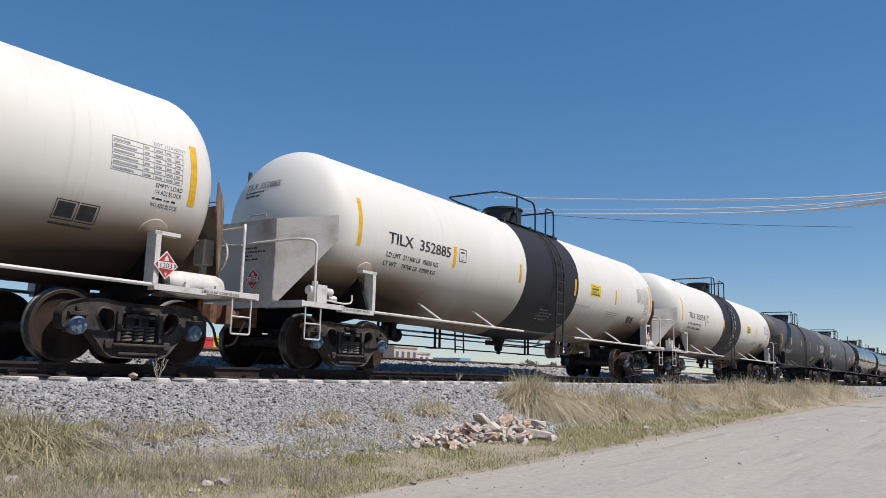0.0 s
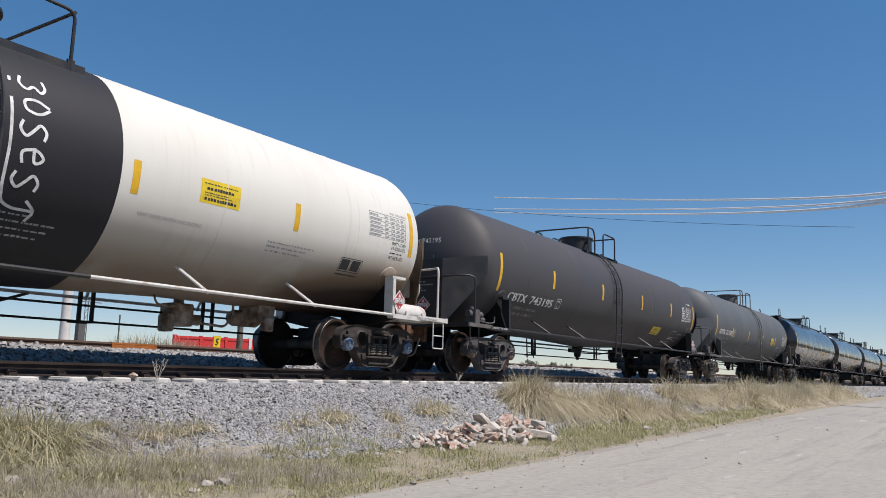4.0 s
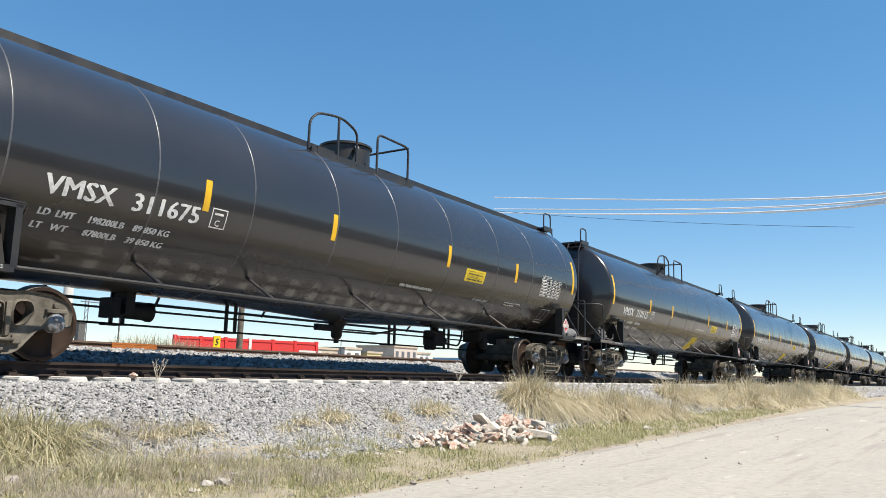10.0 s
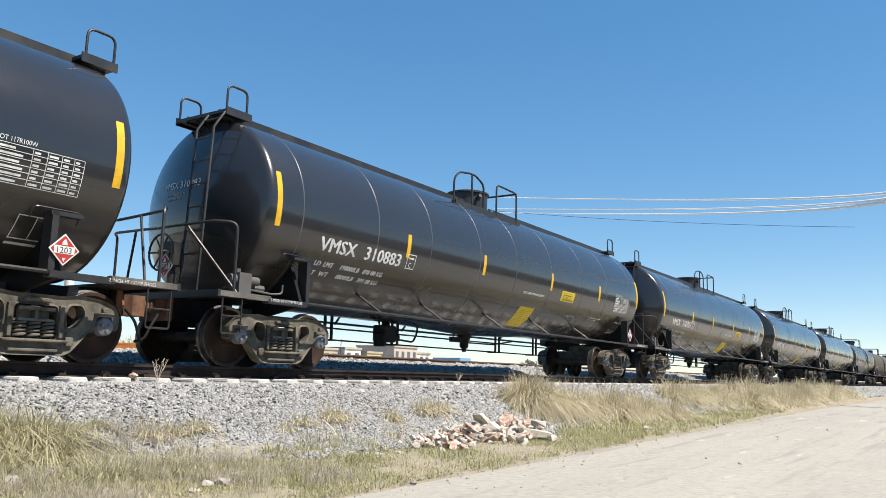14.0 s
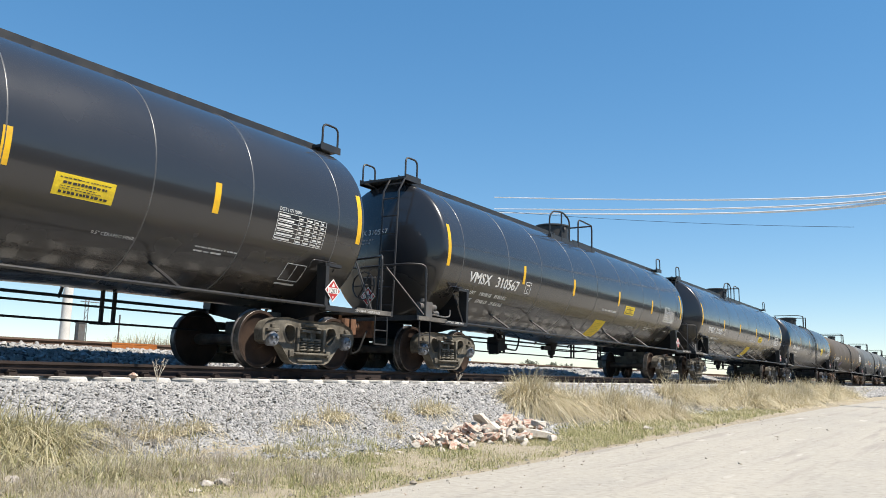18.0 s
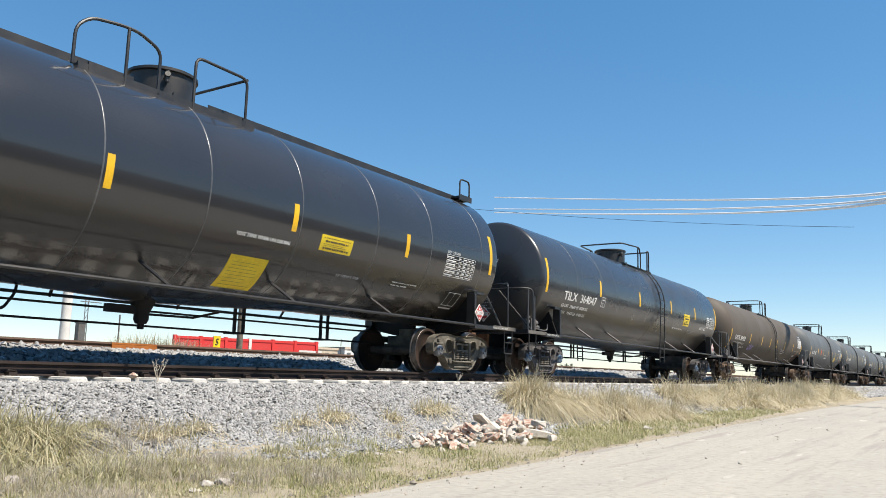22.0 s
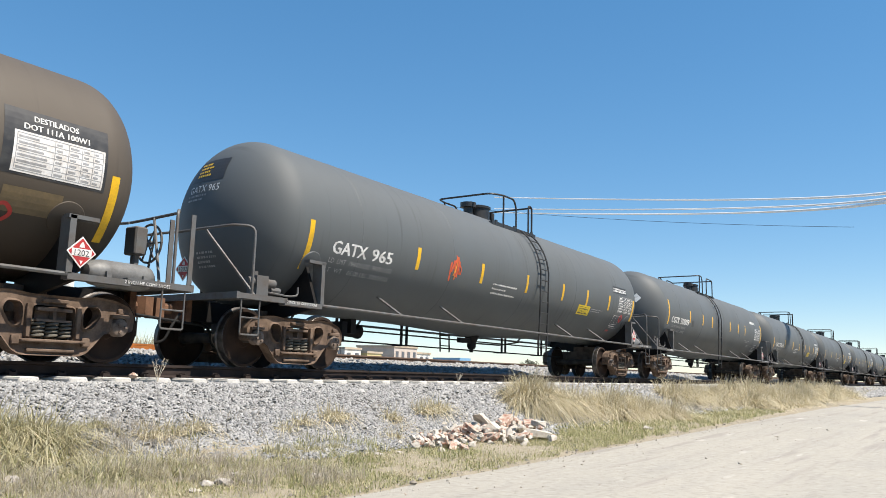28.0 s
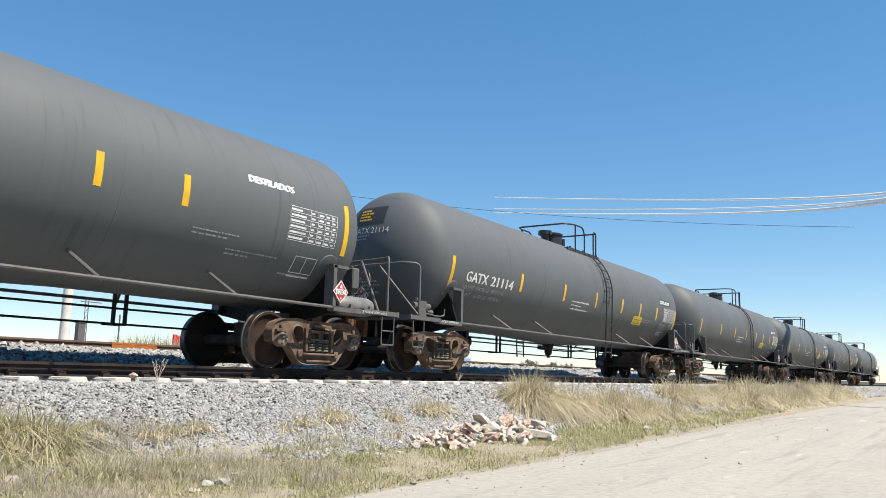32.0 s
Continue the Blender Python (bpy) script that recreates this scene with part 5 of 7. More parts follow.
def tank_car(kind, x0, mark="", number="", extra=None, load=None, dx=0.0, top=None):
    """A whole car; x0: where its middle stands when the clip starts; dx: how far its band sits along; top: its own cage, manway and ladder places."""
    s = KINDS[kind]
    car = thing("tank_car", LABELS[kind], "tank car", "cars of the passing train", pose(x0, TRACK_Y, RAIL))
    CARS.append((car, x0))
    part("tank", shared(("tank", kind, dx), lambda: tank_mesh(kind, dx)), None, car, at=pose(0, 0, s["zc"]))
    if kind == "gloss":
        seams = (-4.22, -2.37, -0.49, 0.59, 2.51, 4.28, 6.32) if extra == "spread" else (-7.36, -5.40, -3.70, -1.80, -0.12, 1.74, 3.70, 5.42, 7.36)
    elif kind == "satin":
        seams = (-6.05, -4.25, 0.32, 2.46, 4.39, 6.08)
    else:
        seams = (-7.66, -5.18, -2.58, 0.2, 3.1, 6.1) if kind == "white" else (-6.1, -3.1, 0.2, 3.1, 6.1)
    for x in seams:
        part("weld_seam", shared(("seam", kind, x), lambda: seam_mesh(kind, x)), None, car, at=pose(0, 0, s["zc"]))
    cage_at, hatch, ladder = top or (None, dx, dx)
    part("manway_housing", shared(("manway", kind), lambda: manway_mesh(kind)), None, car, at=pose(hatch, 0, 0))
    below = set(car.children)
    top_platform(kind, car, cage_at)
    if cage_at is None:   # the cage sits a little further along on some cars
        for ob in set(car.children) - below:
            ob.matrix_basis = pose(dx, 0, 0)
    below = set(car.children)
    if s["ladder"] is not None:
        side_ladder(kind, car)
    for ob in set(car.children) - below:
        ob.matrix_basis = pose(ladder, 0, 0)
    if kind == "white":
        for sy in (-1, 1):   # the side rail is painted black along the band
            bm = bmesh.new()
            add_tube(bm, [(dx - 1.75, sy * 1.47, 1.03), (dx + 1.15, sy * 1.47, 1.03)], 0.029, 8)
            part("banded_rail", bm, MAT["frame_black"], car, "black painted stretch of side rail")
    if s["walk"]:
        long_walk(kind, car)
    underframe(kind, car, extra)
    trucks(kind, car, x0)
    ink = "letter_black" if kind == "white" else "letter_white"
    if kind == "white":
        marks(kind, car, (-7.60, 7.65), -0.35, 0.86)
        marks(kind, car, (-4.50, -1.58, 1.60, 4.56), -0.35, 0.44)
        notice(kind, car, 2.63, -0.25, 0.72, 0.34)
        data_table(kind, car, 6.38, -0.11, "letter_grey", 1.08, 0.44)
        qualification_box(kind, car, 5.80, -0.82, "letter_black", 0.56, 0.22, True)
        small_bars("small_print", kind, car, 4.05, -0.60, (1.05, 0.9, 0.8), "letter_grey")
        for k, line in enumerate(("EMPTY LOAD", "1/4 ADJ BLOCK", "", "NO ADJ BLOCK")):
            if line:
                lettering(kind, car, line, 0.085, 7.06 - 0.01 * k, -0.20 - 0.085 * k, "letter_black", 0.42)
        small_bars("small_print", kind, car, 7.04, -0.36, (0.42,), "letter_black", 0.03, 0.02, 3)
        lettering(kind, car, "VENT TANK WHEN UNLOADING", 0.08, 1.72, -0.60, "letter_grey", 1.05)
        lettering(kind, car, "DOT 111A100W1", 0.07, 7.0, 0.36, "letter_grey", 0.5)
        for k in range(4):
            small_bars("small_print", kind, car, -0.05 + 0.06 * (k % 2), -0.86 - 0.075 * k, ((0.5, 0.8, 0.75, 0.6)[k],), "letter_grey", 0.028, 0.02, 11 + k)
        if number:
            lettering(kind, car, mark + "  " + number, 0.30, -6.77, -0.17, ink, 2.11, 0.0022)
            lettering(kind, car, load[0], 0.13, -6.77, -0.42, ink, 1.70, 0.001)
            lettering(kind, car, load[1], 0.13, -6.80, -0.58, ink, 1.70, 0.001)
            plate_box(kind, car, -4.33, -0.20, 0.26, ink)
            head_text(kind, car, mark + " " + number, 0.175, 0.64, 0.68, "letter_black")
    elif kind == "gloss":
        q = GLOSS_MARKS[number]
        marks(kind, car, (q["ends"][0], q["ends"][1]), -0.37, 0.87)
        marks(kind, car, q["marks"], -0.40, 0.44)
        if "tape" in q:
            q0 = q["tape"]

            def tape():
                bm = bmesh.new()
                add_patch(bm, s, q0, q0 + 0.765, -1.39, -0.885, -0.085)
                return mesh_of("yellow_patch", bm, MAT["sign_yellow"])
            ob = part("yellow_patch", shared(("tape", q0), tape), None, car, "yellow patch with fine print")

            def tape_ink():
                bm = bmesh.new()
                rnd = random.Random(2)
                for k in range(9):
                    u = -1.34 + 0.045 * k
                    add_patch(bm, s, q0 + 0.06 - 0.008 * k, q0 + rnd.uniform(0.5, 0.68) - 0.008 * k, u, u + 0.007, 0, 0.005)
                return mesh_of("patch_print", bm, MAT["letter_olive"])
            part("patch_print", shared(("tapeink", q0), tape_ink), None, ob)
        notice(kind, car, q["notice"], -0.59, 0.80, 0.26)
        data_table(kind, car, q["table"], -0.58, "letter_white", 1.10, 0.43)
        lettering(kind, car, "DOT 117R100W", 0.08, q["table"] + 0.02, -0.12, "letter_white", 0.48)
        qualification_box(kind, car, q["table"] + 0.52, -1.13, "letter_white", 0.44, 0.25)
        lettering(kind, car, "0.5\" CERAMIC FIBER", 0.07, q["notice"] + 0.68, -0.94, "letter_white", 0.62)
        small_bars("small_print", kind, car, q["marks"][3] - 0.12, -0.88, (0.82, 0.5), "letter_white", 0.028, 0.025)
        lettering(kind, car, "VENT TANK WHEN UNLOADING", 0.085, q["vent"][0], q["vent"][1] - 0.035, "letter_white", 1.12, 0.0016)
        if number:
            d = q["text"]
            lettering(kind, car, mark, 0.34, d, -0.59, ink, 0.94, 0.0035)
            lettering(kind, car, number, 0.34, d + 1.16, -0.59, ink, 1.06, 0.0035)
            lettering(kind, car, load[0], 0.13, d + 0.02, -0.83, ink, 1.84, 0.0025, 0.08)
            lettering(kind, car, load[1], 0.13, d, -0.98, ink, 1.84, 0.0025, 0.08)
            head_text(kind, car, mark + " " + number, 0.17, 0.72, 0.30, "letter_white")
            plate_box(kind, car, -4.44, -0.60, 0.26, ink)
    elif kind == "satin":
        marks(kind, car, (-7.88, 8.02), -0.40, 0.87)
        marks(kind, car, (-4.40, -1.11, 2.12, 5.07), -0.20, 0.46)
        notice(kind, car, 3.68, -0.51, 0.72, 0.43)
        data_table(kind, car, 6.70, -0.42, "letter_white", 1.12, 0.44)
        lettering(kind, car, "VENT TANK WHEN UNLOADING", 0.085, 2.63, -0.68, "letter_white", 1.12, 0.0016)
        lettering(kind, car, "AAR ST-462", 0.16, 5.84, -0.53, "letter_white", 0.83, 0.002)
        small_bars("small_print", kind, car, 4.48, -0.65, (0.95, 0.7, 0.8), "letter_grey", 0.025, 0.022)
        small_bars("small_print", kind, car, 7.2, -0.75, (0.4, 0.45, 0.45, 0.3), "letter_grey", 0.035, 0.022, 4)
        lettering(kind, car, mark, 0.33, -6.80, -0.48, ink, 0.86, 0.0032)
        lettering(kind, car, number, 0.33, -5.75, -0.48, ink, 1.10, 0.0032)
        lettering(kind, car, load[0], 0.13, -6.80, -0.67, ink, 1.72, 0.002)
        lettering(kind, car, load[1], 0.13, -6.83, -0.84, ink, 1.75, 0.002)
        plate_box(kind, car, -4.28, -0.48, 0.27, ink)
        head_text(kind, car, mark + " " + number, 0.22, 0.80, 0.28, "letter_white")
    elif kind in ("smoke", "plate_grey"):
        marks(kind, car, (-7.52, 7.60 if kind == "smoke" else 7.50), -0.60, 0.87)
        if kind == "smoke":
            marks(kind, car, (-4.73, -1.45, 1.90, 4.90), -0.28, 0.46)
            notice(kind, car, 3.48, -0.97, 0.82, 0.25)
            qualification_box(kind, car, 5.58, -0.98, "letter_white", 0.60, 0.22)
            data_table(kind, car, 6.17, -0.36, "letter_white", 1.10, 0.52)
            lettering(kind, car, mark, 0.30, -6.95, -0.75, ink, 0.95, 0.0032)
            lettering(kind, car, number, 0.30, -5.80, -0.75, ink, 1.25, 0.0032)
            lettering(kind, car, load[0], 0.12, -6.95, -0.92, "letter_grey", 1.70)
            lettering(kind, car, load[1], 0.12, -6.98, -1.05, "letter_grey", 1.70)
            plate_box(kind, car, -4.35, -0.75, 0.24, ink)
            lettering(kind, car, "EMPTY LOAD", 0.10, 6.42, -0.86, "letter_grey", 0.50, 0.0012)
            lettering(kind, car, "1/4\" ADJ", 0.10, 6.40, -0.98, "letter_grey", 0.36, 0.0012)
            lettering(kind, car, "BLOCK", 0.10, 6.38, -1.10, "letter_grey", 0.30, 0.0012)
            small_bars("small_print", kind, car, 5.25, -1.14, (0.9, 0.95, 0.5), "letter_grey", 0.03, 0.03, 5)
            lettering(kind, car, "DOT 111A100W1", 0.08, 6.75, 0.28, "letter_white", 0.46, 0.0012)
        else:
            marks(kind, car, (-4.76, -1.70, 1.32, 4.44), -0.57, 0.44)
            notice(kind, car, 3.38, -0.56, 0.70, 0.36)
            qualification_box(kind, car, 6.50, -0.95, "letter_white", 0.54, 0.23)
            data_table(kind, car, 6.30, -0.48, "letter_white", 1.08, 0.50)
            lettering(kind, car, "SR-8754", 0.16, 5.12, -0.67, "letter_white", 0.66)
            small_bars("small_print", kind, car, 5.12, -0.76, (1.05, 0.9), "letter_grey", 0.025, 0.025)
            lettering(kind, car, mark, 0.30, -7.05, -0.50, ink, 0.95, 0.0032)
            lettering(kind, car, number, 0.30, -5.95, -0.50, ink, 1.08, 0.0032)
            lettering(kind, car, load[0], 0.12, -7.15, -0.70, "letter_grey", 1.90)
            lettering(kind, car, load[1], 0.12, -6.70, -0.85, "letter_grey", 1.40)
            plate_box(kind, car, -4.65, -0.51, 0.25, ink)
            lettering(kind, car, "VENT TANK WHEN UNLOADING", 0.08, 1.23, -0.76, "letter_grey", 0.86)

            def strips():
                bm = bmesh.new()
                add_rect(bm, s, -2.14, -0.78, 0.76, 0.10)
                add_rect(bm, s, -1.14, -0.77, 0.62, 0.05)
                add_rect(bm, s, 3.20, -0.60, 0.16, 0.36)
                return mesh_of("repaint_patch", bm, MAT["seam_dark"])
            part("repaint_patch", shared("greystrips", strips), None, car)
        head_text(kind, car, mark + " " + number, 0.17, 0.58, 0.44, "letter_white")
    elif kind == "brown":
        marks(kind, car, (-8.75, 8.82), -0.92, 0.82)
        marks(kind, car, (-5.0, -2.38, -0.35, 1.36, 3.58, 6.15), -0.58, 0.43)

        def panel():
            bm = bmesh.new()
            add_rect(bm, s, 7.38, -0.34, 1.30, 0.78)
            return mesh_of("black_panel", bm, MAT["letter_black"])

        def sheet():
            bm = bmesh.new()
            add_rect(bm, s, 7.50, -0.31, 1.14, 0.48, off=0.005)
            return mesh_of("table_sheet", bm, MAT["placard_white"])

        def fresh():
            bm = bmesh.new()
            add_rect(bm, s, 7.48, -0.75, 0.72, 0.28)
            return mesh_of("brown_patch", bm, MAT["paint_brown"])
        ob = part("black_panel", shared("panel", panel), None, car, "black panel with a white table")
        part("table_sheet", shared("sheet", sheet), None, ob)
        part("brown_patch", shared("fresh", fresh), None, car)
        s2 = dict(s, r=s["r"] + 0.004)
        KINDS["brown_sheet"] = s2
        data_table("brown_sheet", car, 7.53, -0.29, "letter_grey", 1.08, 0.43)
        lettering("brown_sheet", car, "DESTILADOS", 0.105, 7.72, 0.315, "letter_white", 0.56, 0.0012)
        lettering("brown_sheet", car, "DOT 111A 100W1", 0.105, 7.60, 0.205, "letter_white", 0.82, 0.0012)
        qualification_box(kind, car, 6.76, -0.80, "letter_white", 0.50, 0.26)
        lettering(kind, car, "2 INCH TREAD", 0.085, 6.80, -1.02, "letter_white", 0.46, 0.0015)
        lettering(kind, car, "COND. SHOES", 0.085, 6.80, -1.13, "letter_white", 0.42, 0.0015)
        stroke(kind, car, "torn_placard", [(7.42, -0.80), (7.55, -0.95), (7.68, -0.80), (7.55, -0.67), (7.43, -0.78)], 0.05, "placard_red", "torn red diamond placard")
        stroke(kind, car, "red_patch", [(7.44, -1.08), (7.62, -1.08)], 0.08, "placard_red", "small red paint patch")
        lettering(kind, car, mark, 0.32, -8.02, -0.53, ink, 0.92, 0.0032)
        lettering(kind, car, number, 0.32, -6.98, -0.53, ink, 0.96, 0.0032)
        lettering(kind, car, load[0], 0.13, -8.05, -0.70, ink, 2.0)
        lettering(kind, car, load[1], 0.13, -8.08, -0.86, ink, 2.3)
        for k in range(5):
            x = -5.0 + 0.20 * k
            stroke(kind, car, "graffiti", [(x, -0.62), (x + 0.1, -0.98), (x + 0.28, -0.92), (x + 0.08, -0.80), (x + 0.30, -0.66), (x + 0.26, -1.02)], 0.022, "paint_purple", "purple sprayed scrawl")
        for k in range(3):
            small_bars("small_print", kind, car, 2.9, -0.62 - 0.09 * k, (1.0,), "letter_white", 0.03, 0.03, k)
        head_text(kind, car, mark + " " + number, 0.17, 0.52, 0.42, "letter_white")
    else:
        if kind == "grey":
            marks(kind, car, (-7.40, 7.50), -0.83, 0.81)
            marks(kind, car, (-4.35, -1.90, 0.24, 2.30, 3.90, 5.52), -0.47, 0.43)
            notice(kind, car, 3.45, -0.73, 0.80, 0.26)
            data_table(kind, car, 6.28, -0.46, "letter_white", 1.12, 0.46)
            for k in range(3):
                small_bars("small_print", kind, car, -1.35, -0.44 - 0.10 * k, ((1.15, 0.62, 1.2)[k],), "letter_white", 0.045, 0.03, 7 + k)
            name_panel(kind, car, 5.80, 0.09, 1.11, 0.20)
            lettering(kind, car, "DESTILADOS", 0.16, 5.84, 0.13, "letter_white", 1.03, 0.006)
            qualification_box(kind, car, 6.12, -0.84, "letter_white", 0.47, 0.26)
        else:
            marks(kind, car, (-7.38, 7.46), -0.51, 0.88)
            marks(kind, car, (-4.80, -3.06, -1.66, 1.27, 2.75, 4.08), -0.28, 0.44)

            def repaint():
                bm = bmesh.new()
                add_rect(bm, s, -4.52, -0.42, 0.27, 0.22)
                return mesh_of("repaint_patch", bm, MAT["seam_dark"])
            part("repaint_patch", shared("repaint", repaint), None, car)
            data_table(kind, car, 6.09, -0.42, "letter_white", 1.12, 0.54)
            lettering(kind, car, "DESTILADOS", 0.16, 5.22, 0.33, "letter_white", 0.99, 0.006)
            small_bars("small_print", kind, car, 4.99, -0.74, (1.05, 0.5), "letter_grey", 0.03, 0.03)
            qualification_box(kind, car, 6.41, -0.90, "letter_white", 0.50, 0.25)
        small_bars("small_print", kind, car, 4.3, -0.54, (0.9, 0.7), "letter_grey", 0.03, 0.03)
        if number:
            w = 1.68 if len(number) < 4 else 2.1
            u = -0.48 if kind == "grey" else -0.41
            x1 = -6.84 if kind == "grey" else -7.02
            lettering(kind, car, mark, 0.32, x1, u, ink, 0.92, 0.0032)
            lettering(kind, car, number, 0.32, x1 + 1.06, u, ink, w - 1.06, 0.0032)
            wide = 1.60 if kind == "ashen" else 1.75
            lettering(kind, car, load[0], 0.13, -6.85, u - 0.16, "letter_grey", wide)
            lettering(kind, car, load[1], 0.13, -6.85, u - 0.31, "letter_grey", wide)
            head_text(kind, car, mark + " " + number, 0.18, 0.60, 0.42, "letter_white")
            small_bars("small_print", kind, car, 6.2, -0.95, (0.6,), "letter_grey")
    code = "1203" if kind in ("white", "gloss", "smoke") else "1202"
    placard(car, pose(7.28 + s["ext"], -1.53, 1.30), code)
    placard(car, pose(-8.895 if s["plates"] else -8.97 - s["ext"], -0.25, 1.48, 0, 0, -90), code)
    head_bars(kind, car)
    support_pads(kind, car)
    return car


# ---- ground, road and tracks ----
PROFILE_Y = (-400, -6, 4.3, 5.0, 7.0, 7.5, 8.60, 9.1, 12.0, 13.25, 13.75, 16.2, 18.3, 21, 26, 4000)
PROFILE_Z = (-0.2, -0.02, 0.0, 0.03, 0.12, 0.28, 0.80, 0.815, 0.83, 1.23, 1.345, 1.345, 1.05, 0.9, 0.4, 0.0)


def ground_height(x, y):
    """Road at 0, a low verge, the ballast shoulder of the near track, the higher far track, then flat land."""
    return float(np.interp(y, PROFILE_Y, PROFILE_Z))


def road_edge(x):
    return 4.48 + 0.040 * (x - 4.0)


def build_ground():
    xs = [-2500, -400, -60] + list(np.arange(-12, 60, 0.5)) + [70, 90, 120, 200, 500, 3500]
    ys = [-2500, -300, -40, -12, -6, 0] + list(np.arange(3.5, 9.0, 0.2)) + [9.4, 12, 12.4, 12.8, 13.25, 13.75, 16.2, 17.2, 18.3, 21, 26, 60, 300, 3500]
    verts, faces = [], []
    for x in xs:
        for y in ys:
            q = noise.noise(Vector((x * 0.7, y * 0.7, 0.3))) * 0.05 + noise.noise(Vector((x * 2.3, y * 2.3, 4.1))) * 0.025
            verts.append((x, y, ground_height(x, y) + (q if road_edge(x) + 0.2 < y < 8.6 and abs(x) < 80 else 0) - (0.02 if y < road_edge(x) else 0)))
    n = len(ys)
    for i in range(len(xs) - 1):
        for j in range(n - 1):
            faces.append((i * n + j, (i + 1) * n + j, (i + 1) * n + j + 1, i * n + j + 1))
    me = bpy.data.meshes.new("ground")
    me.from_pydata(verts, [], faces)
    me.materials.append(MAT["ground"])
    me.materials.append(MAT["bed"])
    # under the stones the ground takes the colour with gap shade painted in
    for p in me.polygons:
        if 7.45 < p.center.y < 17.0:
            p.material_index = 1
    me.shade_smooth()
    tagged(new("ground", me), "dry dusty ground with sparse grass beside the tracks", "ground", kind="structure")


def build_road():
    rnd = random.Random(3)
    xs = [-300, -60, -12] + list(np.arange(-6, 60, 0.22)) + [64, 70, 80, 100, 150, 300, 900]
    bm = bmesh.new()
    prev = None
    for x in xs:
        e = road_edge(x) + (0.10 * noise.noise(Vector((x * 0.8, 0, 0))) + 0.05 * noise.noise(Vector((x * 3.1, 7, 0))) if -10 < x < 100 else 0)
        ring = [bm.verts.new((x, y, z)) for y, z in ((-9.0, 0.0), (-2, 0.03), (0.5, 0.034), (2.5, 0.024), (e - 0.5, 0.022), (e, -0.01), (e + 0.02, -0.03))]
        if prev:
            for k in range(len(ring) - 1):
                bm.faces.new((prev[k], ring[k], ring[k + 1], prev[k + 1]))
        prev = ring
    ob = new("road", mesh_of("road", bm, MAT["road"], True))
    tagged(ob, "pale dusty old asphalt road with a crumbling edge", "road", kind="structure")


def scatter_mesh(name, centres, sizes, seed, flat=0.7):
    """Many small broken stones in one mesh: distorted boxes of 12 triangles each."""
    rng = np.random.default_rng(seed)
    n = len(centres)
    base = np.array([(x, y, z) for x in (-1, 1) for y in (-1, 1) for z in (-1, 1)], float) * 0.5
    quads = np.array([(0, 1, 3, 2), (4, 6, 7, 5), (0, 4, 5, 1), (2, 3, 7, 6), (1, 5, 7, 3)])   # the hidden underside is left open
    v = base[None] * (1 + rng.uniform(-0.5, 0.4, (n, 8, 3)))
    v *= (sizes[:, None, None] * np.stack([rng.uniform(0.8, 1.6, n), rng.uniform(0.6, 1.1, n), rng.uniform(0.35, 0.75, n) * flat / 0.7], -1)[:, None, :])
    a, b, c = rng.uniform(0, 2 * np.pi, n), rng.normal(0, 0.42, n), rng.normal(0, 0.42, n)
    ca, sa, cb, sb, cc, sc = np.cos(a), np.sin(a), np.cos(b), np.sin(b), np.cos(c), np.sin(c)
    rz = np.stack([np.stack([ca, -sa, 0 * a], -1), np.stack([sa, ca, 0 * a], -1), np.stack([0 * a, 0 * a, 1 + 0 * a], -1)], 1)
    rx = np.stack([np.stack([1 + 0 * a, 0 * a, 0 * a], -1), np.stack([0 * a, cb, -sb], -1), np.stack([0 * a, sb, cb], -1)], 1)
    ry = np.stack([np.stack([cc, 0 * a, sc], -1), np.stack([0 * a, 1 + 0 * a, 0 * a], -1), np.stack([-sc, 0 * a, cc], -1)], 1)
    v = np.einsum("nij,nkj->nki", rz @ rx @ ry, v) + np.asarray(centres)[:, None, :]
    return quads_mesh(name, v.reshape(-1, 3), (quads[None] + 8 * np.arange(n)[:, None, None]).reshape(-1, 4))


def quads_mesh(name, verts, quads):
    me = bpy.data.meshes.new(name)
    me.vertices.add(len(verts))
    me.vertices.foreach_set("co", np.asarray(verts, np.float32).ravel())
    me.loops.add(len(quads) * 4)
    me.loops.foreach_set("vertex_index", np.asarray(quads, np.int32).ravel())
    me.polygons.add(len(quads))
    me.polygons.foreach_set("loop_start", np.arange(0, len(quads) * 4, 4, dtype=np.int32))
    me.update(calc_edges=True)
    return me


# the foot of the ballast along the verge
TOE_X, TOE_Y = (3.0, 4.5, 6.2, 8.0, 12.0, 15.0), (7.25, 7.05, 6.60, 6.32, 6.25, 6.9)


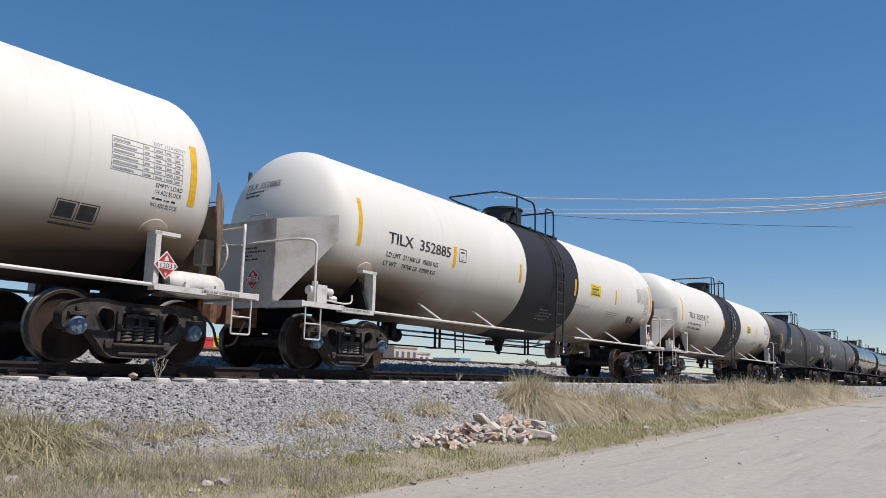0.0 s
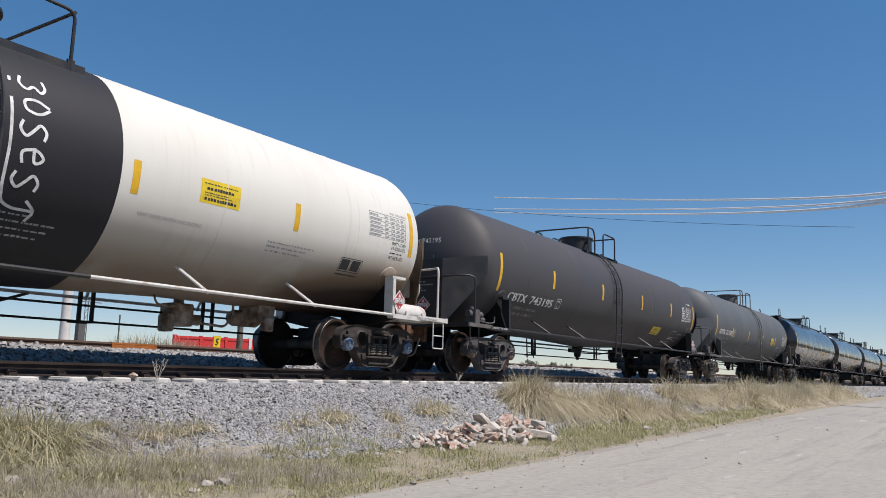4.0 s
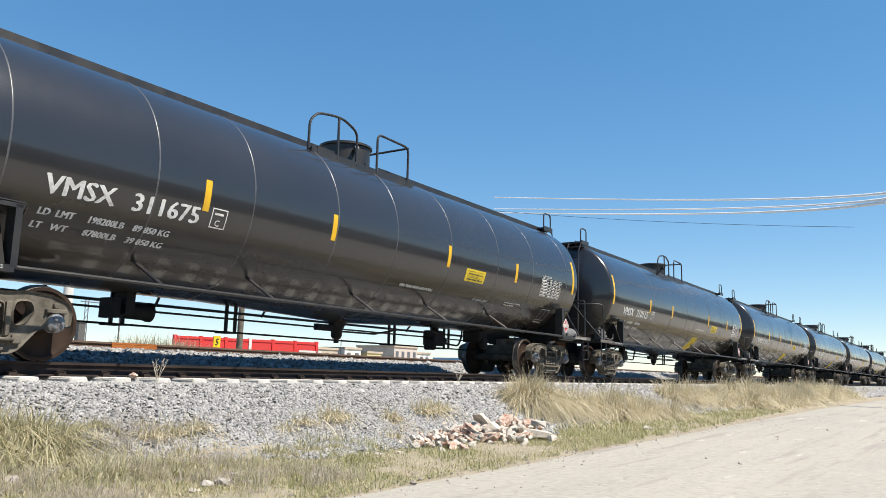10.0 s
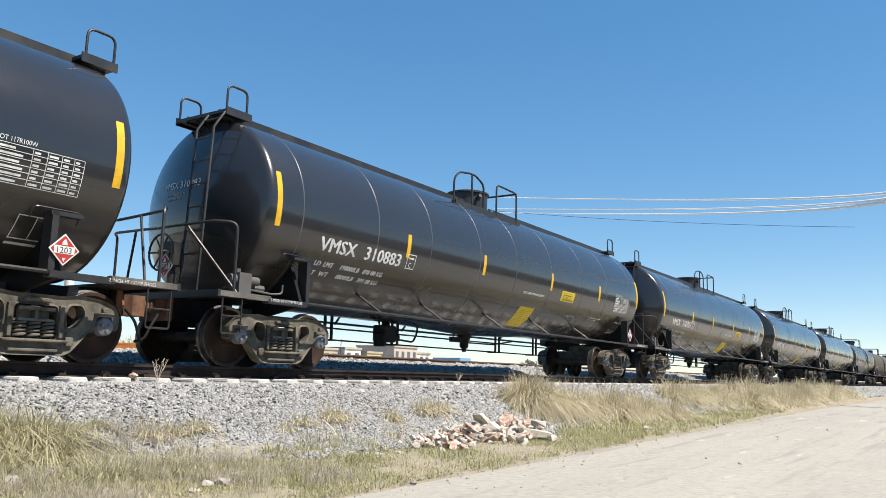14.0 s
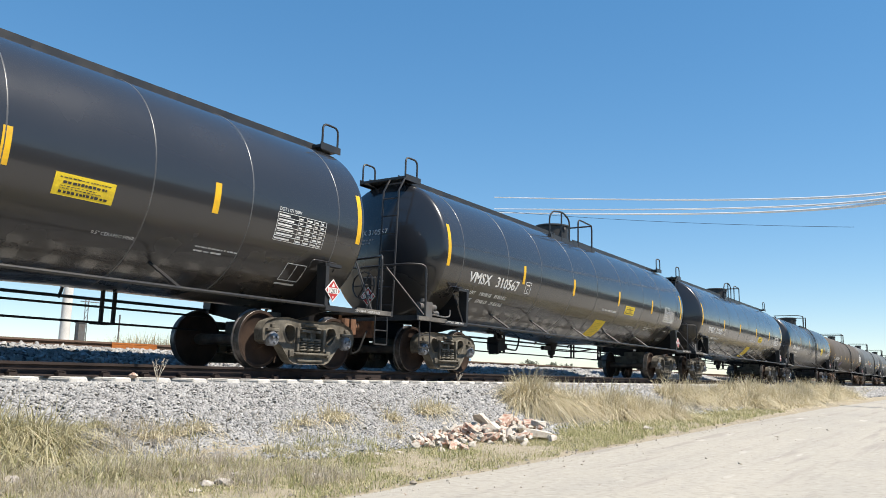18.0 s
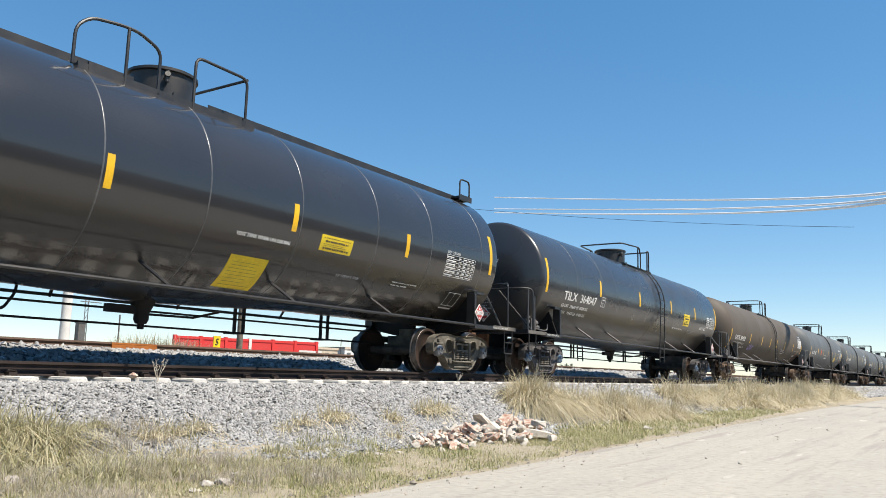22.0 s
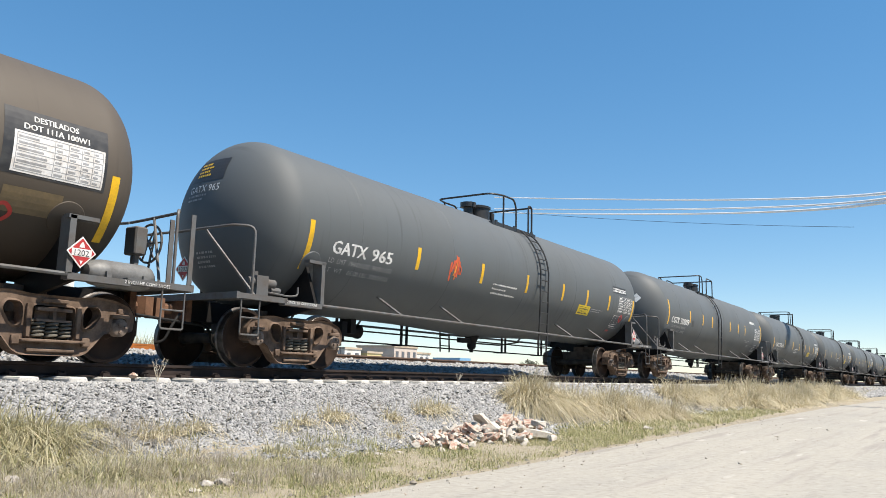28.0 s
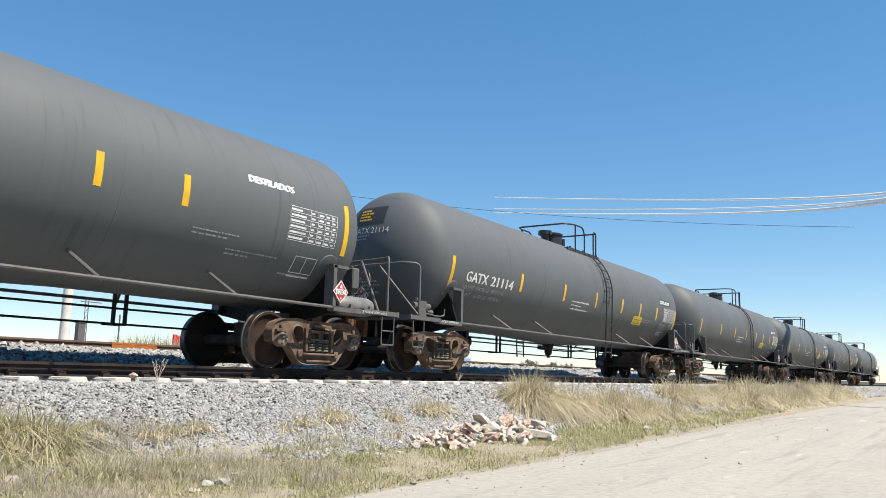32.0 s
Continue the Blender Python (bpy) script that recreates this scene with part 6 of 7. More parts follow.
def build_ballast():
    rng = np.random.default_rng(11)
    pts, sizes = [], []
    # the shoulder that faces the road, thick near the camera and thinner far off
    for x0, x1, per, size in ((2.5, 12, 2700, 0.0275), (12, 20, 1350, 0.038), (20, 32, 330, 0.064), (32, 60, 90, 0.11), (60, 110, 50, 0.12)):
        n = int((x1 - x0) * 2.9 * per)
        x, y = rng.uniform(x0, x1, n), rng.uniform(6.0, 9.2, n)
        toe = np.interp(x, TOE_X, TOE_Y) + 0.12 * np.sin(x * 2.3 + 1) + rng.normal(0, 0.20, n)
        keep = y > toe
        x, y = x[keep], y[keep]
        z = np.interp(y, PROFILE_Y, PROFILE_Z)
        pts.append(np.stack([x, y, z + rng.uniform(-0.012, 0.022, len(x))], -1))
        sizes.append(size * rng.lognormal(0, 0.28, len(x)))
    # between the rails and up to the far track
    for x0, x1, y0, y1, per, size in ((2.5, 45, 9.2, 11.9, 150, 0.055), (3, 22, 11.9, 14.2, 420, 0.052), (22, 50, 11.9, 14.2, 120, 0.09), (3, 50, 14.2, 16.6, 90, 0.075)):
        n = int((x1 - x0) * (y1 - y0) * per)
        x, y = rng.uniform(x0, x1, n), rng.uniform(y0, y1, n)
        z = np.interp(y, PROFILE_Y, PROFILE_Z)
        pts.append(np.stack([x, y, z + rng.uniform(-0.015, 0.02, n)], -1))
        sizes.append(size * rng.lognormal(0, 0.28, n))
    me = scatter_mesh("ballast", np.concatenate(pts), np.concatenate(sizes), 12)
    me.materials.append(MAT["ballast"])
    tagged(new("ballast", me), "grey crushed-stone ballast heaped along the track", "ballast", kind="stuff")


def build_track(name, yc, top, x0, x1, label):
    """Two rails with head, web and foot on concrete sleepers."""
    trk = thing(name, label, "railway track", kind="structure")
    prof = [(-0.037, 0.0), (0.037, 0.0), (0.037, -0.035), (0.010, -0.05), (0.010, -0.145), (0.075, -0.165), (0.075, -0.176), (-0.075, -0.176), (-0.075, -0.165), (-0.010, -0.145), (-0.010, -0.05), (-0.037, -0.035)]
    for sy in (-1, 1):
        bm = bmesh.new()
        ra = [bm.verts.new((x0, yc + sy * 0.755 + a, top + b)) for a, b in prof]
        rb = [bm.verts.new((x1, yc + sy * 0.755 + a, top + b)) for a, b in prof]
        for i in range(len(prof)):
            j = (i + 1) % len(prof)
            bm.faces.new((ra[i], ra[j], rb[j], rb[i])).material_index = 1 if i == 0 else 0
        part("rail", bm, [MAT["rail" if yc < 12 else "rail_pale"], MAT["rail_top"]], trk, "rusty rail with a polished head", smooth=False)

    if yc > 12:   # a length of fresh rust on the far rail
        bm = bmesh.new()
        add_box(bm, 9.44, 10.49, yc - 0.755 - 0.045, yc - 0.755 - 0.036, top - 0.035, top - 0.003)
        add_box(bm, 9.44, 10.49, yc - 0.755 - 0.050, yc - 0.755 - 0.012, top - 0.150, top - 0.040)
        part("rust_patch", bm, MAT["rust_orange"], trk, "fresh orange rust", smooth=False)

    def sleeper():
        bm = bmesh.new()
        pts = [(-0.14, -0.36), (0.14, -0.36), (0.12, -0.19), (0.10, -0.176), (-0.10, -0.176), (-0.12, -0.19)]
        add_poly(bm, pts, -1.28, 1.28)
        bmesh.ops.bevel(bm, geom=bm.edges[:], offset=0.015, segments=1, affect="EDGES")
        return mesh_of("sleeper", bm, MAT["concrete"])

    def clip():
        bm = bmesh.new()
        add_box(bm, -0.05, 0.05, -0.05, 0.05, -0.176, -0.13)
        add_tube(bm, fillet([(-0.05, -0.02, -0.12), (0.0, 0.05, -0.11), (0.05, -0.02, -0.12)], 0.03), 0.012, 5)
        return mesh_of("rail_clip", bm, MAT["rail"])
    x = x0 if x0 > -9 else -9
    while x < min(x1, 62):
        t = part("sleeper", shared("sleeper", sleeper), None, trk, at=pose(x, yc, top))
        if x < 32:
            for sy in (-1, 1):
                part("rail_clip", shared("clip", clip), None, t, at=pose(0, sy * 0.755 - 0.11, 0))
        x += 0.61
    return trk


# ---- plants ----
def blade_arrays(rng, roots, height, width, lean, droop):
    """Bent, tapered grass blades as quads: three rows of two points and a tip each."""
    n = len(roots)
    a = rng.uniform(0, 2 * np.pi, n)
    out = np.stack([np.cos(a), np.sin(a), 0 * a], -1)
    side = np.stack([-np.sin(a), np.cos(a), 0 * a], -1) * (width * rng.uniform(0.6, 1.3, n))[:, None]
    h = height * rng.uniform(0.55, 1.15, n)
    ln = np.abs(rng.normal(0, lean, n)) + 0.02
    kink = np.stack([-np.sin(a), np.cos(a), 0 * a], -1) * (h * rng.normal(0, 0.22, n))[:, None]
    rows = []
    for t, w in ((0.0, 1.0), (0.4, 0.85), (0.75, 0.5), (1.0, 0.08)):
        c = roots + out * (ln * h * t ** 1.6)[:, None] + kink * t * t
        c[:, 2] += h * (t - droop * t ** 3 * ln)
        rows += [c - side * w * 0.5, c + side * w * 0.5]
    v = np.stack(rows, 1).reshape(-1, 3)
    base = 8 * np.arange(n)[:, None, None]
    q = np.array([(0, 1, 3, 2), (2, 3, 5, 4), (4, 5, 7, 6)])[None] + base
    return v, q.reshape(-1, 4)


def grass_mesh(name, seed, parts, mats):
    """Joins several lots of blades; each lot: roots, height, width, lean, droop, material index."""
    rng = np.random.default_rng(seed)
    vs, qs, ids, n = [], [], [], 0
    for roots, height, width, lean, droop, mi in parts:
        v, q = blade_arrays(rng, roots, height, width, lean, droop)
        vs.append(v), qs.append(q + n), ids.append(np.full(len(q), mi))
        n += len(v)
    me = quads_mesh(name, np.concatenate(vs), np.concatenate(qs))
    for m in mats:
        me.materials.append(m)
    me.polygons.foreach_set("material_index", np.concatenate(ids).astype(np.int32))
    return me


def clump_mesh(seed, radius, height, count, green=0.15, straw="straw", wide=1.0):
    rng = np.random.default_rng(seed)

    def ring(n, r):
        a, d = rng.uniform(0, 2 * np.pi, n), r * np.sqrt(rng.uniform(0, 1, n))
        return np.stack([d * np.cos(a), d * np.sin(a), -0.03 + 0 * a], -1)
    g = int(count * green)
    return grass_mesh("dry_grass_clump", seed, [
        (ring(count - g, radius), height, 0.009 * wide, 1.3, 0.85, 0), (ring(int(count * 1.2), radius * 1.5), height * 0.55, 0.011 * wide, 2.0, 0.7, 0),
        (ring(g, radius), height * 0.6, 0.012, 0.6, 0.5, 1)], [MAT[straw], MAT["green"]])


def surface(x, y):
    return ground_height(x, y)


def build_grass():
    rng = np.random.default_rng(21)

    def field(n, x0, x1, y0, y1, test):
        x, y = rng.uniform(x0, x1, n), rng.uniform(y0, y1, n)
        keep = np.array([test(a, b) for a, b in zip(x, y)])
        x, y = x[keep], y[keep]
        z = np.interp(y, PROFILE_Y, PROFILE_Z)
        return np.stack([x, y, z - 0.01], -1)

    def patchy(x, y, s, lim):
        return noise.noise(Vector((x * s, y * s, 3.3))) + 0.35 * noise.noise(Vector((x * 3.7, y * 3.7, 9.1))) > lim

    toe = lambda x: float(np.interp(x, TOE_X, TOE_Y)) + 0.05 + 0.15 * math.sin(x * 2.9)
    verge = lambda x, y: road_edge(x) - 0.02 + 0.22 * noise.noise(Vector((x * 1.3, 0, 5))) < y < toe(x) and patchy(x, y, 1.1, -0.38 if x < 8.5 else -0.8)
    near = field(52000, 2.5, 14, 4.5, 7.3, verge)
    mid = field(16000, 14, 30, 4.7, 7.4, verge)
    far = field(13000, 30, 95, 5.3, 8.6, lambda x, y: y > road_edge(x) + 0.1)
    dry = field(15000, 2.5, 12, 4.6, 7.4, lambda x, y: y > road_edge(x) + 0.15 and patchy(x, y, 1.5, 0.05))
    left = field(11000, 2.6, 5.3, 5.2, 7.8, lambda x, y: patchy(x, y, 1.9, 0.06))
    stems = field(5200, 3.2, 8.4, 5.2, 7.5, lambda x, y: patchy(x + 4, y, 1.7, 0.18))
    sparse = field(2600, 3, 14, 7.0, 8.0, lambda x, y: patchy(x, y, 1.9, 0.22))
    twigs = field(12000, 2.8, 6.2, 4.9, 7.8, lambda x, y: patchy(x + 9, y, 1.3, -0.06))
    lots = [(near, 0.068, 0.008, 1.5, 0.6, 1), (mid, 0.12, 0.013, 1.1, 0.6, 1), (far, 0.2, 0.03, 0.8, 0.5, 0),
            (dry, 0.11, 0.007, 1.6, 0.7, 0), (left, 0.14, 0.008, 1.7, 0.6, 3), (sparse, 0.16, 0.005, 1.2, 0.5, 2), (twigs, 0.22, 0.004, 1.2, 0.5, 2), (stems, 0.20, 0.008, 0.9, 0.5, 1)]
    me = grass_mesh("verge_grass", 22, lots, [MAT["straw"], MAT["green"], MAT["twig"], MAT["tangle"]])
    tagged(new("verge_grass", me), "short dry and green grass along the road", "grass", kind="stuff")

    makes = [clump_mesh(31, 0.28, 0.54, 330, 0.30, "tangle", 1.5), clump_mesh(32, 0.34, 0.80, 300, 0.08, "straw", 1.7), clump_mesh(33, 0.20, 0.32, 260, 0.25, "tangle"), clump_mesh(34, 0.30, 0.95, 280, 0.05, "straw", 1.8), clump_mesh(35, 0.12, 0.22, 120, 0.1)]

    def clump(k, x, y, turn, size=1.0):
        ob = new("dry_grass_clump", makes[k])
        ob.matrix_basis = pose(x, y, surface(x, y), 0, 0, turn) @ Matrix.Scale(size, 4)
        tagged(ob, ("tall straw-coloured grass clump beside the track", "tall dry grass clump beside the track", "low dry grass clump on the verge", "tall bleached grass clump beside the track", "small dry tuft among the ballast")[k], "grass clump", "dry grass clumps")
    rnd = random.Random(8)
    # the clumps at the ballast's foot near the camera
    for k, x, y, size in ((0, 4.35, 7.55, 0.9), (0, 4.05, 7.75, 0.85), (2, 4.75, 7.72, 0.6), (0, 3.7, 7.35, 0.9), (2, 4.2, 7.15, 1.2), (2, 3.6, 6.9, 1.2), (2, 5.05, 7.78, 0.55),
                          (4, 5.6, 7.55, 1.3), (4, 5.9, 7.6, 1.2), (4, 6.3, 7.65, 1.2), (2, 4.9, 6.5, 0.9), (2, 4.3, 6.3, 1.0), (4, 5.6, 6.9, 1.3), (2, 6.6, 6.6, 0.8), (2, 7.1, 6.6, 0.7), (2, 7.6, 6.6, 0.6),
                          (4, 8.05, 7.65, 1.2), (4, 8.7, 7.72, 1.5), (4, 8.9, 7.76, 1.3), (4, 10.05, 7.66, 1.3), (4, 11.1, 7.8, 1.5), (4, 11.4, 7.82, 1.6), (4, 11.75, 7.86, 1.5), (4, 9.2, 6.9, 1.2), (4, 7.6, 7.5, 1.0)):
        clump(k, x, y, rnd.uniform(0, 360), size)
    # the two thickets further on
    for i in range(40):
        x = rnd.uniform(14.6, 20.2)
        y = 8.1 - 0.26 * (x - 14.6) * rnd.uniform(0.3, 1.25) + rnd.uniform(-0.35, 0.2)
        clump(rnd.choice((1, 1, 3, 1, 2)), x, max(5.9, y), rnd.uniform(0, 360), rnd.uniform(0.75, 1.1))
    for i in range(66):
        x = rnd.uniform(23.6, 62)
        y = rnd.uniform(max(6.6, road_edge(x) + 0.3), 8.3) if x > 27 else rnd.uniform(7.7, 8.5)
        clump(rnd.choice((1, 1, 1, 3)), x, y, rnd.uniform(0, 360), rnd.uniform(0.85, 1.25))
    # beyond the far track
    for i in range(44):
        q = (i % 22) / 21
        clump(1, 13.2 + 3.2 * q + rnd.uniform(-0.15, 0.15), 19.3 + 0.5 * (i // 22) + rnd.uniform(-0.3, 0.4), rnd.uniform(0, 360), 1.40 - 0.55 * abs(q - 0.35))
    for i in range(3):
        # thin dead stalks between the sleepers
        bm = bmesh.new()
        r2 = random.Random(40 + i)
        for k in range(5):
            a, b = r2.uniform(-0.10, 0.10), r2.uniform(-0.05, 0.05)
            h = r2.uniform(0.12, 0.24) if i else r2.uniform(0.16, 0.30)
            add_tube(bm, [(0, 0, 0), (a * 0.4, b, h * 0.5), (a, b * 2, h)], 0.0032, 5)
            for j in range(3):
                q = 0.5 + 0.16 * j
                add_tube(bm, [(a * q, b, h * q), (a * q + r2.uniform(-0.05, 0.05), b, h * q + 0.06)], 0.002, 4)
        ob = new("dead_weed", mesh_of("dead_weed", bm, MAT["weed"]))
        ob.matrix_basis = pose(*((6.52, 8.70), (4.15, 8.75), (13.9, 8.85))[i], 0.86)
        tagged(ob, "thin dead weed stalks standing in the ballast", "weed", "dead weeds")


# ---- rubble and stones ----
def stone_mesh(seed, points=13, flat=0.7, mat="pale_stone"):
    rnd = random.Random(seed)
    bm = bmesh.new()
    for _ in range(points):
        v = Vector((rnd.gauss(0, 1), rnd.gauss(0, 1), rnd.gauss(0, 1))).normalized() * rnd.uniform(0.8, 1.05)
        bm.verts.new((v.x * 0.5, v.y * 0.42, v.z * 0.5 * flat))
    bmesh.ops.convex_hull(bm, input=bm.verts)
    return mesh_of("stone", bm, MAT[mat])


def brick_mesh(seed, mat="brick_red"):
    rnd = random.Random(seed)
    bm = bmesh.new()
    add_box(bm, -0.5, 0.5, -0.26, 0.26, -0.16, 0.16)
    for v in bm.verts:
        v.co += Vector((rnd.uniform(-0.15, 0.15), rnd.uniform(-0.09, 0.09), rnd.uniform(-0.06, 0.06)))
    bmesh.ops.bevel(bm, geom=bm.edges[:], offset=0.03, segments=1, affect="EDGES")
    return mesh_of("brick", bm, MAT[mat])


def build_rubble():
    rnd = random.Random(17)
    pile = thing("rubble_pile", "heap of broken red bricks and pale stones", "rubble")
    stones = [stone_mesh(i) for i in range(7)] + [stone_mesh(60 + i, 12, 0.6, "brick_red") for i in range(4)]
    field_stones = [stone_mesh(80 + i, 14, 0.42, "field_stone") for i in range(7)]
    bricks = [brick_mesh(i) for i in range(3)] + [brick_mesh(9, "pale_stone")]
    # a long low heap: small pieces at the leading end, large blocks at the other
    for i in range(230):
        t = rnd.random() ** 0.85
        x = 8.62 + 2.85 * t + rnd.gauss(0, 0.12)
        wide = 0.28 + 0.42 * t
        q = max(-1.6, min(1.6, rnd.gauss(0, 0.62)))
        y = 6.18 + 0.06 * t + wide * q
        hump = (0.05 + 0.20 * t) * max(0.0, 1 - (q / 1.5) ** 2)
        size = rnd.uniform(0.06, 0.14) + 0.13 * t * rnd.random()
        z = surface(x, y) + hump * rnd.uniform(0.25, 1.0) + 0.02
        brick = rnd.random() < 0.14
        me = rnd.choice(bricks if brick else stones)
        ob = part("brick" if brick else "stone", me, None, pile, at=pose(x, y, z, rnd.uniform(-35, 35), rnd.uniform(-35, 35), rnd.uniform(0, 360)) @ Matrix.Scale(size * (1.35 if brick else 1.0), 4))
    for x, y, z, sx, sy, sz, rz, ry, me in ((11.45, 5.78, 0.20, 0.62, 0.34, 0.34, -20, 8, 3), (12.05, 6.20, 0.34, 0.42, 0.36, 0.34, 30, -6, 1), (10.55, 6.02, 0.34, 0.62, 0.26, 0.34, -28, 18, 0), (10.65, 5.82, 0.17, 0.36, 0.36, 0.42, 15, 5, 2), (11.3, 6.25, 0.46, 0.46, 0.34, 0.40, 12, -12, 1), (10.9, 6.45, 0.52, 0.5, 0.30, 0.3, -15, 22, 2), (11.85, 5.95, 0.42, 0.34, 0.30, 0.26, 40, 0, 3), (9.0, 6.15, 0.14, 0.24, 0.2, 0.2, 0, 0, 2)):
        m = (stones[3], bricks[0], stones[5], bricks[3])[me]
        part("block", m, None, pile, at=pose(x, y, 0.10 + (z - 0.10) * 0.60, 0, ry, rz) @ Matrix.Diagonal((sx, sy, sz, 1)))
    for x, y, size, k in ((4.72, 5.52, 0.20, 0), (4.88, 5.50, 0.24, 1), (4.45, 5.35, 0.16, 2), (5.85, 5.30, 0.17, 3), (3.55, 6.45, 0.24, 4), (3.72, 6.5, 0.2, 5), (4.4, 6.6, 0.13, 6), (7.65, 5.95, 0.17, 2), (8.0, 5.92, 0.14, 1), (5.25, 5.75, 0.20, 6), (5.1, 5.42, 0.15, 3), (25.2, 8.35, 0.5, 1), (15.8, 5.5, 0.35, 2)):
        ob = new("loose_stone", field_stones[k])
        ob.matrix_basis = pose(x, y, surface(x, y) + size * 0.06, 0, 0, 70 * k) @ Matrix.Scale(size, 4)
        tagged(ob, "pale loose stone lying in the dry grass", "stone", "loose stones")
    ob = new("broken_brick", stones[7])
    ob.matrix_basis = pose(6.30, 8.90, 0.93, 0, 20, 15) @ Matrix.Scale(0.15, 4)
    tagged(ob, "orange broken brick lying at the sleeper ends", "brick")
    # grit and pebbles scattered over the road and its edge
    rng = np.random.default_rng(5)
    n = 2600
    x = rng.uniform(3.5, 30, n)
    y = rng.uniform(-2.0, 5.2, n)
    edge = np.array([road_edge(a) for a in x])
    near = rng.uniform(0, 1, n) < 0.55
    y = np.where(near, edge + rng.normal(0, 0.22, n), np.minimum(y, edge))
    me = scatter_mesh("road_grit", np.stack([x, y, 0.026 + 0 * x], -1), 0.009 * rng.lognormal(0, 0.5, n), 6)
    me.materials.append(MAT["grit"])
    tagged(new("road_grit", me), "grit and small pebbles scattered on the road", "grit", kind="stuff")


# ---- what stands beyond the tracks ----
def utility_pole():
    p = thing("utility_pole", "white concrete utility pole with a wooden crossarm", "utility pole", at=pose(14.35, 24.0, 0.38))
    bm = bmesh.new()
    add_lathe(bm, [(0, 0.17), (3.0, 0.15), (8.35, 0.10), (8.36, 0.02)], 14, "z")
    part("pole", bm, MAT["pole_white"], p)
    bm = bmesh.new()
    add_box(bm, -0.62, 0.62, -0.19, -0.11, 7.32, 7.44)
    bmesh.ops.rotate(bm, verts=bm.verts, cent=(0, -0.15, 7.38), matrix=Matrix.Rotation(radians(-4), 3, "Y"))
    part("crossarm", bm, MAT["frame_grey"], p)
    for x in (-0.55, -0.25, 0.3, 0.58):
        bm = bmesh.new()
        add_lathe(bm, [(7.42, 0.02), (7.5, 0.035), (7.53, 0.05), (7.57, 0.03), (7.60, 0.05), (7.65, 0.02)], 8, "z", (x, -0.15, 0.04 * x))
        part("insulator", bm, MAT["pole_white"], p)
    for i, x in enumerate((-0.55, -0.25, 0.58)):
        bm = bmesh.new()
        pts = [(x - 34 * t, -0.15 + 6 * t, 7.6 - 1.6 * t * (1 - t) * 2 - 1.2 * t) for t in np.linspace(0, 1, 14)]
        add_tube(bm, pts, 0.012, 5)
        part("wire", bm, MAT["rubber"], p)


def build_wires():
    line = thing("power_line", "sagging overhead power cables, sunlit white and dark", "power line")
    def curve(a, b, c, lo, hi, n=36):
        a, b, c = Vector(a), Vector(b), Vector(c)
        out = []
        for i in range(n):
            t = lo + (hi - lo) * i / (n - 1)
            out.append(a * (2 * (t - 0.5) * (t - 1)) + b * (-4 * t * (t - 1)) + c * (2 * t * (t - 0.5)))
        return out
    for a, b, c, r, m in (((136.5, 75.55, 36.56), (88.78, 26.87, 21.57), (48.78, 3.27, 11.53), 0.092, "cable_white"),
                          ((136.94, 75.77, 34.33), (88.99, 26.96, 20.52), (48.84, 3.29, 11.23), 0.08, "cable_white"),
                          ((137.09, 75.84, 33.55), (89.09, 27.0, 19.98), (48.88, 3.3, 11.05), 0.092, "cable_white"),
                          ((85.36, 80.08, 27.53), (106.74, 49.36, 24.94), (117.46, 12.66, 22.1), 0.026, "rubber")):
        bm = bmesh.new()
        pts = curve(a, b, c, -0.05, 1.01)
        if m == "cable_white":   # on across the road to their pole
            pts += [pts[-1].lerp(Vector((36.0, -10.9, 9.9 + (a[2] - 34) * 0.2)), q) for q in (0.5, 1.0)]
        add_tube(bm, pts, r, 6)
        part("cable", bm, MAT[m], line)
    bm = bmesh.new()
    add_lathe(bm, [(-0.3, 0.19), (4.0, 0.16), (10.8, 0.11), (10.81, 0.02)], 12, "z", (36.0, -11.0, 0))
    part("pole", bm, MAT["pole_white"], line, "tall concrete pole across the road")


def unseen_roadside_wall():
    """A plain unseen wall, added across the road to darken tank reflections and sky fill."""
    bm = bmesh.new()
    add_box(bm, -120, 420, -15.4, -15.0, -0.3, 5.6)
    add_box(bm, -120, 420, -15.5, -14.9, 5.6, 5.75)
    ob = new("unseen_wall", mesh_of("unseen_wall", bm, MAT["wall_block"]))
    tagged(ob, "plain unseen wall added across the road to darken reflections", "wall", kind="structure")


def red_wall():
    """A long red boundary wall with posts and a white notice."""
    w = thing("red_wall", "long red painted wall with white posts", "wall")
    a, b = Vector((33.9, 43.8, 0)), Vector((44.0, 40.5, 0))
    d = (b - a).normalized()
    turn = math.degrees(math.atan2(d.y, d.x))
    n = 6
    step = (b - a).length / n
    for i in range(n):
        bm = bmesh.new()
        add_box(bm, 0.04, step - 0.04, -0.08, 0.08, -0.1, 2.95)
        add_box(bm, 0.0, step, -0.12, 0.12, 2.95, 3.12)
        add_box(bm, 0.04, step - 0.04, -0.11, -0.08, 2.3, 2.42)
        part("panel", bm, MAT["wall_red"], w, at=pose(*(a + d * step * i), 0, 0, turn))
    for i in range(n + 1):
        bm = bmesh.new()
        add_box(bm, -0.10, 0.10, -0.15, 0.15, -0.1, 3.18)
        part("post", bm, MAT["wall_white" if i in (3,) else "wall_red"], w, at=pose(*(a + d * step * i), 0, 0, turn))
    bm = bmesh.new()
    add_box(bm, 0.3, 2.2, -0.15, -0.13, 1.9, 2.5)
    part("notice_board", bm, MAT["wall_white"], w, at=pose(*(a + d * step * (n - 1)), 0, 0, turn))


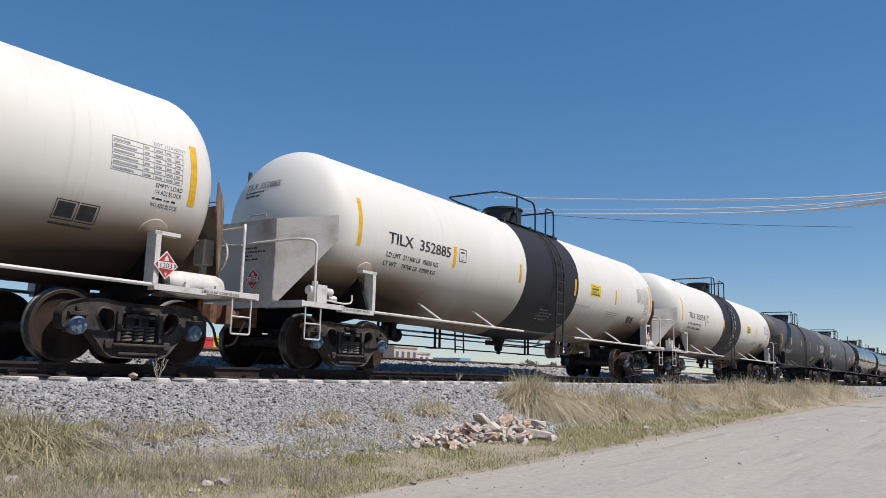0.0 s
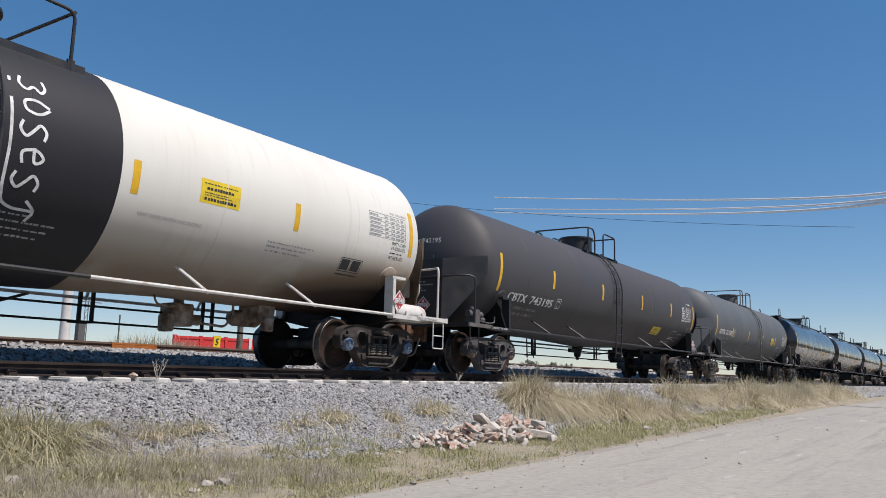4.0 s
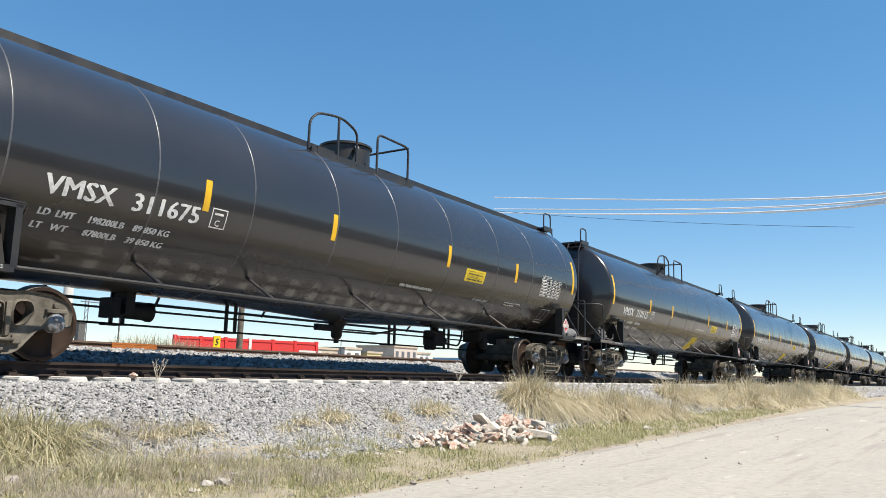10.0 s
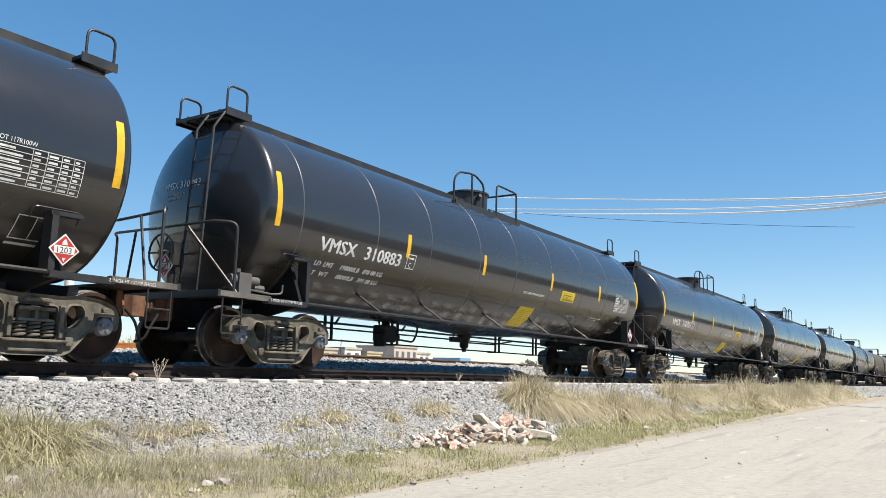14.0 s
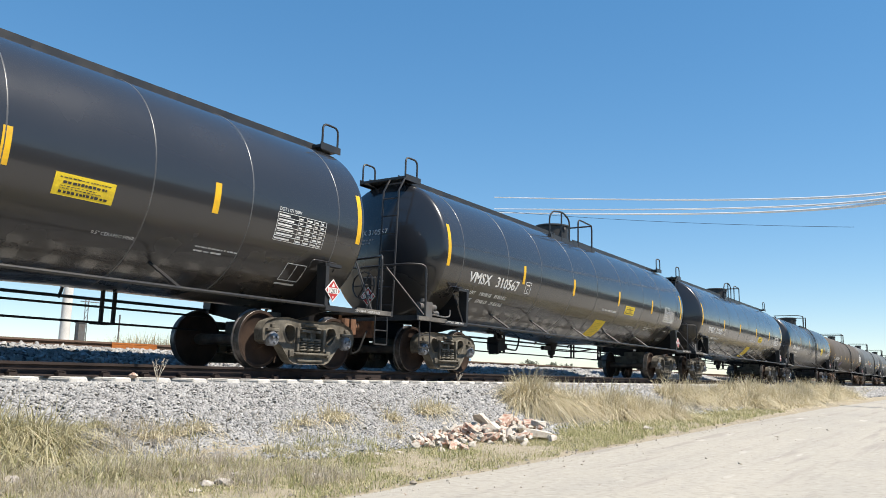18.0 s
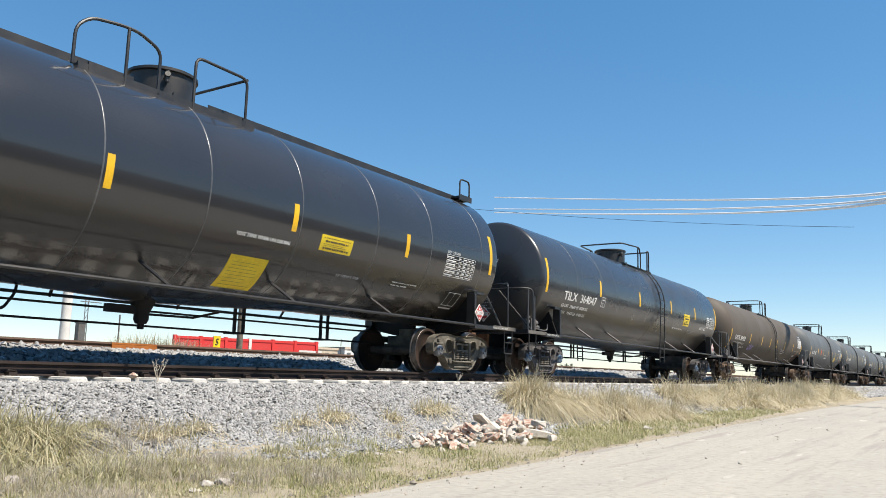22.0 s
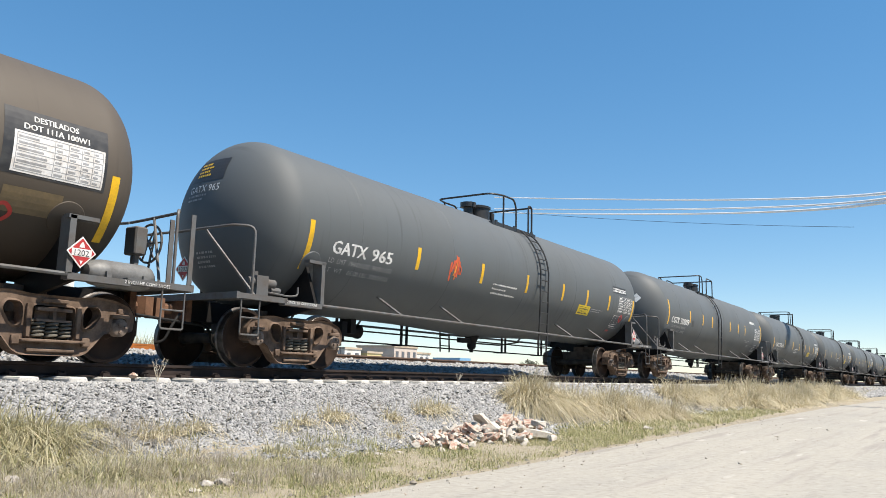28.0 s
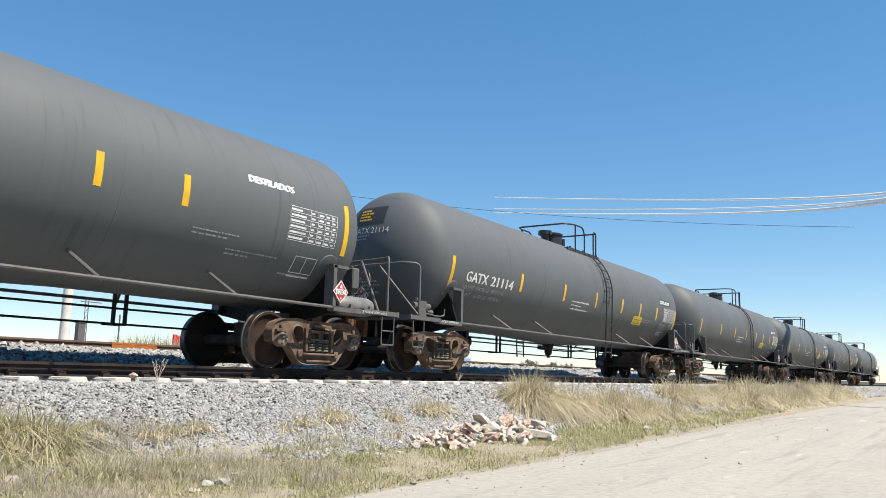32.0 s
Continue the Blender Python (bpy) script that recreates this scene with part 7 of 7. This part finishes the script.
def track_marker():
    p = thing("track_sign", "yellow square trackside sign with a black sign", "sign", at=pose(16.2, 19.0, 0.55))
    bm = bmesh.new()
    add_box(bm, -0.03, 0.03, -0.03, 0.03, 0, 1.2)
    part("post", bm, MAT["frame_grey"], p)
    bm = bmesh.new()
    add_box(bm, -0.13, 0.13, -0.06, -0.035, 1.12, 1.46)
    part("board", bm, MAT["sign_yellow"], p)
    bm = bmesh.new()
    for s in (-1, 1):
        add_tube(bm, fillet([(s * 0.07, -0.066, 1.29 + s * 0.08), (s * 0.0, -0.066, 1.29 + s * 0.09), (s * -0.05, -0.066, 1.29 + s * 0.03), (s * 0.03, -0.066, 1.29)], 0.04), 0.014, 5)
    part("symbol", bm, MAT["letter_black"], p)
    bm = bmesh.new()
    add_lathe(bm, [(0, 0.12), (4.0, 0.10), (7.9, 0.075), (7.91, 0.01)], 10, "z")
    ob = new("wooden_pole", mesh_of("wooden_pole", bm, MAT["truck_grey"], True))
    ob.matrix_basis = pose(19.85, 22.0, 0.4)
    tagged(ob, "tall weathered wooden pole behind the far track", "pole")


def building(label, x0, x1, y, z1, mat, floors=2, bays=4, parapet=True):
    b = thing("building", label, "building", "distant buildings", pose(0, 0, 0))
    deep = 9.0
    bm = bmesh.new()
    add_box(bm, x0, x1, y, y + deep, 0.0, z1)
    part("wall", bm, MAT[mat], b)
    if parapet:
        bm = bmesh.new()
        add_box(bm, x0 - 0.15, x1 + 0.15, y - 0.15, y + deep + 0.15, z1, z1 + 0.35)
        part("roof", bm, MAT["wall_tan"], b)
    h = z1 / floors
    w = (x1 - x0) / bays
    for f in range(floors):
        for k in range(bays):
            bm = bmesh.new()
            cx, cz = x0 + w * (k + 0.5), h * f + h * 0.55
            add_box(bm, cx - w * 0.22, cx + w * 0.22, y - 0.06, y + 0.02, cz - h * 0.2, cz + h * 0.2)
            part("window", bm, MAT["window_dark"], b)


def broad_tree(x, y, h, seed):
    t = thing("tree", "small dusty green tree far beyond the tracks", "tree", "distant trees", pose(x, y, 0))
    rnd = random.Random(seed)
    bm = bmesh.new()
    add_tube(bm, [(0, 0, 0), (0.1, 0, h * 0.3), (-0.05, 0, h * 0.55)], 0.22, 7)
    for k in range(6):
        a = rnd.uniform(0, 6.28)
        add_tube(bm, [(0, 0, h * rnd.uniform(0.3, 0.5)), (math.cos(a) * h * 0.22, math.sin(a) * h * 0.22, h * rnd.uniform(0.6, 0.85))], 0.07, 5)
    part("trunk", bm, MAT["truck_brown"], t)
    rng = np.random.default_rng(seed)
    n = 1500
    c = rng.normal(0, 1, (26, 3)) * (h * 0.20, h * 0.20, h * 0.14) + (0, 0, h * 0.68)
    p = c[rng.integers(0, 26, n)] + rng.normal(0, h * 0.055, (n, 3))
    me = scatter_mesh("crown", p, 0.22 * rng.lognormal(0, 0.3, n), seed, 0.25)
    me.materials.append(MAT["leaf"])
    part("crown", me, None, t)


def build_distance():
    building("long grey shed behind the wall", 90.4, 97.6, 92, 4.6, "frame_grey", 1, 5, False)
    building("low beige house with dark openings", 97.9, 103.2, 90, 4.6, "wall_tan", 2, 3)
    building("small white house far off", 105.0, 109.4, 90, 4.9, "wall_white", 2, 2)
    building("small yellow house far off", 111.2, 115.4, 90, 4.4, "wall_yellow", 2, 2)
    building("tan warehouse with a parapet", 119.2, 126.6, 90, 5.8, "wall_pink", 2, 4)
    building("pale grey house far off", 128.0, 134.0, 92, 4.9, "wall_white", 2, 3)
    building("low blue shed far off", 186.5, 192.3, 118, 5.6, "wall_blue", 1, 3, False)
    for x, y, h, s in ((249, 128, 6.2, 2), (254, 131, 5.8, 3), (270, 130, 6.3, 4), (279, 134, 6.6, 5), (287, 131, 6.0, 6)):
        broad_tree(x, y, h, s)
    for x, y, z, wide, name, label in ((37.35, 60.0, 4.4, 0.30, "cabinet", "grey equipment cabinet beyond the tracks"),):
        bm = bmesh.new()
        add_box(bm, x - wide, x + wide, y, y + 0.5, 0.2, z)
        add_box(bm, x - wide - 0.05, x + wide + 0.05, y - 0.05, y + 0.55, z, z + 0.1)
        tagged(new(name, mesh_of(name, bm, MAT["frame_grey"])), label, "cabinet")
    m = thing("lattice_mast", "thin steel lattice mast with a crossarm", "mast", at=pose(37.9, 60.5, 0.2))
    for dx in (-0.14, 0.14):
        bm = bmesh.new()
        add_tube(bm, [(dx, 0, 0), (dx, 0, 6.3)], 0.035, 5)
        part("leg", bm, MAT["frame_grey"], m)
    bm = bmesh.new()
    for k in range(12):
        add_tube(bm, [(-0.14, 0, 0.5 * k), (0.14, 0, 0.5 * k + 0.5)], 0.02, 4)
    part("lacing", bm, MAT["frame_grey"], m)
    bm = bmesh.new()
    add_tube(bm, [(-0.6, 0, 6.0), (1.3, 0, 6.0)], 0.04, 5)
    part("arm", bm, MAT["frame_grey"], m)
    for x, y, h in ((40.7, 60.0, 5.2), (103.4, 89.5, 6.4)):
        bm = bmesh.new()
        add_tube(bm, [(0, 0, 0), (0, 0, h)], 0.07 if y < 100 else 0.16, 6)
        ob = new("lamp_post", mesh_of("lamp_post", bm, MAT["frame_grey" if y < 100 else "sign_yellow"]))
        ob.matrix_basis = pose(x, y, 0.1)
        tagged(ob, "slim post far beyond the tracks", "post", "distant posts")

build_ground()
build_road()
build_track("near_track", TRACK_Y, RAIL, -60, 400, "near railway track with rusty rails on concrete sleepers")
build_track("far_track", FAR_Y, FAR_RAIL, -60, 400, "far railway track on a higher ballast bed")
build_ballast()
build_grass()
build_rubble()
utility_pole()
unseen_roadside_wall()
build_wires()
red_wall()
track_marker()
build_distance()

tank_car("white", -0.72)
tank_car("white", 18.16, "TILX", "352885", load=("LD LMT  211300 LB  95850 KG", "LT WT    74700 LB  33900 KG"), dx=0.34, top=((-1.45, -0.69, 0.34, 0.95, 1.45), 0.25, 0.81))
graffiti_car = tank_car("white", 37.0, "TILX", "352759", load=("LD LMT  211500 LB  95950 KG", "LT WT    74500 LB  33800 KG"), dx=-0.06)
# the white scrawl and arrow down the black band
GLYPHS = {"3": [(0, 0.9), (0.3, 1), (0.5, 0.8), (0.25, 0.55), (0.5, 0.3), (0.3, 0), (0, 0.1)],
          "0": [(0.25, 1), (0.5, 0.6), (0.4, 0.1), (0.1, 0.05), (0, 0.5), (0.2, 0.98)],
          "S": [(0.5, 0.9), (0.25, 1), (0, 0.75), (0.25, 0.52), (0.5, 0.25), (0.25, 0), (0, 0.12)],
          "e": [(0, 0.5), (0.5, 0.55), (0.3, 0.95), (0.02, 0.6), (0.15, 0.05), (0.5, 0.15)]}
for i, ch in enumerate("30SeS"):   # it reads downwards, the letters lying on their side
    stroke("white", graffiti_car, "scrawl", [(0.05 + 0.33 * q + 0.03 * (i % 2), 0.80 - 0.30 * i - 0.40 * p) for p, q in GLYPHS[ch]], 0.036, "letter_white", "white chalked scrawl")
for pts in ([(-0.05, 0.74), (-0.04, 0.1), (-0.03, -0.55), (0.02, -0.78), (0.16, -0.84), (0.42, -0.84)], [(0.30, -0.72), (0.44, -0.84), (0.37, -0.98)]):
    stroke("white", graffiti_car, "scrawl", pts, 0.036, "letter_white", "white chalked scrawl")
tank_car("smoke", 55.76, "CBTX", "743195", load=("LD LMT  199800 LB  90600 KG", "LT WT    63200 LB  28700 KG"))
tank_car("plate_grey", 74.43, "GATX", "211545", load=("LD LMT  211600 LB  95950 KG", "LT WT    74400 LB  33750 KG"), dx=0.40)
for x0, number, extra, full, bare in (
        (93.15, "311675", "plain", "198200LB    89 850 KG", "87800LB    39 850 KG"), (111.82, "310115", "spread", "198 400LB     89950KG", "87 600LB     39750KG"),
        (130.42, "310883", "", "198000LB   898 00 KG", "88000LB   399 00 KG"), (149.11, "310301", "", "197200LB   894 00 KG", "88800LB   403 00 KG"),
        (167.85, "310567", "", "198100 LB    89 850 KG", "87900 LB    39 850 KG"), (186.42, "311657", "", "198000LB   898 00 KG", "88000LB   399 00 KG")):
    tank_car("gloss", x0, "VMSX", number, extra, load=("LD  LMT     " + full, "LT   WT      " + bare))
tank_car("satin", 205.0, "TILX", "364047", load=("LD LMT  194600 LB  88300 KG", "LT WT    91400 LB  41400 KG"))
tank_car("brown", 224.9, "GATX", "30410", load=("LD LMT  196300 LBS  89 050 KGS", "LT WT    66700 LBS  30 250 KGS"))
sprayed = tank_car("grey", 244.73, "GATX", "965", load=("LD  LMT  196800 LBS  89250 KGS", "LT   WT    66200 LBS  30050 KGS"))
blot = random.Random(4)
for k in range(9):   # an orange and amber sprayed blot
    x, u = -3.12 + 0.034 * k + blot.uniform(-0.04, 0.04), -0.22 + blot.uniform(-0.06, 0.06)
    stroke("grey", sprayed, "graffiti", [(x + blot.uniform(-0.1, 0.1), u + blot.uniform(0.06, 0.32)), (x + blot.uniform(-0.06, 0.06), u), (x + blot.uniform(-0.1, 0.12), u - blot.uniform(0.06, 0.32))], blot.uniform(0.02, 0.065), "paint_amber" if k in (3, 5) else "paint_orange", "orange sprayed blot")
stroke("grey", sprayed, "red_patch", [(6.15, -1.14), (6.38, -1.14)], 0.07, "placard_red", "small red paint patch")
stroke("grey", sprayed, "torn_placard", [(6.58, -0.66), (6.70, -0.80), (6.82, -0.66), (6.70, -0.54), (6.59, -0.64)], 0.07, "placard_red", "torn red diamond placard")
ashen_car = tank_car("ashen", 263.27, "CGTX", "30809", load=("LD LMT  198600 LB  90100 KG", "LT WT    64400 LB  29200 KG"))
head_diamond = KINDS["ashen"]
bm = bmesh.new()
for y0, z0, q in ((-0.55, 0.37, 0.17),):
    ring = []
    for dy, dz in ((0, -q), (q, 0), (0, q), (-q, 0)):
        f = math.hypot(y0 + dy, z0 + dz) / head_diamond["r"]
        ring.append(bm.verts.new((-(head_diamond["half"] + head_bulge(head_diamond["r"], head_diamond["head"], head_diamond["power"], f) + 0.01), y0 + dy, head_diamond["zc"] + z0 + dz)))
    bm.faces.new(ring)
part("torn_placard", bm, MAT["letter_white"], ashen_car, "torn white diamond placard", smooth=False)
tank_car("grey", 281.6, "GATX", "21114", load=("LD LMT  196700 LB  89200 KG", "LT WT    66300 LB  30100 KG"))
for x0 in (300.0, 318.6, 337.2, 355.8):
    tank_car("grey", x0)


# ---- motion ----
def motions():
    """The train rolls towards -x; every wheelset turns with it while it is near."""
    for car, x0 in CARS:
        walk(car, [(t, pose(x0 - SPEED * t, TRACK_Y, RAIL)) for t in (0.0, 8.0, 16.0, 24.0, 32.0)])
    step = 2.0 / FPS
    for w, local, start in WHEELSETS:
        t0, t1 = max(0.0, (start - 36.0) / SPEED), min(32.0, (start + 4.0) / SPEED)
        if t1 <= t0 + step:
            continue
        rows, t = [], round(t0 * FPS / 2) * step
        while t < t1 + step and t <= 32.0:
            rows.append((t, pose(local, 0, 0.457, 0, -math.degrees(SPEED * (t - t0) / 0.457), 0)))
            t += step
        if rows[0][0] > 0.05:
            rows.insert(0, (0.0, rows[0][1]))
        if rows[-1][0] < 31.95:
            rows.append((32.0, rows[-1][1]))
        walk(w, rows)


motions()
